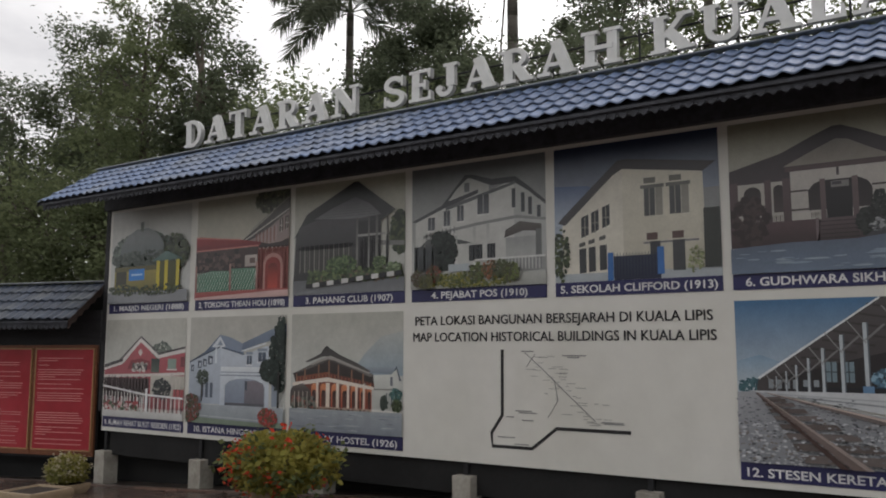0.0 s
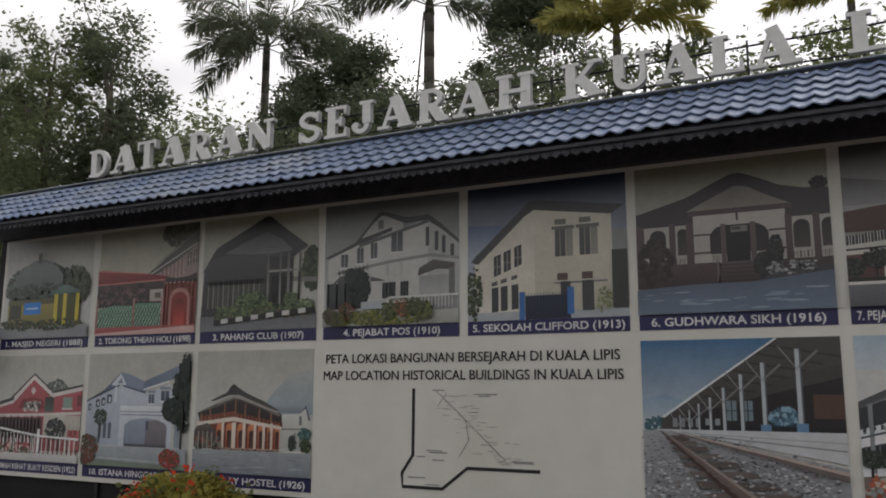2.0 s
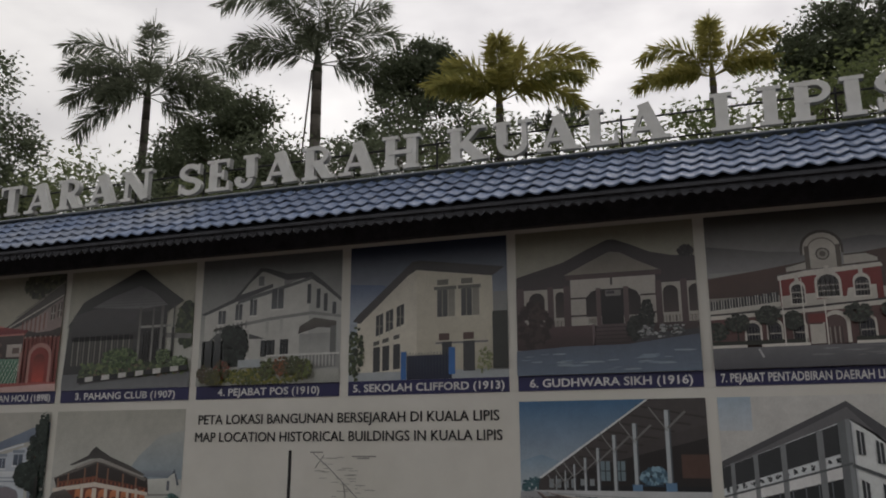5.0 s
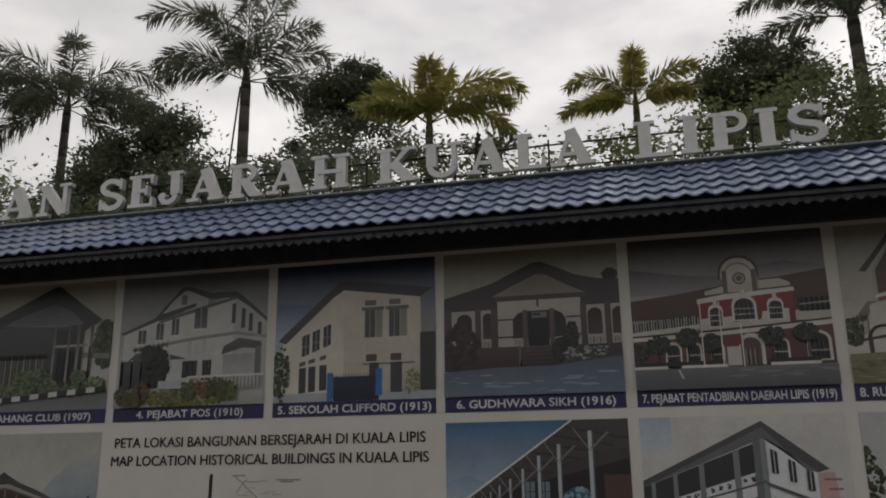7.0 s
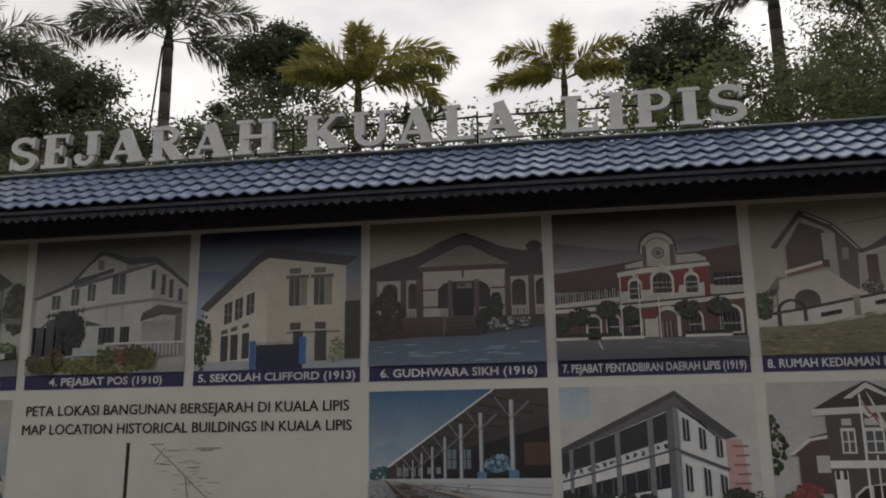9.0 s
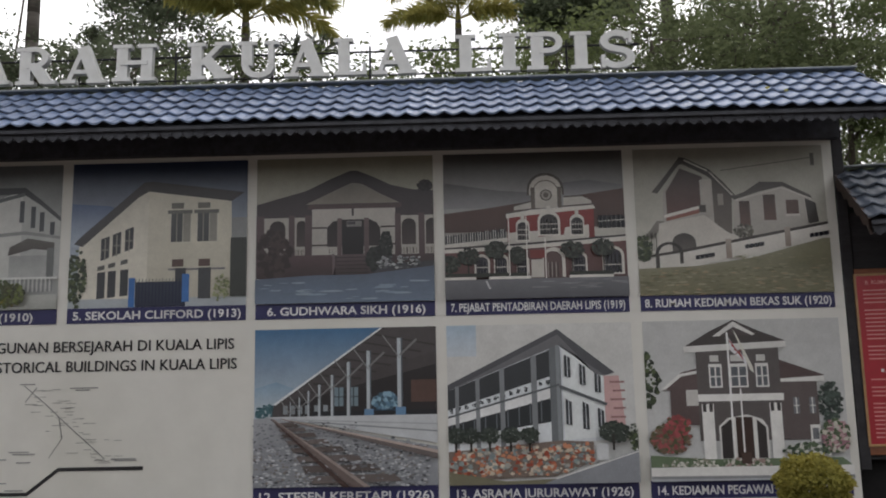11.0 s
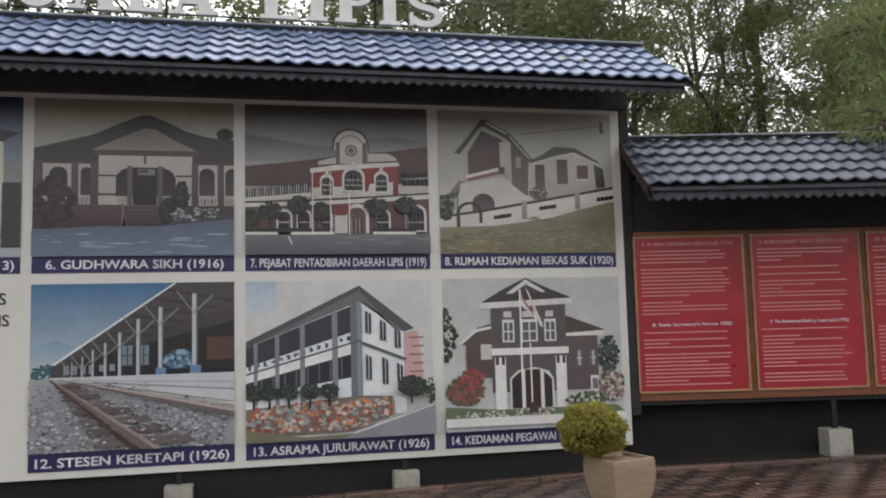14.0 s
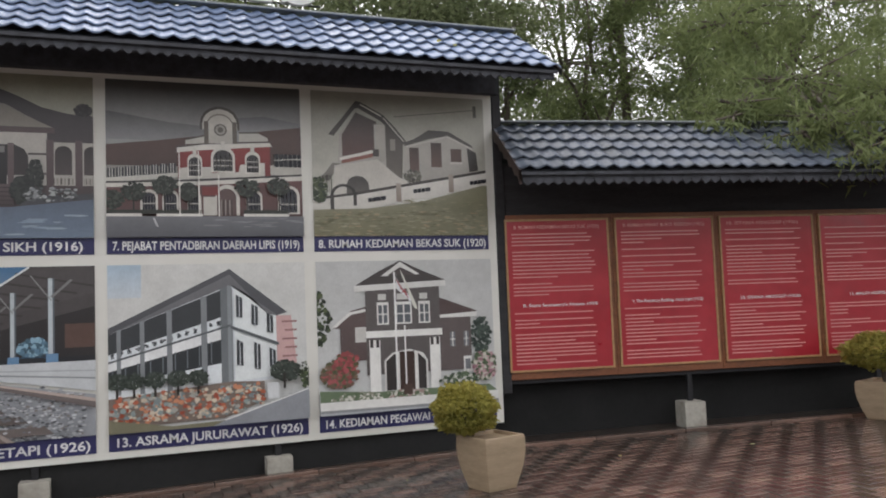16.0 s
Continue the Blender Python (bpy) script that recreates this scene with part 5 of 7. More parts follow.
def pic_hostel(p):
    p.ramp("c6c8c4", "b0b0a6", 0.2, 1)
    p.poly("93a2ac>b0b4b0", "0.55,0.48 0.68,0.66 0.82,0.80 1,0.84 1,0.48")
    p.poly("77828c>98a2aa", "0.68,0.50 0.70,0.545 0.93,0.55 0.95,0.49")
    p.poly("4f5862", "0.92,0.50 0.945,0.56 0.985,0.44 0.96,0.44")
    p.poly("b4b6b0>d0d2cc", "0.72,0.21 0.72,0.48 0.90,0.49 0.945,0.53 0.965,0.46 0.965,0.21")
    p.line("8f8f8a", 0.72, 0.365, 0.965, 0.37, 0.014)
    p.rect("6a6f76", 0.895, 0.40, 0.915, 0.47)
    p.slats(("5a5f66", "a8aaa6"), 0.86, 0.24, 0.96, 0.34, 5, 0.5)
    p.poly("2f2a2a>45403f", "0.02,0.485 0.36,0.615 0.75,0.49 0.765,0.36 0.37,0.425 0.05,0.40")
    p.poly("77736e>55524f", "0.0,0.475 0.20,0.565 0.36,0.63 0.56,0.56 0.75,0.485 0.73,0.465 0.56,0.535 0.36,0.60 0.20,0.535 0.02,0.48")
    p.poly("a09c96", "0.18,0.565 0.35,0.635 0.42,0.62 0.72,0.505 0.72,0.49 0.40,0.60 0.35,0.61 0.20,0.555")
    p.poly("5a5856>403e3e", "0.135,0.585 0.28,0.655 0.31,0.70 0.336,0.725 0.37,0.70 0.46,0.645 0.60,0.585 0.73,0.515 0.71,0.505 0.46,0.605 0.38,0.635 0.30,0.63 0.16,0.58")
    p.poly("6f4438>8a5644", "0.05,0.41 0.05,0.455 0.35,0.50 0.37,0.50 0.37,0.44")
    p.poly("5f3a32>74483c", "0.37,0.43 0.37,0.49 0.76,0.415 0.76,0.37")
    p.slats(("a86a50", "4a302c"), 0.06, 0.41, 0.36, 0.445, 20, 0.4, 0.035)
    p.slats(("a86a50", "4a302c"), 0.38, 0.44, 0.76, 0.475, 24, 0.4, -0.065)
    for u, v0, v1 in ((0.05, 0.40, 0.48), (0.13, 0.41, 0.52), (0.26, 0.43, 0.56), (0.355, 0.44, 0.60), (0.44, 0.43, 0.56), (0.56, 0.41, 0.52), (0.66, 0.39, 0.49)):
        p.rect("8a6a58", u, v0, u + 0.012, v1)
    p.poly("5a352f>7a4a3e", "0.04,0.19 0.04,0.40 0.35,0.43 0.74,0.37 0.74,0.19")
    for u, w in ((0.20, 0.05), (0.285, 0.06), (0.385, 0.07), (0.475, 0.07), (0.56, 0.06), (0.64, 0.05), (0.70, 0.04)):
        p.arch("b0523e>d08a62", u + w / 2, 0.20, 0.40, w)
        p.arch("5a3c36>40302e", u + w / 2, 0.20, 0.345, w * 0.72)
    for u, w in ((0.245, 0.022), (0.335, 0.035), (0.43, 0.025), (0.525, 0.022), (0.60, 0.020), (0.665, 0.018)):
        p.rect("d8c8b8>e2d6c8", u, 0.185, u + w, 0.41)
    p.poly("dcd2c6", "0.02,0.375 0.02,0.405 0.35,0.455 0.76,0.385 0.76,0.36 0.35,0.42")
    p.rect("c8b4a4>b09a8c", 0.24, 0.17, 0.74, 0.205)
    p.slats(("8a4a40", "c8b4a4", "4a3c38"), 0.26, 0.175, 0.74, 0.20, 14, 0.5)
    p.poly("4f4a48>6a6460", "0.0,0.33 0.02,0.37 0.12,0.40 0.18,0.35 0.19,0.33")
    p.rect("3c3634>57504c", 0.0, 0.20, 0.20, 0.33)
    p.specks(("5a6056", "33332f", "7a7a72", "8a5a50"), 0.0, 0.19, 0.24, 0.28, 80, 0.016)
    p.slats(("c0b8ae",), 0.04, 0.19, 0.20, 0.33, 4, 0.14)
    p.bush(("45504a", "333b36"), 0.845, 0.26, 0.03, 0.055, 50, 0.014)
    p.bush(("4c6a6a", "5c7c78", "3c5450"), 0.945, 0.33, 0.05, 0.045, 60, 0.014)
    p.bush(LEAVES, 0.955, 0.24, 0.04, 0.05, 40, 0.014)
    p.ramp("7f868e", "9aa0a4", 0, 0.185)
    p.specks(("8d949b", "767d85", "a2a8ac"), 0, 0.02, 1, 0.16, 40, 0.06, 0.10)


def pic_station(p):
    p.ramp("b4bfc6", "456f94", 0.42, 1, 12)
    p.poly("b9c3c8>7f9ab0", "0,0.45 0,0.62 0.12,0.66 0.26,0.60 0.3,0.45")
    p.bush(("4a6a70", "3a5860"), 0.07, 0.47, 0.06, 0.05, 40, 0.016)
    p.poly("4a4646", "0.10,0.46 0.11,0.515 0.70,1 1,1 1,0.44 0.10,0.44")
    p.poly("4f4b4b", "0.16,0.53 0.70,0.985 1,1 1,0.84 0.6,0.72 0.3,0.58")
    for k in range(9):
        t = k / 8
        p.line("3f3a3a", 0.22 + 0.42 * t, 0.54 + 0.42 * t, 0.34 + 0.66 * t, 0.55 + 0.33 * t, 0.012)
    p.line("d9dcdc", 0.11, 0.515, 0.70, 1.0, 0.014)
    p.poly("2f2c2d", "0.22,0.44 0.22,0.52 0.45,0.60 1,0.76 1,0.44")
    p.rect("5a463f", 0.86, 0.52, 1, 0.66)
    p.windows("7a8c94", (0.44, 0.52), 0.5, 0.62, 0.05, "3c4246")
    p.bush(("5f7f94", "8fb0c2", "46606f"), 0.72, 0.53, 0.07, 0.05, 60, 0.018)
    p.rect("2e4a63", 0.60, 0.44, 0.80, 0.475)
    p.windows("8d9498", (0.16, 0.20, 0.24, 0.28, 0.33, 0.38), 0.455, 0.51, 0.025)
    p.rect("26282c", 0.32, 0.44, 1, 0.47)
    for k, (u, top) in enumerate(((0.20, 0.53), (0.25, 0.56), (0.30, 0.60), (0.36, 0.64), (0.43, 0.70), (0.52, 0.78), (0.63, 0.85), (0.80, 0.93))):
        w = 0.006 + 0.0032 * k
        p.rect("b9c0c4", u - w / 2, 0.44, u + w / 2, top)
        p.rect("5f666c", u + w * 0.2, 0.44, u + w / 2, top)
        p.line("7d7c7c", u, top - 0.12 * top, u + 0.10 * top, top - 0.01, 0.006 + 0.001 * k)
        p.line("8a8a8a", u, top - 0.14 * top, u - 0.10 * top, top + 0.02 * top, 0.006)
    p.rect("6a8cae", 0.605, 0.44, 0.655, 0.48)
    p.rect("6a8cae", 0.775, 0.44, 0.83, 0.49)
    p.poly("c3c6c8", "0.05,0.44 1,0.44 1,0.26 0.3,0.40")
    p.line("8e9294", 0.3, 0.405, 1, 0.335, 0.01)
    p.line("a9adb0", 0.2, 0.42, 1, 0.38, 0.008)
    p.poly("8f9296>a4a6aa", "0,0 0,0.43 0.08,0.435 1,0.24 1,0")
    p.specks(("b4b6ba", "c4c6ca", "9a9da2", "55575b", "d3d5d8", "86807c"), 0, 0.0, 0.95, 0.26, 900, 0.010, 0.6)
    p.specks(("a4a6aa", "6a6c70", "8f9296", "55575b"), 0.0, 0.24, 0.6, 0.40, 260, 0.009, 0.4)
    for k in range(9):
        t = (k / 9) ** 1.6
        v = 0.40 - 0.40 * t
        p.poly("5d5552" if k % 2 else "6b6360", [(0.12 + 0.22 * t, v), (0.22 + 0.66 * t, v + 0.01), (0.23 + 0.70 * t, v - 0.012 - 0.03 * t), (0.13 + 0.24 * t, v - 0.014 - 0.04 * t)])
    p.specks(("b4b6ba", "6a6c70", "9a9da2"), 0.2, 0.02, 0.95, 0.3, 160, 0.010, 0.6)
    p.poly("6f625e", "0.10,0.43 0.112,0.43 0.64,0.0 0.54,0.0")
    p.poly("9a8e88", "0.107,0.43 0.112,0.43 0.64,0.0 0.605,0.0")
    p.poly("4a3a36", "0.10,0.425 0.10,0.43 0.53,0.0 0.49,0.0")
    p.poly("6a6260", "0.14,0.43 0.155,0.43 1,0.22 1,0.165")
    p.poly("b5a59c", "0.15,0.43 0.16,0.43 1,0.22 1,0.20")


def pic_nurses(p):
    p.ramp("c9cac8", "cfcfcb", 0, 1, 4)
    p.ramp("c4ccd2", "a9bccb", 0.8, 1, 5, 0.0, 0.16)
    p.poly("c8a5a2", "0.84,0.34 0.84,0.66 0.92,0.66 0.95,0.30")
    for k in range(5):
        p.line("94706e", 0.87 + 0.015 * (k % 2), 0.40 + 0.055 * k, 0.95, 0.40 + 0.055 * k, 0.012)
    p.poly("d5dade", "0,0.22 0,0.6 0.60,0.88 0.84,0.66 0.84,0.26 0.62,0.24")
    p.poly("e2e7eb", "0.62,0.26 0.62,0.86 0.84,0.66 0.84,0.28")
    p.poly("55565a", "0,0.58 0,0.62 0.60,0.965 0.90,0.68 0.84,0.66 0.60,0.86")
    p.poly("6f6f72", "0,0.58 0.60,0.86 0.62,0.86 0.85,0.66 0.80,0.67 0.60,0.93")
    p.poly("3d4043", "0,0.46 0,0.58 0.57,0.84 0.57,0.67")
    p.poly("dfe4e8", "0,0.42 0,0.46 0.57,0.66 0.57,0.60")
    for k in range(14):
        u = 0.02 + k * 0.040
        p.bush(("3d4246",), u, 0.445 + 0.335 * u, 0.010, 0.014, 8, 0.007)
    p.poly("e6eaee", "0,0.36 0,0.42 0.57,0.60 0.57,0.53")
    p.poly("2f3336", "0,0.28 0,0.36 0.57,0.53 0.57,0.38")
    for k in range(9):
        p.line("6c7276", 0.02 + 0.06 * k, 0.30 + 0.01 * k, 0.02 + 0.06 * k, 0.37 + 0.018 * k, 0.006)
    p.poly("dfe4e8", "0,0.2 0,0.28 0.57,0.38 0.57,0.26")
    for u, w in ((0.04, 0.02), (0.15, 0.022), (0.28, 0.026), (0.45, 0.03)):
        p.poly("85898c", [(u, 0.22), (u + w, 0.22), (u + w, 0.595 + 0.45 * u), (u, 0.59 + 0.45 * u)])
    p.poly("6f7477", "0.55,0.24 0.55,0.84 0.60,0.86 0.61,0.84 0.61,0.24")
    p.poly("8b9093", "0.585,0.24 0.585,0.86 0.605,0.86 0.605,0.24")
    p.line("5c6063", 0.60, 0.60, 0.85, 0.48, 0.018)
    p.line("5c6063", 0.0, 0.415, 0.60, 0.61, 0.012)
    for u, v0, v1 in ((0.63, 0.66, 0.80), (0.71, 0.61, 0.74), (0.79, 0.56, 0.68), (0.63, 0.36, 0.52), (0.72, 0.33, 0.50), (0.80, 0.34, 0.46)):
        p.poly("3a3e42", [(u, v0), (u + 0.032, v0 - 0.006), (u + 0.032, v1 - 0.02), (u, v1)])
        p.line("cfd4d8", u + 0.016, v0, u + 0.016, v1 - 0.01, 0.004)
    stones = ("b5674e", "c98a6a", "8e9a98", "a9a9a2", "9a4f3c", "c8b9a4", "7f8a8c", "d3c7b4")
    p.poly("7c6f66", "0,0.06 0,0.20 0.60,0.26 0.77,0.25 0.77,0.13 0.56,0.04 0.2,0.03")
    p.specks(stones, 0.01, 0.05, 0.76, 0.24, 420, 0.013, 1.0, lambda u, v: 0.05 < v < 0.20 + 0.09 * u and v > 0.04 + 0.35 * max(0, u - 0.55))
    for u in (0.04, 0.12, 0.22, 0.33, 0.43):
        p.line("2d2a26", u, 0.2, u, 0.3, 0.012)
        p.bush(("3a423c", "4a524a", "2c332e"), u, 0.30, 0.052, 0.045, 90, 0.012)
    p.bush(("3a423c", "4a524a", "2c332e"), 0.88, 0.31, 0.08, 0.065, 130, 0.014)
    p.line("2d2a26", 0.87, 0.2, 0.87, 0.3, 0.012)
    p.bush(LEAVES, 0.98, 0.28, 0.03, 0.08, 30, 0.016)
    p.rect("cdcfd0", 0.78, 0.14, 0.84, 0.24)
    p.poly("8c8f94", "0.5,0 0.56,0.03 1,0.20 1,0")
    p.line("dcdcda", 0.56, 0.03, 1, 0.19, 0.008)
    p.poly("77745f", "0,0 0,0.08 0.3,0.02 0.56,0.03 0.5,0")


def pic_officer(p):
    p.ramp("c6c7c6", "bcbdbb", 0, 1, 4)
    p.bush(LEAVES, 0.0, 0.62, 0.07, 0.18, 80, 0.02)
    p.bush(("3f4a44", "4f5b54", "2e3733"), 0.92, 0.47, 0.06, 0.13, 80, 0.018)
    p.poly("5c4f4e", "0.08,0.56 0.18,0.67 0.28,0.70 0.28,0.34 0.12,0.34 0.12,0.56")
    p.poly("d8d7d3", "0.07,0.56 0.17,0.66 0.28,0.685 0.28,0.665 0.18,0.645 0.10,0.565")
    p.rect("c3c1bc", 0.20, 0.46, 0.28, 0.56)
    p.poly("605756", "0.68,0.24 0.68,0.60 0.86,0.60 0.86,0.24")
    p.poly("544645", "0.66,0.62 0.68,0.74 0.90,0.64 0.90,0.61")
    p.poly("dbdad6", "0.68,0.60 0.68,0.62 0.90,0.635 0.90,0.60")
    p.poly("5c5756", "0.26,0.24 0.26,0.84 0.68,0.84 0.68,0.24")
    p.poly("45403f", "0.20,0.83 0.34,0.93 0.46,1.0 0.58,0.93 0.72,0.86 0.72,0.83")
    p.poly("d6d5d1", "0.20,0.795 0.20,0.835 0.72,0.86 0.72,0.82")
    p.poly("d6d5d1", "0.35,0.895 0.46,0.99 0.57,0.905 0.55,0.90 0.46,0.955 0.39,0.895")
    p.poly("4f4847", "0.39,0.90 0.46,0.955 0.54,0.90")
    for u in (0.33, 0.435, 0.565):
        w = 0.075 if u == 0.435 else 0.05
        p.rect("dcdbd7", u - 0.008, 0.57, u + w + 0.008, 0.72)
        p.rect("5d6166", u, 0.58, u + w, 0.70)
        p.line("dcdbd7", u + w / 2, 0.58, u + w / 2, 0.7, 0.008)
        p.line("dcdbd7", u, 0.64, u + w, 0.64, 0.008)
        p.rect("c9c8c3", u, 0.735, u + w * 0.9, 0.775)
    p.rect("e3e2de", 0.26, 0.485, 0.69, 0.53)
    for u in (0.275, 0.615):
        p.rect("e6e5e1", u, 0.12, u + 0.06, 0.47)
        p.rect("3f3b3b", u + 0.005, 0.42, u + 0.022, 0.47)
        p.rect("3f3b3b", u + 0.038, 0.42, u + 0.055, 0.47)
    p.poly("d9d8d4", "0.355,0.12 0.355,0.33 0.40,0.38 0.50,0.40 0.575,0.37 0.60,0.32 0.60,0.12")
    p.poly("34302f", "0.365,0.13 0.365,0.325 0.41,0.37 0.425,0.37 0.425,0.13")
    p.poly("3b2c26", "0.44,0.10 0.44,0.385 0.525,0.385 0.525,0.10")
    p.poly("34302f", "0.545,0.13 0.545,0.37 0.59,0.32 0.59,0.13")
    p.line("e8e7e4", 0.425, 0.10, 0.425, 0.92, 0.010)
    p.line("e8e7e4", 0.475, 0.10, 0.475, 0.56, 0.008)
    p.poly("d8d8da", "0.43,0.89 0.44,0.80 0.50,0.74 0.51,0.70 0.52,0.74 0.46,0.83")
    for k in range(4):
        p.line("9a4a4a", 0.435 + 0.01 * k, 0.87 - 0.03 * k, 0.50 - 0.004 * k, 0.745 + 0.02 * k, 0.006)
    p.poly("d3d2c8", "0.455,0.94 0.475,0.90 0.545,0.70 0.55,0.66 0.53,0.68")
    p.windows("73767a", (0.735, 0.815), 0.40, 0.50, 0.03, "dcdbd7")
    p.rect("dcdbd7", 0.81, 0.22, 0.86, 0.33)
    p.rect("73767a", 0.82, 0.24, 0.85, 0.31)
    p.bush(("a0585a", "8a4c4c", "6a5a4c", "54563e", "7a6a58"), 0.11, 0.26, 0.10, 0.09, 150, 0.02)
    p.bush(("a8565a", "8e4a4c", "5a5a42"), 0.15, 0.34, 0.06, 0.06, 60, 0.018)
    p.bush(("96707a", "b8989a", "4c5a42", "5c6a50", "c4c0b4"), 0.93, 0.26, 0.07, 0.10, 140, 0.018)
    p.bush(("4a5a44", "5f6f56", "3a4738", "c8c8c0"), 0.78, 0.16, 0.12, 0.06, 90, 0.016)
    p.poly("66765c", "0,0.08 0,0.16 0.3,0.13 0.95,0.13 1,0.08")
    p.bush(("5a6a50", "8a8a7a", "d0cec4"), 0.2, 0.10, 0.14, 0.035, 60, 0.014)
    p.bush(("5a6a50", "a08a84", "d0cec4"), 0.48, 0.10, 0.12, 0.035, 60, 0.014)
    p.rect("4a3a34", 0.45, 0.10, 0.50, 0.17)
    p.poly("dddcd8", "0,0 0,0.085 1,0.085 1,0")
    p.line("8a8c8e", 0, 0.022, 1, 0.015, 0.02)
    p.poly("a9acb0", "0,0 0,0.015 1,0.008 1,0")


PHOTOS = (
    (pic_mosque, -11.96, -10.03, ROW1, "1. MASJID NEGERI (1888)", 0.88, "print of a domed mosque with yellow porch"),
    (pic_temple, -9.885, -7.99, ROW1, "2. TOKONG THEAN HOU (1898)", 0.92, "print of a red temple behind green railings"),
    (pic_club, -7.90, -6.03, ROW1, "3. PAHANG CLUB (1907)", 0.78, "print of a dark timber club house"),
    (pic_post, -5.925, -4.09, ROW1, "4. PEJABAT POS (1910)", 0.71, "print of a white two-storey post office"),
    (pic_school, -3.983, -2.18, ROW1, "5. SEKOLAH CLIFFORD (1913)", 0.94, "print of a cream two-storey school"),
    (pic_gurdwara, -2.084, -0.29, ROW1, "6. GUDHWARA SIKH (1916)", 0.88, "print of a low gabled hall with arches"),
    (pic_office, -0.185, 1.625, ROW1, "7. PEJABAT PENTADBIRAN DAERAH LIPIS (1919)", 0.95, "print of a red and white office with clock gable"),
    (pic_residence, 1.735, 3.63, ROW1, "8. RUMAH KEDIAMAN BEKAS SUK (1920)", 0.96, "print of a pale old residence on a grass slope"),
    (pic_resthouse, -12.0, -10.06, ROW2, "9. RUMAH REHAT BUKIT RESIDEN (1922)", 0.95, "print of a pink rest house with white fence"),
    (pic_palace, -9.96, -8.01, ROW2, "10. ISTANA HINGGAP (1926)", 0.86, "print of a pale blue house with arched porch"),
    (pic_hostel, -7.915, -6.05, ROW2, "11. MALAY HOSTEL (1926)", 0.9, "print of an orange verandahed hostel"),
    (pic_station, -2.084, -0.29, ROW2, "12. STESEN KERETAPI (1926)", 0.94, "print of railway tracks and station canopy"),
    (pic_nurses, -0.185, 1.628, ROW2, "13. ASRAMA JURURAWAT (1926)", 0.93, "print of a grey hostel on a stone wall"),
    (pic_officer, 1.74, 3.645, ROW2, "14. KEDIAMAN PEGAWAI DAERAH (1926)", 0.94, "print of a grey house with white columns"),
)
for k, (draw, x0, x1, (z0, z1), words_, share, label) in enumerate(PHOTOS):
    p = Picture(x0, x1, z0, z1, 100 + k)
    draw(p)
    p.finish(label)
    low = z0 - (0.152 if z0 > 1 else 0.165)
    cap = part("caption_strip", box_bm(x0, -0.004, low, x1, 0.003, z0 - 0.001), M_NAVY, board, "navy caption strip")
    w = (x1 - x0) * share
    lettering(words_, x0 + (x1 - x0 - w) * 0.55, -0.0055, low + 0.036, w, 0.082, M_TEXT_WHITE, cap, 0.02)

# the map field
for dx, dy in ((0.0, 0.0), (0.0055, -0.0008), (0.0, -0.0016)):
    up = 0.003 if dy < -0.001 else 0.0
    lettering("PETA LOKASI BANGUNAN BERSEJARAH DI KUALA LIPIS", -5.87 + dx, -0.002 + dy, 1.84 + up, 3.575, 0.108, M_TEXT_BLACK, board, 0.0)
    lettering("MAP LOCATION HISTORICAL BUILDINGS IN KUALA LIPIS", -5.90 + dx, -0.002 + dy, 1.645 + up, 3.635, 0.108, M_TEXT_BLACK, board, 0.0)
b = bmesh.new()
stroke(b, [(-4.665, 1.55), (-4.67, 0.82), (-4.81, 0.62), (-4.80, 0.475), (-4.30, 0.475), (-4.0, 0.705), (-3.165, 0.705)], 0.036, -0.002, 0.003)
part("map_border", b, M_TEXT_BLACK, board, "heavy black border of a printed map")
b = bmesh.new()
rnd = random.Random(5)
stroke(b, [(-4.38, 1.52), (-4.15, 1.33), (-3.93, 1.13), (-3.55, 0.80)], 0.007, -0.002, 0.003)
stroke(b, [(-4.36, 1.36), (-4.30, 1.44), (-4.25, 1.50)], 0.006, -0.0022, 0.003)
stroke(b, [(-4.02, 1.22), (-3.98, 1.0), (-4.1, 0.82)], 0.006, -0.0024, 0.003)
for k in range(46):
    t = rnd.random()
    x, z = -4.3 + 0.75 * t + 0.25 * (rnd.random() - 0.5), 1.42 - 0.62 * t + 0.36 * (rnd.random() - 0.5)
    w = 0.03 + 0.10 * rnd.random()
    box_bm(x, -0.0018, z, x + w, 0.002, z + 0.005, 0, b)
for x, z, w in ((-4.42, 1.525, 0.15), (-3.92, 1.48, 0.28), (-3.86, 1.46, 0.14), (-3.48, 0.79, 0.24), (-3.45, 0.775, 0.22), (-4.73, 0.575, 0.22), (-4.52, 0.505, 0.18), (-4.5, 0.87, 0.2), (-4.46, 0.85, 0.22), (-4.42, 0.77, 0.14), (-4.62, 0.80, 0.1)):
    box_bm(x, -0.0018, z, x + w, 0.002, z + 0.012, 0, b)
part("map_linework", b, mat("grey_print", (0.30, 0.30, 0.29), 0.45, 6, 0.08), board, "fine grey map lines and tiny labels")


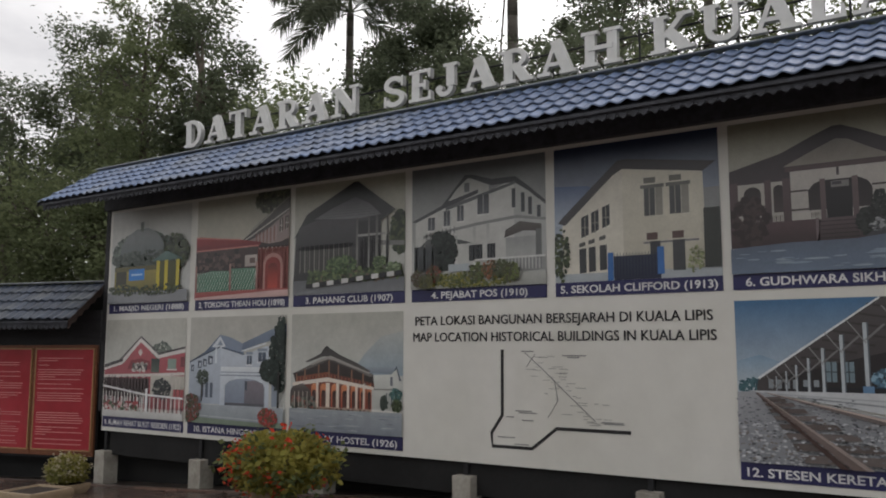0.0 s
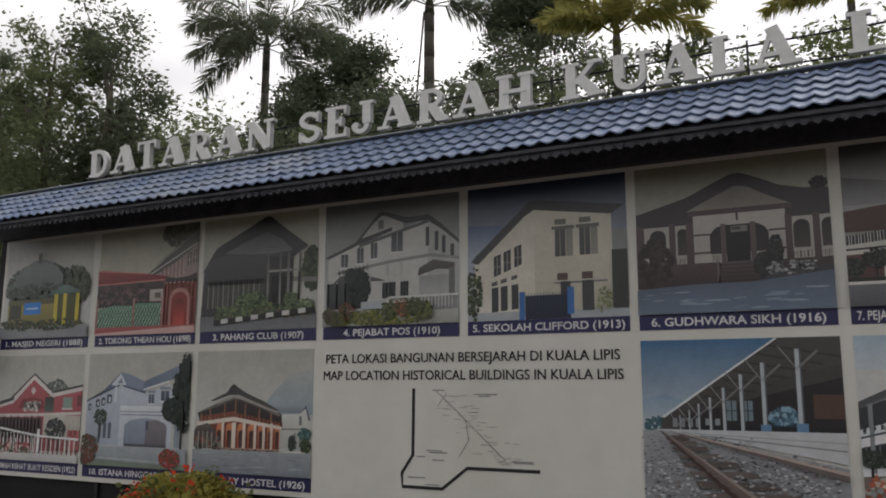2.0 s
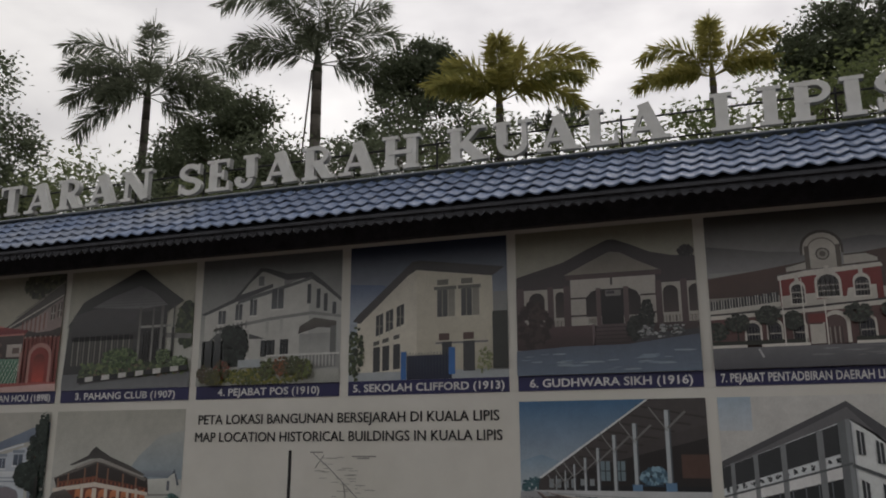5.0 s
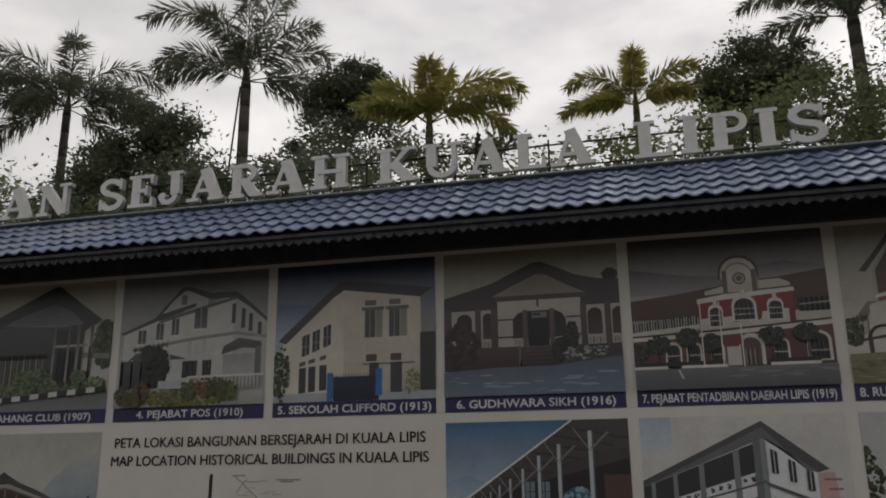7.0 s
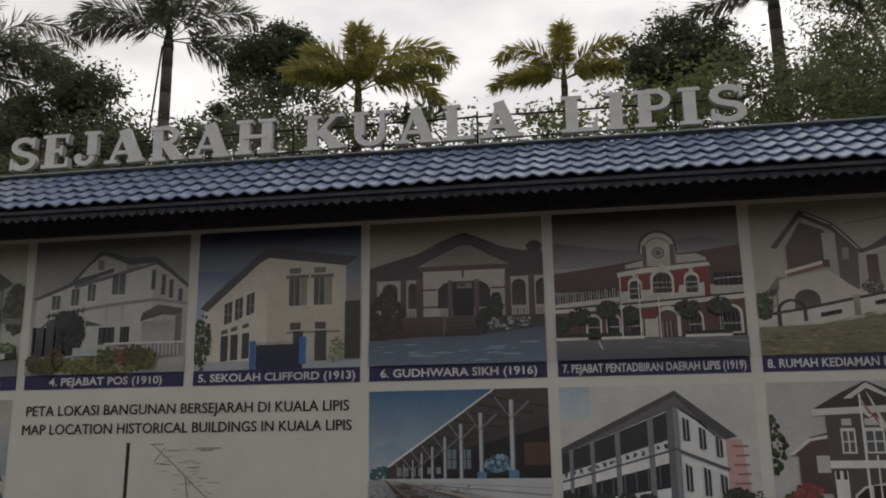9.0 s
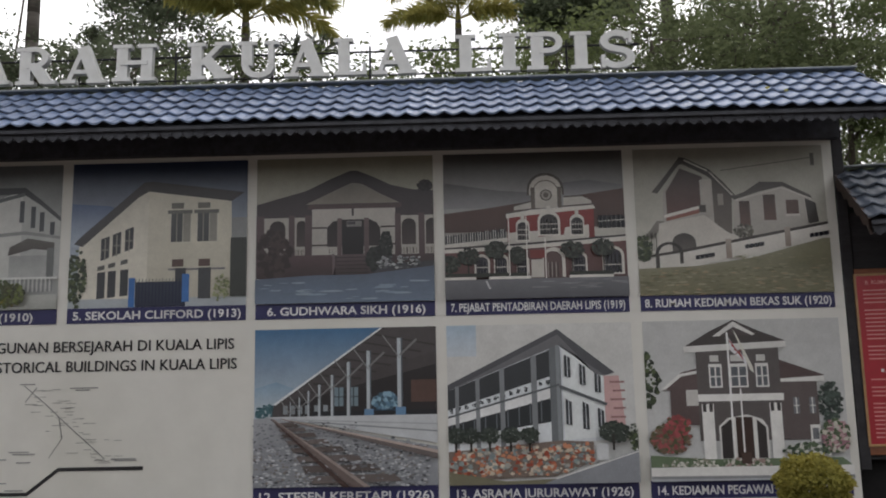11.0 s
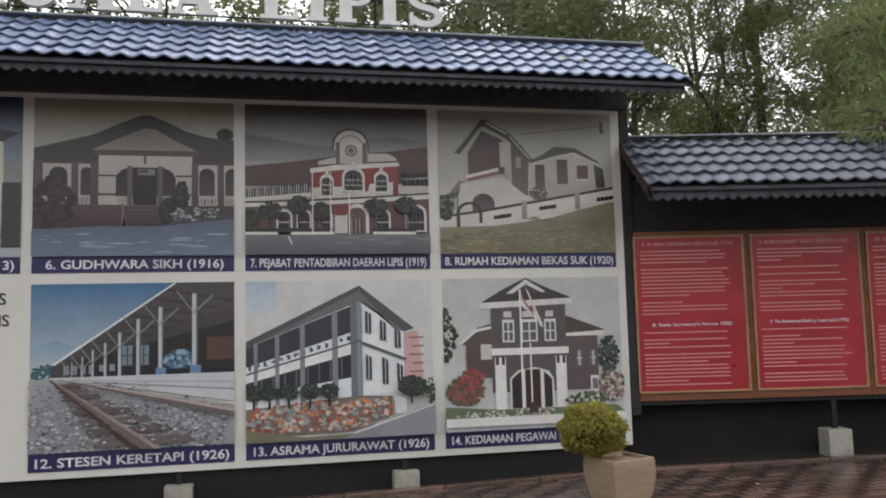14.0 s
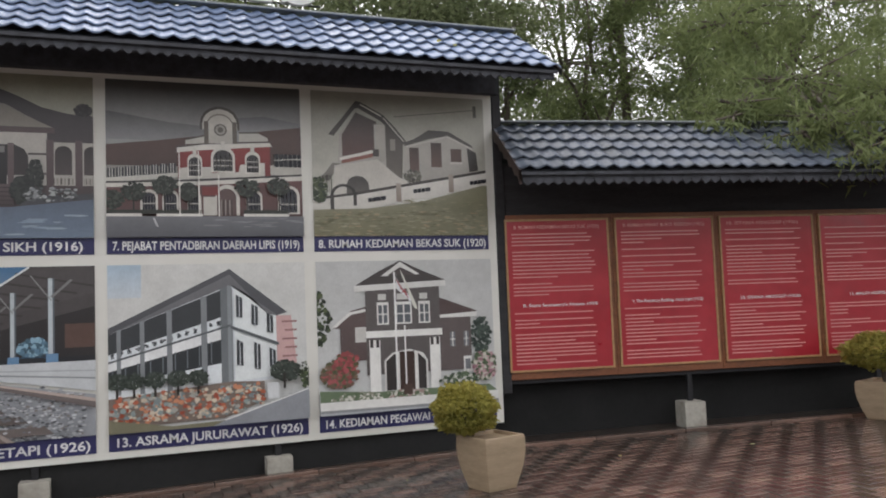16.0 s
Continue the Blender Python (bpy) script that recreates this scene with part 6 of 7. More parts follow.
# plants
def leaf_cloud(points, normals_up, size, ratio, rng, droop=0.0):
    """Vertices and faces of many single leaves (pointed four-sided blades) at the points, turned at random."""
    n = len(points)
    d = rng.normal(size=(n, 3))
    d[:, 2] = d[:, 2] * 0.5 - droop
    d /= np.linalg.norm(d, axis=1)[:, None]
    o = rng.normal(size=(n, 3))
    o[:, 2] += normals_up
    s = np.cross(d, o)
    s /= np.linalg.norm(s, axis=1)[:, None] + 1e-9
    ln = size * (0.6 + 0.8 * rng.random(n))[:, None]
    w = ln * ratio
    v = np.stack([points, points + d * ln * 0.45 + s * w / 2, points + d * ln, points + d * ln * 0.45 - s * w / 2], 1).reshape(-1, 3)
    f = np.arange(4 * n).reshape(-1, 4)
    return v, f


def cloud_part(name, blocks, material, parent, label=""):
    vs, fs, k = [], [], 0
    for v, f in blocks:
        vs.append(v)
        fs.append(f + k)
        k += len(v)
    me = bpy.data.meshes.new(name)
    me.from_pydata(np.concatenate(vs).tolist(), [], np.concatenate(fs).tolist())
    me.materials.append(material)
    ob = new(name, me)
    ob.parent = parent
    return tagged(ob, label) if label else ob


def leafy_tree(x, y, base, blobs, material, label, leaf=0.16, ratio=0.45, density=900, trunk=0.14, seed=1, lacy=0.5, droop=0.2, name="tree"):
    """A trunk with limbs that reach into each blob (x, y, z, rx, rz) of the crown; leaves grow in clumps with gaps between."""
    rng = np.random.default_rng(seed)
    tree = empty(name, pose(x, y, base))
    tagged(tree, label, "tree")
    top = max(b[2] for b in blobs) - base
    b = bmesh.new()
    prev, r = Vector((0, 0, -0.3)), trunk
    for k in range(1, 6):
        p = Vector((0.12 * math.sin(seed + k), 0.1 * math.cos(seed * 2 + k), top * 0.8 * k / 5))
        rod(b, prev, p, r, r * 0.82, 9)
        prev, r = p, r * 0.82
    part("trunk", b, M_BARK, tree, "", True)
    b = bmesh.new()
    blocks = []
    for bx, by, bz, rx, rz in blobs:
        c = Vector((bx - x, by - y, bz - base))
        start = Vector((0.1 * math.sin(seed), 0, 0.78 * top if droop >= 1 else max(0.25 * top, min(0.75 * top, c.z - rz * 1.4))))
        mid = start.lerp(c, 0.55) + Vector((0, 0, 0.25))
        rod(b, start, mid, trunk * 0.42, trunk * 0.26, 6)
        rod(b, mid, c, trunk * 0.26, trunk * 0.12, 6)
        clumps = max(6, int(16 * rx * (1.4 - lacy)))
        for _ in range(clumps):
            d = rng.normal(size=3)
            d /= np.linalg.norm(d)
            q = np.array(c) + d * np.array((rx, rx, rz)) * (0.45 + 0.6 * rng.random())
            rod(b, c.lerp(Vector(q), 0.15), Vector(q), 0.018, 0.006, 4)
            m = int(density * rx * rz / clumps * (0.6 + 0.8 * rng.random())) + 10
            spread = 0.22 * (rx + rz) * (0.75 if lacy > 0.4 else 0.95) * (0.7 + 0.6 * rng.random())
            pts = q + rng.normal(size=(m, 3)) * np.array((spread, spread, spread * 0.7)) * 0.62
            blocks.append(leaf_cloud(pts, 0.6, leaf, ratio, rng, droop))
    part("branching", b, M_BARK, tree, "", True)
    cloud_part("crown", blocks, material, tree)
    return tree


def palm(x, y, base, z, fronds, material, label, seed, trunk=0.13, leaflet=0.42, spear=1.6):
    """A foxtail palm: ringed trunk, crownshaft and plumed fronds with leaflets all round the rib. fronds: (turn from the viewer's right, lift, length, curl), degrees and metres."""
    rng = np.random.default_rng(seed)
    tree = empty("palm_tree", pose(x, y, base))
    tagged(tree, label, "palm tree", "palms behind the board")
    h = z - base
    face, dense = math.atan2(-x, y), 23 if leaflet > 0.2 else 2
    b = bmesh.new()
    n = 14
    for k in range(n):
        r0, r1 = trunk * (1.15 - 0.4 * k / n), trunk * (1.15 - 0.4 * (k + 1) / n)
        rod(b, (0, 0, h * k / n), (0, 0, h * (k + 1) / n), r0 * 1.04, r1, 10)
    part("trunk", b, M_PALM_BARK, tree, "", True)
    top = np.array((0, 0, h - 0.1))
    b = bmesh.new()
    rod(b, Vector(top) - Vector((0, 0, 0.1)), Vector(top) + Vector((0, 0, 0.5)), trunk * 0.85, trunk * 0.4, 10)
    part("crownshaft", b, material, tree, "smooth green crownshaft", True)
    for turn, lift, length, curl in fronds:
        length *= 1.08
        a = face + radians(turn)
        out = np.array((math.cos(a), math.sin(a), 0))
        pos, ang, steps = top + np.array((0, 0, 0.15)), radians(lift), 16
        rib = [pos.copy()]
        for k in range(steps):
            pos = pos + (out * math.cos(ang) + np.array((0, 0, math.sin(ang)))) * length / steps
            ang -= radians(curl) / steps * (0.3 + 1.4 * k / steps)
            rib.append(pos.copy())
        verts, faces = [], []
        for k in range(3, steps):
            p, q = rib[k], rib[k + 1]
            ax = (q - p) / np.linalg.norm(q - p)
            side = np.cross(ax, (0, 0, 1))
            side /= np.linalg.norm(side) + 1e-9
            up = np.cross(side, ax)
            size = leaflet * math.sin(math.pi * (0.10 + 0.80 * k / steps)) ** 0.6
            for j in range(dense):
                th = 6.283 * rng.random()
                base_p = p + (q - p) * j / dense
                d = side * math.cos(th) * 1.1 + up * math.sin(th) * 0.8 + ax * 0.75 - np.array((0, 0, 0.35))
                d /= np.linalg.norm(d)
                w = np.cross(d, rng.normal(size=3))
                w *= 0.019 / (np.linalg.norm(w) + 1e-9)
                ln = size * (0.7 + 0.5 * rng.random())
                m0, e = base_p + d * ln * 0.5, base_p + d * ln - np.array((0, 0, 0.10 * ln))
                o = len(verts)
                verts += [base_p - w * 0.4, m0 - w, e, m0 + w]
                faces.append((o, o + 1, o + 2, o + 3))
        for k in range(steps):
            p, q = rib[k], rib[k + 1]
            side = np.cross(q - p, (0, 0, 1))
            side = side / (np.linalg.norm(side) + 1e-9) * 0.022 * (1.1 - k / steps)
            o = len(verts)
            low = np.array((0, 0, 0.03))
            verts += [p - side, p + side, q + side, q - side, p - low, q - low]
            faces += [(o, o + 1, o + 2, o + 3), (o, o + 4, o + 5, o + 3), (o + 1, o + 2, o + 5, o + 4)]
        me = bpy.data.meshes.new("frond")
        me.from_pydata([tuple(v) for v in verts], [], faces)
        me.materials.append(material)
        new("frond", me).parent = tree
    b = bmesh.new()
    rod(b, Vector(top) + Vector((0, 0, 0.4)), Vector(top) + Vector((0.05, 0, 0.5 + spear)), 0.02, 0.006, 5)
    part("spear_leaf", b, material, tree, "upright unopened spear leaf", True)
    return tree


BANK = 1.6
palm(-15.2, 18, BANK, 11.3, ((175, 65, 2.8, 115), (190, 38, 2.3, 95), (205, 5, 2.3, 80), (5, 70, 3.1, 140), (350, 42, 2.3, 105), (330, 8, 1.8, 70), (270, 70, 2.3, 110), (90, 70, 2.4, 100), (130, 45, 2.3, 100), (240, -5, 2.2, 60), (200, -25, 2.3, 50), (340, -25, 2.0, 50), (222, 28, 2.4, 110), (315, 30, 2.3, 110)),
     M_LEAF_PALM, "tall foxtail palm with drooping dark green fronds", 3, 0.14, 0.66, 2.4)
palm(-9.8, 18, BANK, 11.4, ((178, 74, 3.4, 135), (185, 40, 2.4, 120), (20, 80, 3.2, 35), (5, 48, 2.3, 65), (350, 12, 2.2, 55), (270, 72, 2.6, 110), (100, 68, 2.6, 100), (235, 60, 2.3, 110), (320, 55, 2.4, 95), (205, 10, 2.2, 75), (335, -10, 2.2, 60)),
     M_LEAF_PALM, "tall foxtail palm with a slim grey trunk", 5, 0.17, 0.66, 1.2)
palm(-3.56, 13.2, BANK, 7.45, ((40, 80, 1.2, 40), (0, 62, 2.0, 130), (20, 35, 1.7, 105), (180, 40, 1.3, 75), (165, 66, 1.3, 80), (270, 60, 1.3, 90), (90, 65, 1.4, 80), (215, 20, 1.2, 60), (330, 30, 1.6, 90)),
     M_LEAF_GOLD, "short palm with yellowing fronds", 7, 0.09, 0.38, 0.9)
palm(0.02, 18, BANK, 9.5, ((180, 62, 1.8, 125), (188, 15, 1.6, 60), (90, 85, 1.4, 20), (0, 55, 1.6, 75), (10, 25, 1.9, 70), (270, 60, 1.4, 90), (140, 50, 1.5, 90), (330, 15, 1.3, 60), (215, 5, 1.3, 50)),
     M_LEAF_GOLD, "palm with pale yellow-green fronds", 11, 0.10, 0.42, 1.3)
palm(4.75, 18, BANK, 11.0, ((180, 50, 2.5, 90), (190, 15, 2.1, 80), (0, 50, 2.4, 90), (350, 15, 2.1, 80), (170, 76, 2.2, 80), (10, 80, 2.0, 60), (270, 55, 2.2, 100), (90, 60, 2.2, 90), (230, 30, 2.0, 90), (310, 30, 2.0, 90)),
     M_LEAF_PALM, "tall foxtail palm with a dark straight trunk", 13, 0.17, 0.5, 1.0)
for x_, s_ in ((-2.72, 17), (-2.30, 19)):
    palm(x_, 13.2, BANK, 6.75, [(az, 60 - 5 * (az % 3), 0.5, 80) for az in range(0, 360, 40)], M_LEAF_PALM, "small young palm with stiff fronds", s_, 0.05, 0.14, 0.2)

# a thin leaning prop beside the tall palm
b = bmesh.new()
rod(b, (-10.6, 17.6, BANK), (-9.85, 17.8, 11.2), 0.03, 0.025, 6)
tagged(obj_from("prop_pole", b, M_BARK), "thin leaning wooden pole beside a palm", "pole")

# tall dark trees between the palms
leafy_tree(-12.2, 17.7, BANK, ((-12.5, 18, 10.2, 0.95, 0.85), (-11.5, 17.8, 9.95, 0.85, 0.85), (-13.5, 18, 9.4, 0.95, 0.8), (-10.9, 17.8, 8.7, 0.8, 0.9), (-12.2, 17.5, 8.3, 1.6, 1.0), (-13.9, 17.8, 8.4, 0.9, 0.8)), M_LEAF_DARK, "dense dark green tree among the palms", 0.11, 0.5, 6500, 0.2, 21, 0.1)
leafy_tree(-7.0, 18, BANK, ((-6.95, 18, 11.15, 0.80, 0.62), (-7.5, 18, 10.7, 0.55, 0.55), (-6.25, 18, 10.85, 0.55, 0.55), (-6.95, 18, 10.3, 0.7, 0.5)), M_LEAF_DARK, "dark round-topped tree with an airy stem", 0.10, 0.5, 7500, 0.10, 22, 0.1)
leafy_tree(-7.6, 17.4, BANK, ((-7.6, 17.6, 9.3, 0.8, 0.8), (-6.3, 17.6, 9.2, 0.85, 0.8), (-8.4, 17.6, 8.8, 0.7, 0.8), (-7.0, 17.5, 8.5, 1.3, 0.7), (-5.4, 17.4, 8.9, 0.8, 0.7)), M_LEAF_DARK, "loose dark tree with open twiggy foliage", 0.10, 0.5, 2600, 0.08, 24, 0.5)
leafy_tree(2.7, 17.8, BANK, ((2.65, 18, 10.15, 0.95, 0.80), (2.0, 18, 9.75, 0.65, 0.75), (3.3, 17.8, 9.85, 0.7, 0.65), (2.7, 17.9, 9.4, 0.9, 0.6)), M_LEAF_DARK, "dark tree with a dense rounded crown", 0.10, 0.5, 6800, 0.15, 23, 0.1)
leafy_tree(3.2, 17.4, BANK, ((2.2, 17.6, 8.7, 0.7, 0.6), (3.2, 17.5, 8.7, 0.8, 0.6), (4.2, 17.5, 9.0, 0.8, 0.7), (5.3, 17.5, 9.1, 0.8, 0.8)), M_LEAF_MID, "airy tree under a taller dark crown", 0.10, 0.5, 1900, 0.07, 25, 0.6)
# lower growth that fills the line above the roof
for k, (x, y, z, r, m) in enumerate(((-13.6, 13, 5.6, 1.3, M_LEAF_MID), (-11.4, 13.5, 5.9, 1.2, M_LEAF_DARK), (-9.2, 13, 5.5, 1.1, M_LEAF_MID), (-7.2, 13, 6.1, 1.2, M_LEAF_DARK), (-5.4, 13.2, 6.3, 1.1, M_LEAF_DARK),
                                     (-3.6, 12.8, 5.3, 1.0, M_LEAF_MID), (-1.9, 13, 5.3, 0.9, M_LEAF_LIGHT), (-0.2, 13, 5.2, 1.0, M_LEAF_LIGHT), (1.6, 13, 5.7, 1.1, M_LEAF_LIGHT), (3.2, 13.2, 6.0, 1.2, M_LEAF_MID), (5.0, 13, 6.0, 1.2, M_LEAF_MID))):
    z += 0.4 if x < -4 else 0.80 if x < 1 else 0.95
    leafy_tree(x, y, 1.0, ((x, y, z, r, 0.75), (x + 0.7, y + 0.3, z - 0.9, r, 0.9), (x - 0.6, y - 0.2, z - 1.2, r, 0.9)), m, "leafy shrub growing behind the tiled roof", 0.10, 0.42, 2900, 0.07, 40 + k, 0.35, name="shrub")
# woodland at the left end
LEFT = ((-17.2, 12.5, ((-17.0, 12.5, 9.6, 1.1, 0.9), (-16.3, 12.4, 8.4, 1.0, 0.8), (-18.0, 12.5, 8.3, 1.1, 0.9), (-16.2, 12.2, 6.9, 1.2, 1.0), (-18.3, 12.4, 6.6, 1.3, 1.1), (-17.0, 12, 5.2, 1.6, 1.2))),
        (-20.4, 13.5, ((-20.4, 13.5, 9.6, 1.3, 1.0), (-19.2, 13.2, 8.4, 1.2, 1.0), (-21.6, 13.5, 8.2, 1.4, 1.2), (-20.2, 13, 6.2, 1.7, 1.3))),
        (-18.6, 10.2, ((-18.6, 10.2, 4.9, 1.5, 1.2), (-17.2, 10.2, 4.2, 1.3, 1.1), (-20.0, 10.4, 4.4, 1.5, 1.2), (-18.4, 10, 3.0, 1.6, 1.1))),
        (-15.0, 12.5, ((-14.6, 13, 8.2, 0.8, 0.7), (-15.7, 13, 9.2, 0.9, 0.8), (-16.5, 13.1, 10.2, 1.0, 0.8), (-15.3, 12.8, 7.5, 0.9, 0.8), (-14.3, 12.6, 6.9, 0.9, 0.8), (-15.6, 12.6, 6.8, 1.0, 0.8), (-15.0, 12.5, 6.0, 1.1, 1.0), (-14.2, 12.3, 5.0, 1.1, 0.9), (-15.8, 12.2, 4.8, 1.2, 1.0))),
        (-22.5, 12.2, ((-22.5, 12.2, 8.0, 1.5, 1.3), (-21.6, 11.8, 6.0, 1.5, 1.2), (-23.4, 12.0, 6.2, 1.5, 1.2), (-22.6, 11.6, 4.2, 1.7, 1.2))),
        (-16.2, 11.0, ((-16.2, 11.0, 4.0, 1.3, 1.0), (-15.2, 11.0, 3.4, 1.2, 0.9), (-17.0, 10.8, 2.9, 1.3, 0.9), (-14.4, 11.0, 4.2, 1.0, 0.8))))
for k, (x, y, blobs) in enumerate(LEFT):
    leafy_tree(x, y, 0.2, blobs, (M_LEAF_MID, M_LEAF_DARK, M_LEAF_MID, M_LEAF_DARK, M_LEAF_DARK, M_LEAF_MID)[k], "tall broadleaf tree with loose open foliage", 0.115, 0.5, 2000, 0.15, 60 + k, 0.75 if k in (0, 1, 4) else 0.35)
# airy trees at the right end
RIGHT = ((6.6, 16, ((6.6, 16, 10.5, 1.3, 1.3), (5.9, 15.6, 8.4, 1.2, 1.2), (7.4, 15.8, 8.0, 1.3, 1.3), (6.5, 15.4, 6.4, 1.3, 1.1))),
         (9.4, 16.5, ((9.4, 16.5, 10.6, 1.5, 1.4), (8.6, 16.2, 8.6, 1.3, 1.3), (10.4, 16.2, 8.4, 1.4, 1.3), (9.4, 16, 6.4, 1.4, 1.2))),
         (12.4, 15.8, ((12.4, 15.8, 10.0, 1.6, 1.5), (11.4, 15.5, 7.8, 1.4, 1.3), (13.4, 15.5, 7.6, 1.5, 1.4), (12.2, 15.2, 5.8, 1.5, 1.2))),
         (8.0, 13.2, ((8.0, 13.2, 7.4, 1.3, 1.2), (7.2, 13, 5.8, 1.2, 1.0), (9.0, 13, 5.9, 1.3, 1.1), (8.0, 12.8, 4.6, 1.3, 0.9))),
         (11.2, 12.6, ((11.2, 12.6, 7.6, 1.5, 1.4), (10.2, 12.4, 6.0, 1.4, 1.2), (12.2, 12.4, 6.0, 1.4, 1.2), (11.0, 12.2, 4.5, 1.5, 1.0))),
         (6.4, 13.6, ((6.4, 13.6, 8.6, 0.8, 0.9), (6.0, 13.5, 7.0, 0.6, 0.6), (6.9, 13.5, 5.6, 0.5, 0.5))),
         (8.75, 13.3, ((8.75, 13.3, 8.8, 0.8, 0.9), (9.2, 13.2, 7.4, 0.6, 0.6), (8.3, 13.2, 6.6, 0.5, 0.5))),
         (9.15, 13.8, ((9.15, 13.8, 9.2, 0.8, 0.9), (9.6, 13.8, 7.6, 0.6, 0.6))),
         (14.6, 12.6, ((14.6, 12.6, 7.6, 1.5, 1.4), (13.6, 12.4, 6.0, 1.4, 1.2), (15.8, 12.4, 6.2, 1.5, 1.3), (14.6, 12.2, 4.6, 1.5, 1.1))),
         (5.8, 15.0, ((5.5, 15, 9.0, 1.0, 1.0), (6.3, 15, 7.7, 1.0, 1.0), (5.1, 15, 10.2, 0.8, 0.8), (6.5, 15, 9.7, 0.9, 0.9), (5.2, 14.9, 7.4, 0.8, 0.7))),
         (5.2, 14.6, ((5.2, 14.6, 7.6, 1.0, 1.1), (4.6, 14.4, 6.3, 1.0, 0.9), (5.9, 14.4, 5.9, 1.0, 0.9))))
for k, (x, y, blobs) in enumerate(RIGHT):
    leafy_tree(x, y, 0.6, blobs, M_LEAF_LIGHT if y < 14 else M_LEAF_MID, "tall slender tree with light feathery foliage", 0.105, 0.28, 3200 if x > 10.5 else 2500, 0.11, 80 + k, 0.7, 0.6)
# denser woodland further back
for k, (x, y, z) in enumerate(((9.0, 24, 7.4), (12.8, 23, 7.0), (18.5, 22, 8.5), (-21, 20, 9.0), (-26, 18, 9.0), (-17.5, 21, 8.0))):
    leafy_tree(x, y, 1.0, ((x, y, z, 2.2, 2.0), (x + 1.6, y, z - 2.4, 2.1, 1.9), (x - 1.6, y, z - 2.2, 2.1, 1.9), (x, y, z - 4.2, 2.2, 1.6)), M_LEAF_MID if k % 2 else M_LEAF_DARK, "tall woodland tree standing behind the display boards", 0.22, 0.45, 700, 0.2, 150 + k, 0.4)
# feathery boughs that hang over the right wing
leafy_tree(9.3, 9.9, 0.2, ((8.9, 9.2, 4.7, 1.1, 0.8), (7.9, 8.9, 4.35, 1.0, 0.65), (7.2, 8.7, 3.75, 0.75, 0.40), (8.3, 8.2, 3.55, 0.9, 0.45), (9.3, 8.0, 3.6, 1.0, 0.5), (10.3, 8.4, 4.0, 1.2, 0.8), (9.8, 9.4, 5.8, 1.3, 0.9), (8.4, 9.9, 5.6, 1.1, 0.7), (6.6, 7.75, 3.75, 0.5, 0.22), (7.3, 7.25, 3.5, 0.6, 0.26), (7.9, 6.95, 3.25, 0.65, 0.28), (8.7, 6.7, 3.15, 0.75, 0.32), (7.6, 7.8, 4.1, 0.85, 0.42), (8.6, 7.4, 3.95, 0.9, 0.45), (9.5, 6.7, 3.4, 0.85, 0.42), (6.9, 7.05, 3.27, 0.42, 0.16), (7.35, 6.75, 3.02, 0.45, 0.18), (6.45, 7.6, 3.55, 0.36, 0.14), (7.8, 6.6, 2.92, 0.5, 0.2), (7.5, 7.1, 3.4, 0.5, 0.2), (8.3, 6.4, 2.92, 0.55, 0.24)),
           M_LEAF_LIGHT, "feathery green tree drooping over the wing roof", 0.15, 0.16, 2600, 0.14, 95, 0.35, 1.0)

# unseen trees added behind the viewer to screen the low sky from the boards
for k in range(11):
    x, y = -65 + 13 * k, -42 - 4 * (k % 2)
    leafy_tree(x, y, ground_z(x), ((x, y, 6.0, 4.6, 2.2), (x + 4, y, 4.2, 4.4, 2.2), (x - 4, y, 4.0, 4.4, 2.2), (x, y, 2.0, 5.0, 1.8)), M_LEAF_DARK, "broad unseen tree added to block low sky", 0.8, 0.6, 90, 0.3, 120 + k, 0.2)


def topiary(x, y, z, r, material, n, leaf, seed, stem_to, label, category="shrub", squash=0.85, extra=None):
    """A clipped ball of small leaves on a short stem."""
    rng = np.random.default_rng(seed)
    bush = empty("clipped_shrub", pose(x, y, z))
    tagged(bush, label, category, "potted shrubs")
    b = bmesh.new()
    rod(b, (stem_to[0] - x, stem_to[1] - y, stem_to[2] - z), (0, 0, 0), 0.028, 0.02, 8)
    for k in range(9):
        d = Vector(rng.normal(size=3)).normalized() * r * 0.8
        rod(b, (0, 0, -0.05), d, 0.012, 0.004, 5)
    part("stem", b, M_BARK, bush, "", True)
    d = rng.normal(size=(n, 3))
    d /= np.linalg.norm(d, axis=1)[:, None]
    lump = 1 + 0.10 * np.sin(d[:, 0] * 7 + seed) * np.cos(d[:, 1] * 6) + 0.07 * np.sin(d[:, 2] * 9)
    pts = d * (r * (0.62 + 0.40 * rng.random(n) ** 0.5) * lump)[:, None] * np.array((1, 1, squash))
    cloud_part("foliage", [leaf_cloud(pts, 0.5, leaf, 0.55, rng)], material, bush)
    for mat_, count, size in extra or ():
        d = rng.normal(size=(count, 3))
        d[:, 1] -= 0.5
        d[:, 0] -= 0.9 if mat_ is M_FLOWER_RED else 0
        d /= np.linalg.norm(d, axis=1)[:, None]
        heads = d * r * np.array((1.02, 1.02, squash * 1.02))
        pts = np.repeat(heads, 14, axis=0) + rng.normal(size=(count * 14, 3)) * size
        cloud_part("blossom", [leaf_cloud(pts, 0.4, size * 1.1, 0.7, rng)], mat_, bush)
    return bush


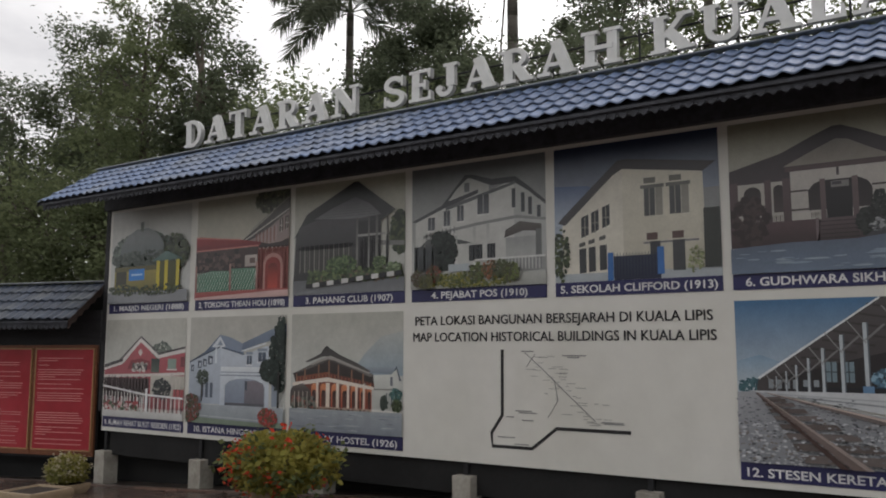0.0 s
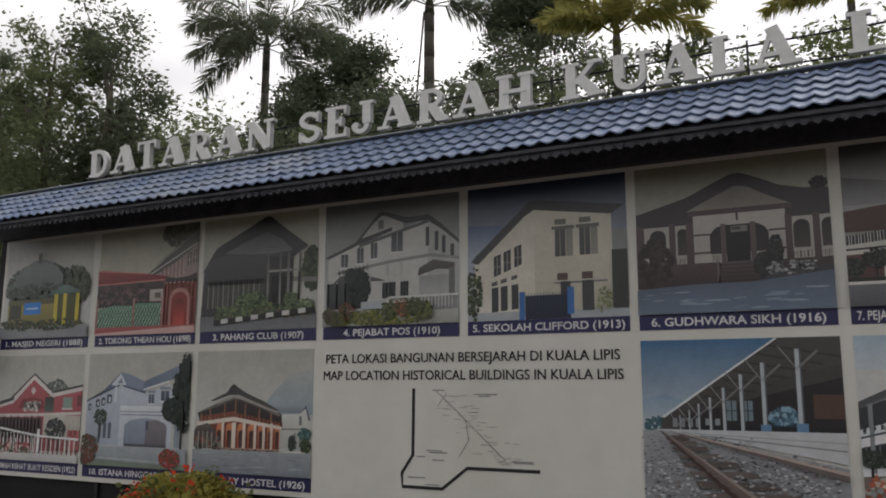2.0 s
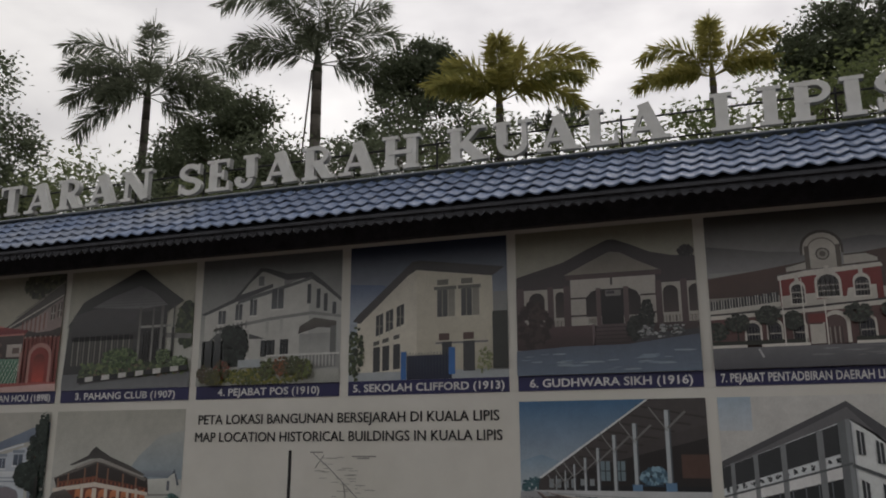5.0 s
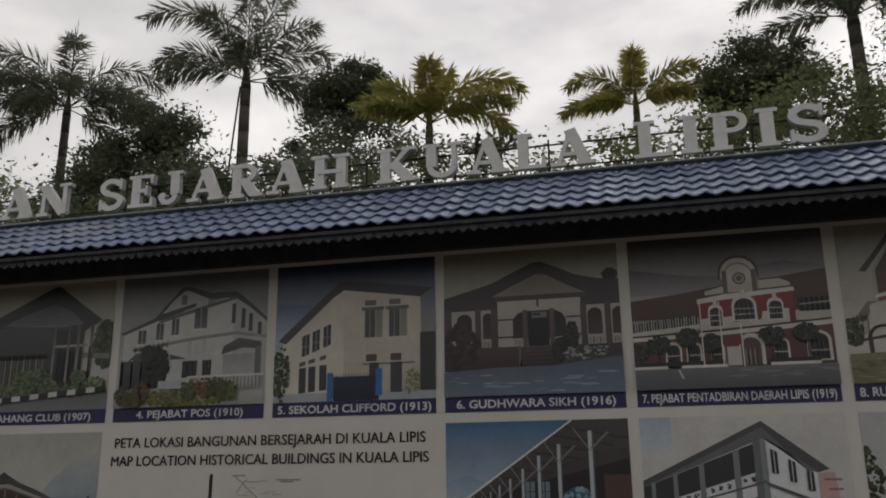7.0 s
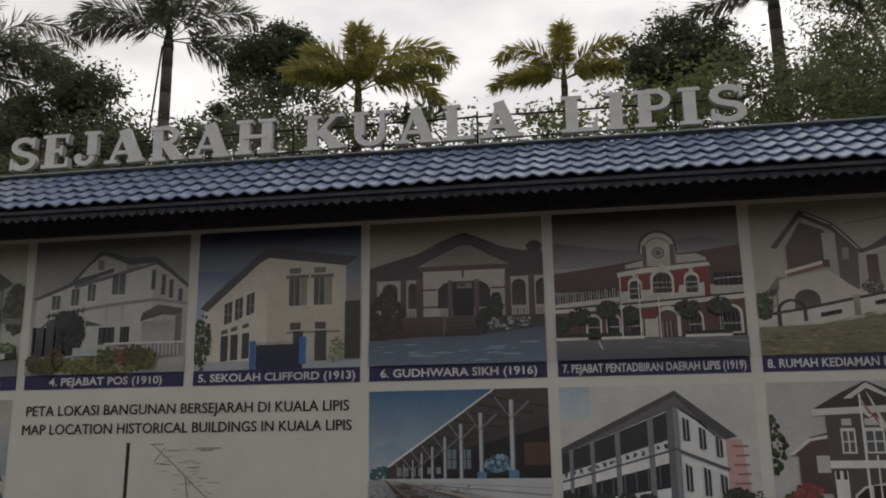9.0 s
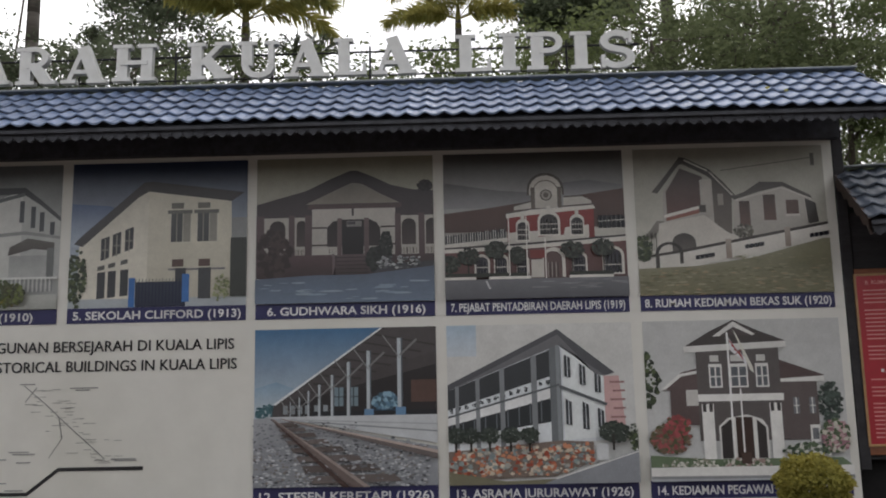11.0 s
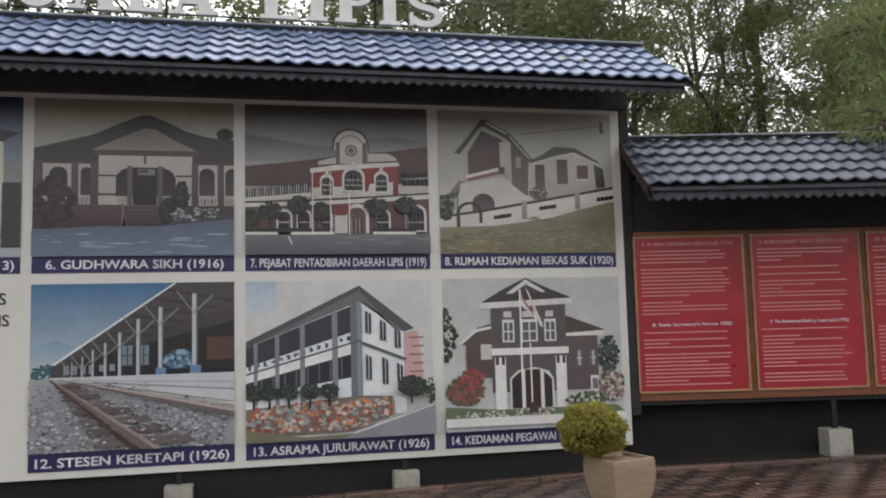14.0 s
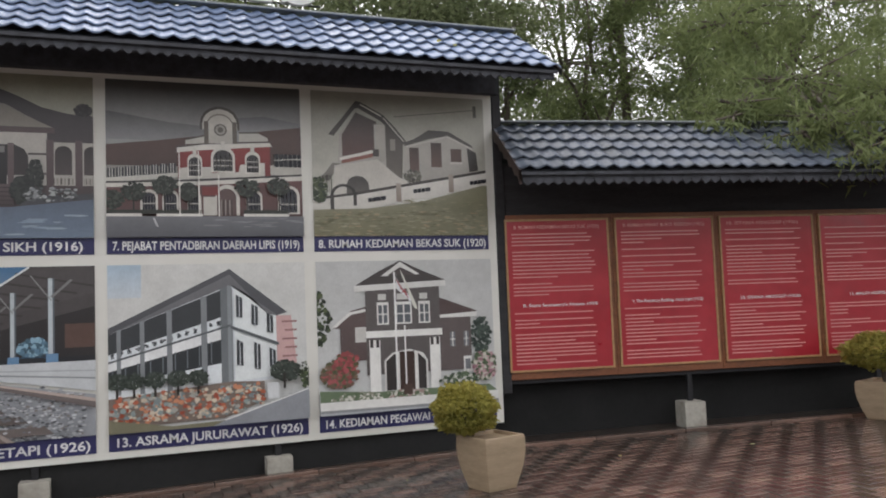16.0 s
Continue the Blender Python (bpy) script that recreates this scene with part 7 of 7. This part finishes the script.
def square_pot(x, y, turn, top_w, foot_w, h, label):
    """A tapered square planter with a belly, a rolled rim and soil."""
    g = ground_z(x)

    def width_at(v):
        return foot_w + (top_w - foot_w) * (math.sin(v * 1.9) / math.sin(1.9) if v < 0.83 else 1.057 - 0.057 * (v - 0.83) / 0.17)

    pot = empty("planter", pose(x, y, g, 0, 0, turn))
    tagged(pot, label, "planter", "planters along the boards")
    b = bmesh.new()
    prof = [(0.0, foot_w * 0.97), (0.02, foot_w)] + [(v, width_at(v)) for v in (0.15, 0.3, 0.45, 0.6, 0.75, 0.9, 0.985)] + [(1.0, top_w * 0.985), (1.0, top_w * 0.86), (0.88, top_w * 0.84)]
    rings = []
    for v, w in prof:
        c, s = w / 2, w / 2 * 0.96
        rings.append([b.verts.new((px, py, v * h)) for px, py in ((-c, -s), (-s, -c), (s, -c), (c, -s), (c, s), (s, c), (-s, c), (-c, s))])
    b.faces.new(rings[0][::-1])
    for p, q in zip(rings, rings[1:]):
        for k in range(8):
            b.faces.new((p[k], p[(k + 1) % 8], q[(k + 1) % 8], q[k]))
    b.faces.new(rings[-1])
    part("pot_body", b, M_POT, pot, "cream ribbed concrete body")
    b = bmesh.new()
    for k in range(int(h / 0.016)):
        v = 0.03 + 0.93 * k / int(h / 0.016)
        w = width_at(v) + 0.004
        box_bm(-w / 2, -w / 2, v * h, w / 2, w / 2, v * h + 0.006, 0.0, b)
    tagged(part("ribbing", b, M_POT, pot, "fine horizontal ribs"), kind="stuff")
    part("soil", box_bm(-top_w * 0.43, -top_w * 0.43, h * 0.85, top_w * 0.43, top_w * 0.43, h * 0.93), M_SOIL, pot, "dark potting soil")
    return pot


square_pot(2.76, 6.42, 14, 0.40, 0.27, 0.44, "tapered square cream planter on the brick pavement")
topiary(2.57, 6.50, 0.675, 0.262, M_LEAF_BALL, 9500, 0.032, 201, (2.62, 6.50, 0.45), "clipped yellow-green ball shrub in a square planter", squash=0.78)
square_pot(7.78, 6.95, 20, 0.52, 0.36, 0.42, "wide cream planter beside the red panels")
topiary(7.66, 6.95, 0.86, 0.36, M_LEAF_BALL, 6000, 0.042, 205, (7.74, 6.95, 0.45), "loose yellow-green shrub in a cream planter", squash=0.55)
square_pot(-7.15, 7.20, 5, 0.44, 0.32, 0.42, "small cream planter under a flowering bush")
topiary(-7.0, 7.18, 0.24, 0.62, M_LEAF_BALL, 4200, 0.085, 207, (-7.12, 7.2, 0.1), "spreading bush with red flower heads before the board", squash=0.55, extra=((M_FLOWER_RED, 34, 0.055), (M_LEAF_LIGHT, 50, 0.06)))
square_pot(-11.2, 7.2, 0, 0.42, 0.3, 0.16, "low cream planter holding pale flowers")
topiary(-11.25, 7.2, -0.17, 0.27, M_LEAF_GOLD, 2200, 0.06, 209, (-11.22, 7.2, -0.4), "low bush dotted with pale cream flowers", squash=0.75, extra=((M_FLOWER_PALE, 42, 0.035),))
square_pot(-9.95, 5.95, 8, 0.62, 0.45, 0.29, "pale square planter rim beside the path")

# fallen leaves on roof and paving
for k, (x, y, z, c) in enumerate(((2.9, 7.62, 4.145, M_LEAF_GOLD), (3.05, 7.60, 4.13, M_LEAF_GOLD), (2.25, 7.1, None, M_LEAF_GOLD), (4.3, 6.9, None, M_LEAF_GOLD), (5.6, 6.6, None, M_LEAF_MID))):
    rng = np.random.default_rng(300 + k)
    v, f = leaf_cloud(np.zeros((1, 3)), 3.0, 0.11, 0.5, rng)
    me = bpy.data.meshes.new("fallen_leaf")
    me.from_pydata(v.tolist(), [], f.tolist())
    me.materials.append(c)
    leaf_ob = new("fallen_leaf", me)
    leaf_ob.location = (x, y, z if z else ground_z(x) + 0.02)
    tagged(leaf_ob, "single yellow fallen leaf lying wet", "leaf", "fallen leaves")

# brick paving along the slope
pavement = empty("pavement")
tagged(pavement, "wet brown brick paving in front of the boards", "pavement", kind="structure")
PL, PW, GAP = 0.21, 0.105, 0.006


def paver_geo(bm, m, slot=0):
    a, c = (PL - GAP) / 2, (PW - GAP) / 2
    low = [bm.verts.new(m @ Vector(p)) for p in ((-a, -c, -0.02), (a, -c, -0.02), (a, c, -0.02), (-a, c, -0.02))]
    mid = [bm.verts.new(m @ Vector(p)) for p in ((-a, -c, -0.004), (a, -c, -0.004), (a, c, -0.004), (-a, c, -0.004))]
    e = 0.004
    top = [bm.verts.new(m @ Vector(p)) for p in ((-a + e, -c + e, 0), (a - e, -c + e, 0), (a - e, c - e, 0), (-a + e, c - e, 0))]
    for p, q in ((low, mid), (mid, top)):
        for k in range(4):
            bm.faces.new((p[k], p[(k + 1) % 4], q[(k + 1) % 4], q[k])).material_index = slot
    bm.faces.new(top).material_index = slot


paver_me = bpy.data.meshes.new("paver")
bm = bmesh.new()
paver_geo(bm, Matrix())
bm.to_mesh(paver_me)
bm.free()
paver_me.materials.append(M_PAVER)
paver_no_glint_me = paver_me.copy()
paver_no_glint_me.materials[0] = M_PAVER_NO_GLINT
rnd = random.Random(9)
singles = 0
rest = bmesh.new()


def front_edge(x):
    """The line of the kerb that the paving meets."""
    if x > 3.55:
        return 7.93 - (x - 3.55) * 0.1603
    if x < -12.6:
        return 7.93 + (x + 12.6) * 0.245
    return 7.93


# herringbone, square to the boards
for j in range(-80, 46):
    for i in range(-136, 106):
        turn = (i - j) % 4
        if turn not in (0, 2):
            continue
        p = Vector(((i + 1) * PW, 3.4 + (j + 0.5) * PW, 0)) if turn == 0 else Vector(((i + 0.5) * PW, 3.4 + j * PW, 0))
        wide = p.y > 3.6
        if not ((-13.5 if wide else -7) < p.x < (10.5 if wide else 7) and p.y < front_edge(p.x) - 0.05):
            continue
        z = ground_z(p.x) + 0.0015 * rnd.uniform(-1, 1)
        slope = math.atan2(ground_z(p.x + 0.2) - ground_z(p.x - 0.2), 0.4)
        m = Matrix.Translation((p.x, p.y, z + 0.008)) @ Matrix.Rotation(-slope, 4, "Y") @ Matrix.Rotation((math.pi / 2 if turn else 0) + rnd.uniform(-0.008, 0.008), 4, "Z") @ Matrix.Rotation(rnd.uniform(-0.008, 0.008), 4, "X") @ Matrix.Rotation(rnd.uniform(-0.004, 0.004), 4, "Y")
        # bricks along the boards keep the tone with the painted reflection
        if 3.0 < p.x < 5.6 and 5.6 < p.y < 7.4 and singles < 300:
            ob = new("paver", paver_no_glint_me if turn else paver_me)
            ob.parent = pavement
            ob.matrix_local = m
            singles += 1
        else:
            paver_geo(rest, m, 1 if turn else 0)
tagged(part("paving", rest, [M_PAVER, M_PAVER_NO_GLINT], pavement, "wet brick pavers"), kind="stuff")

# the roof tiles, last
for args in tile_args:
    tile_roof(*args)
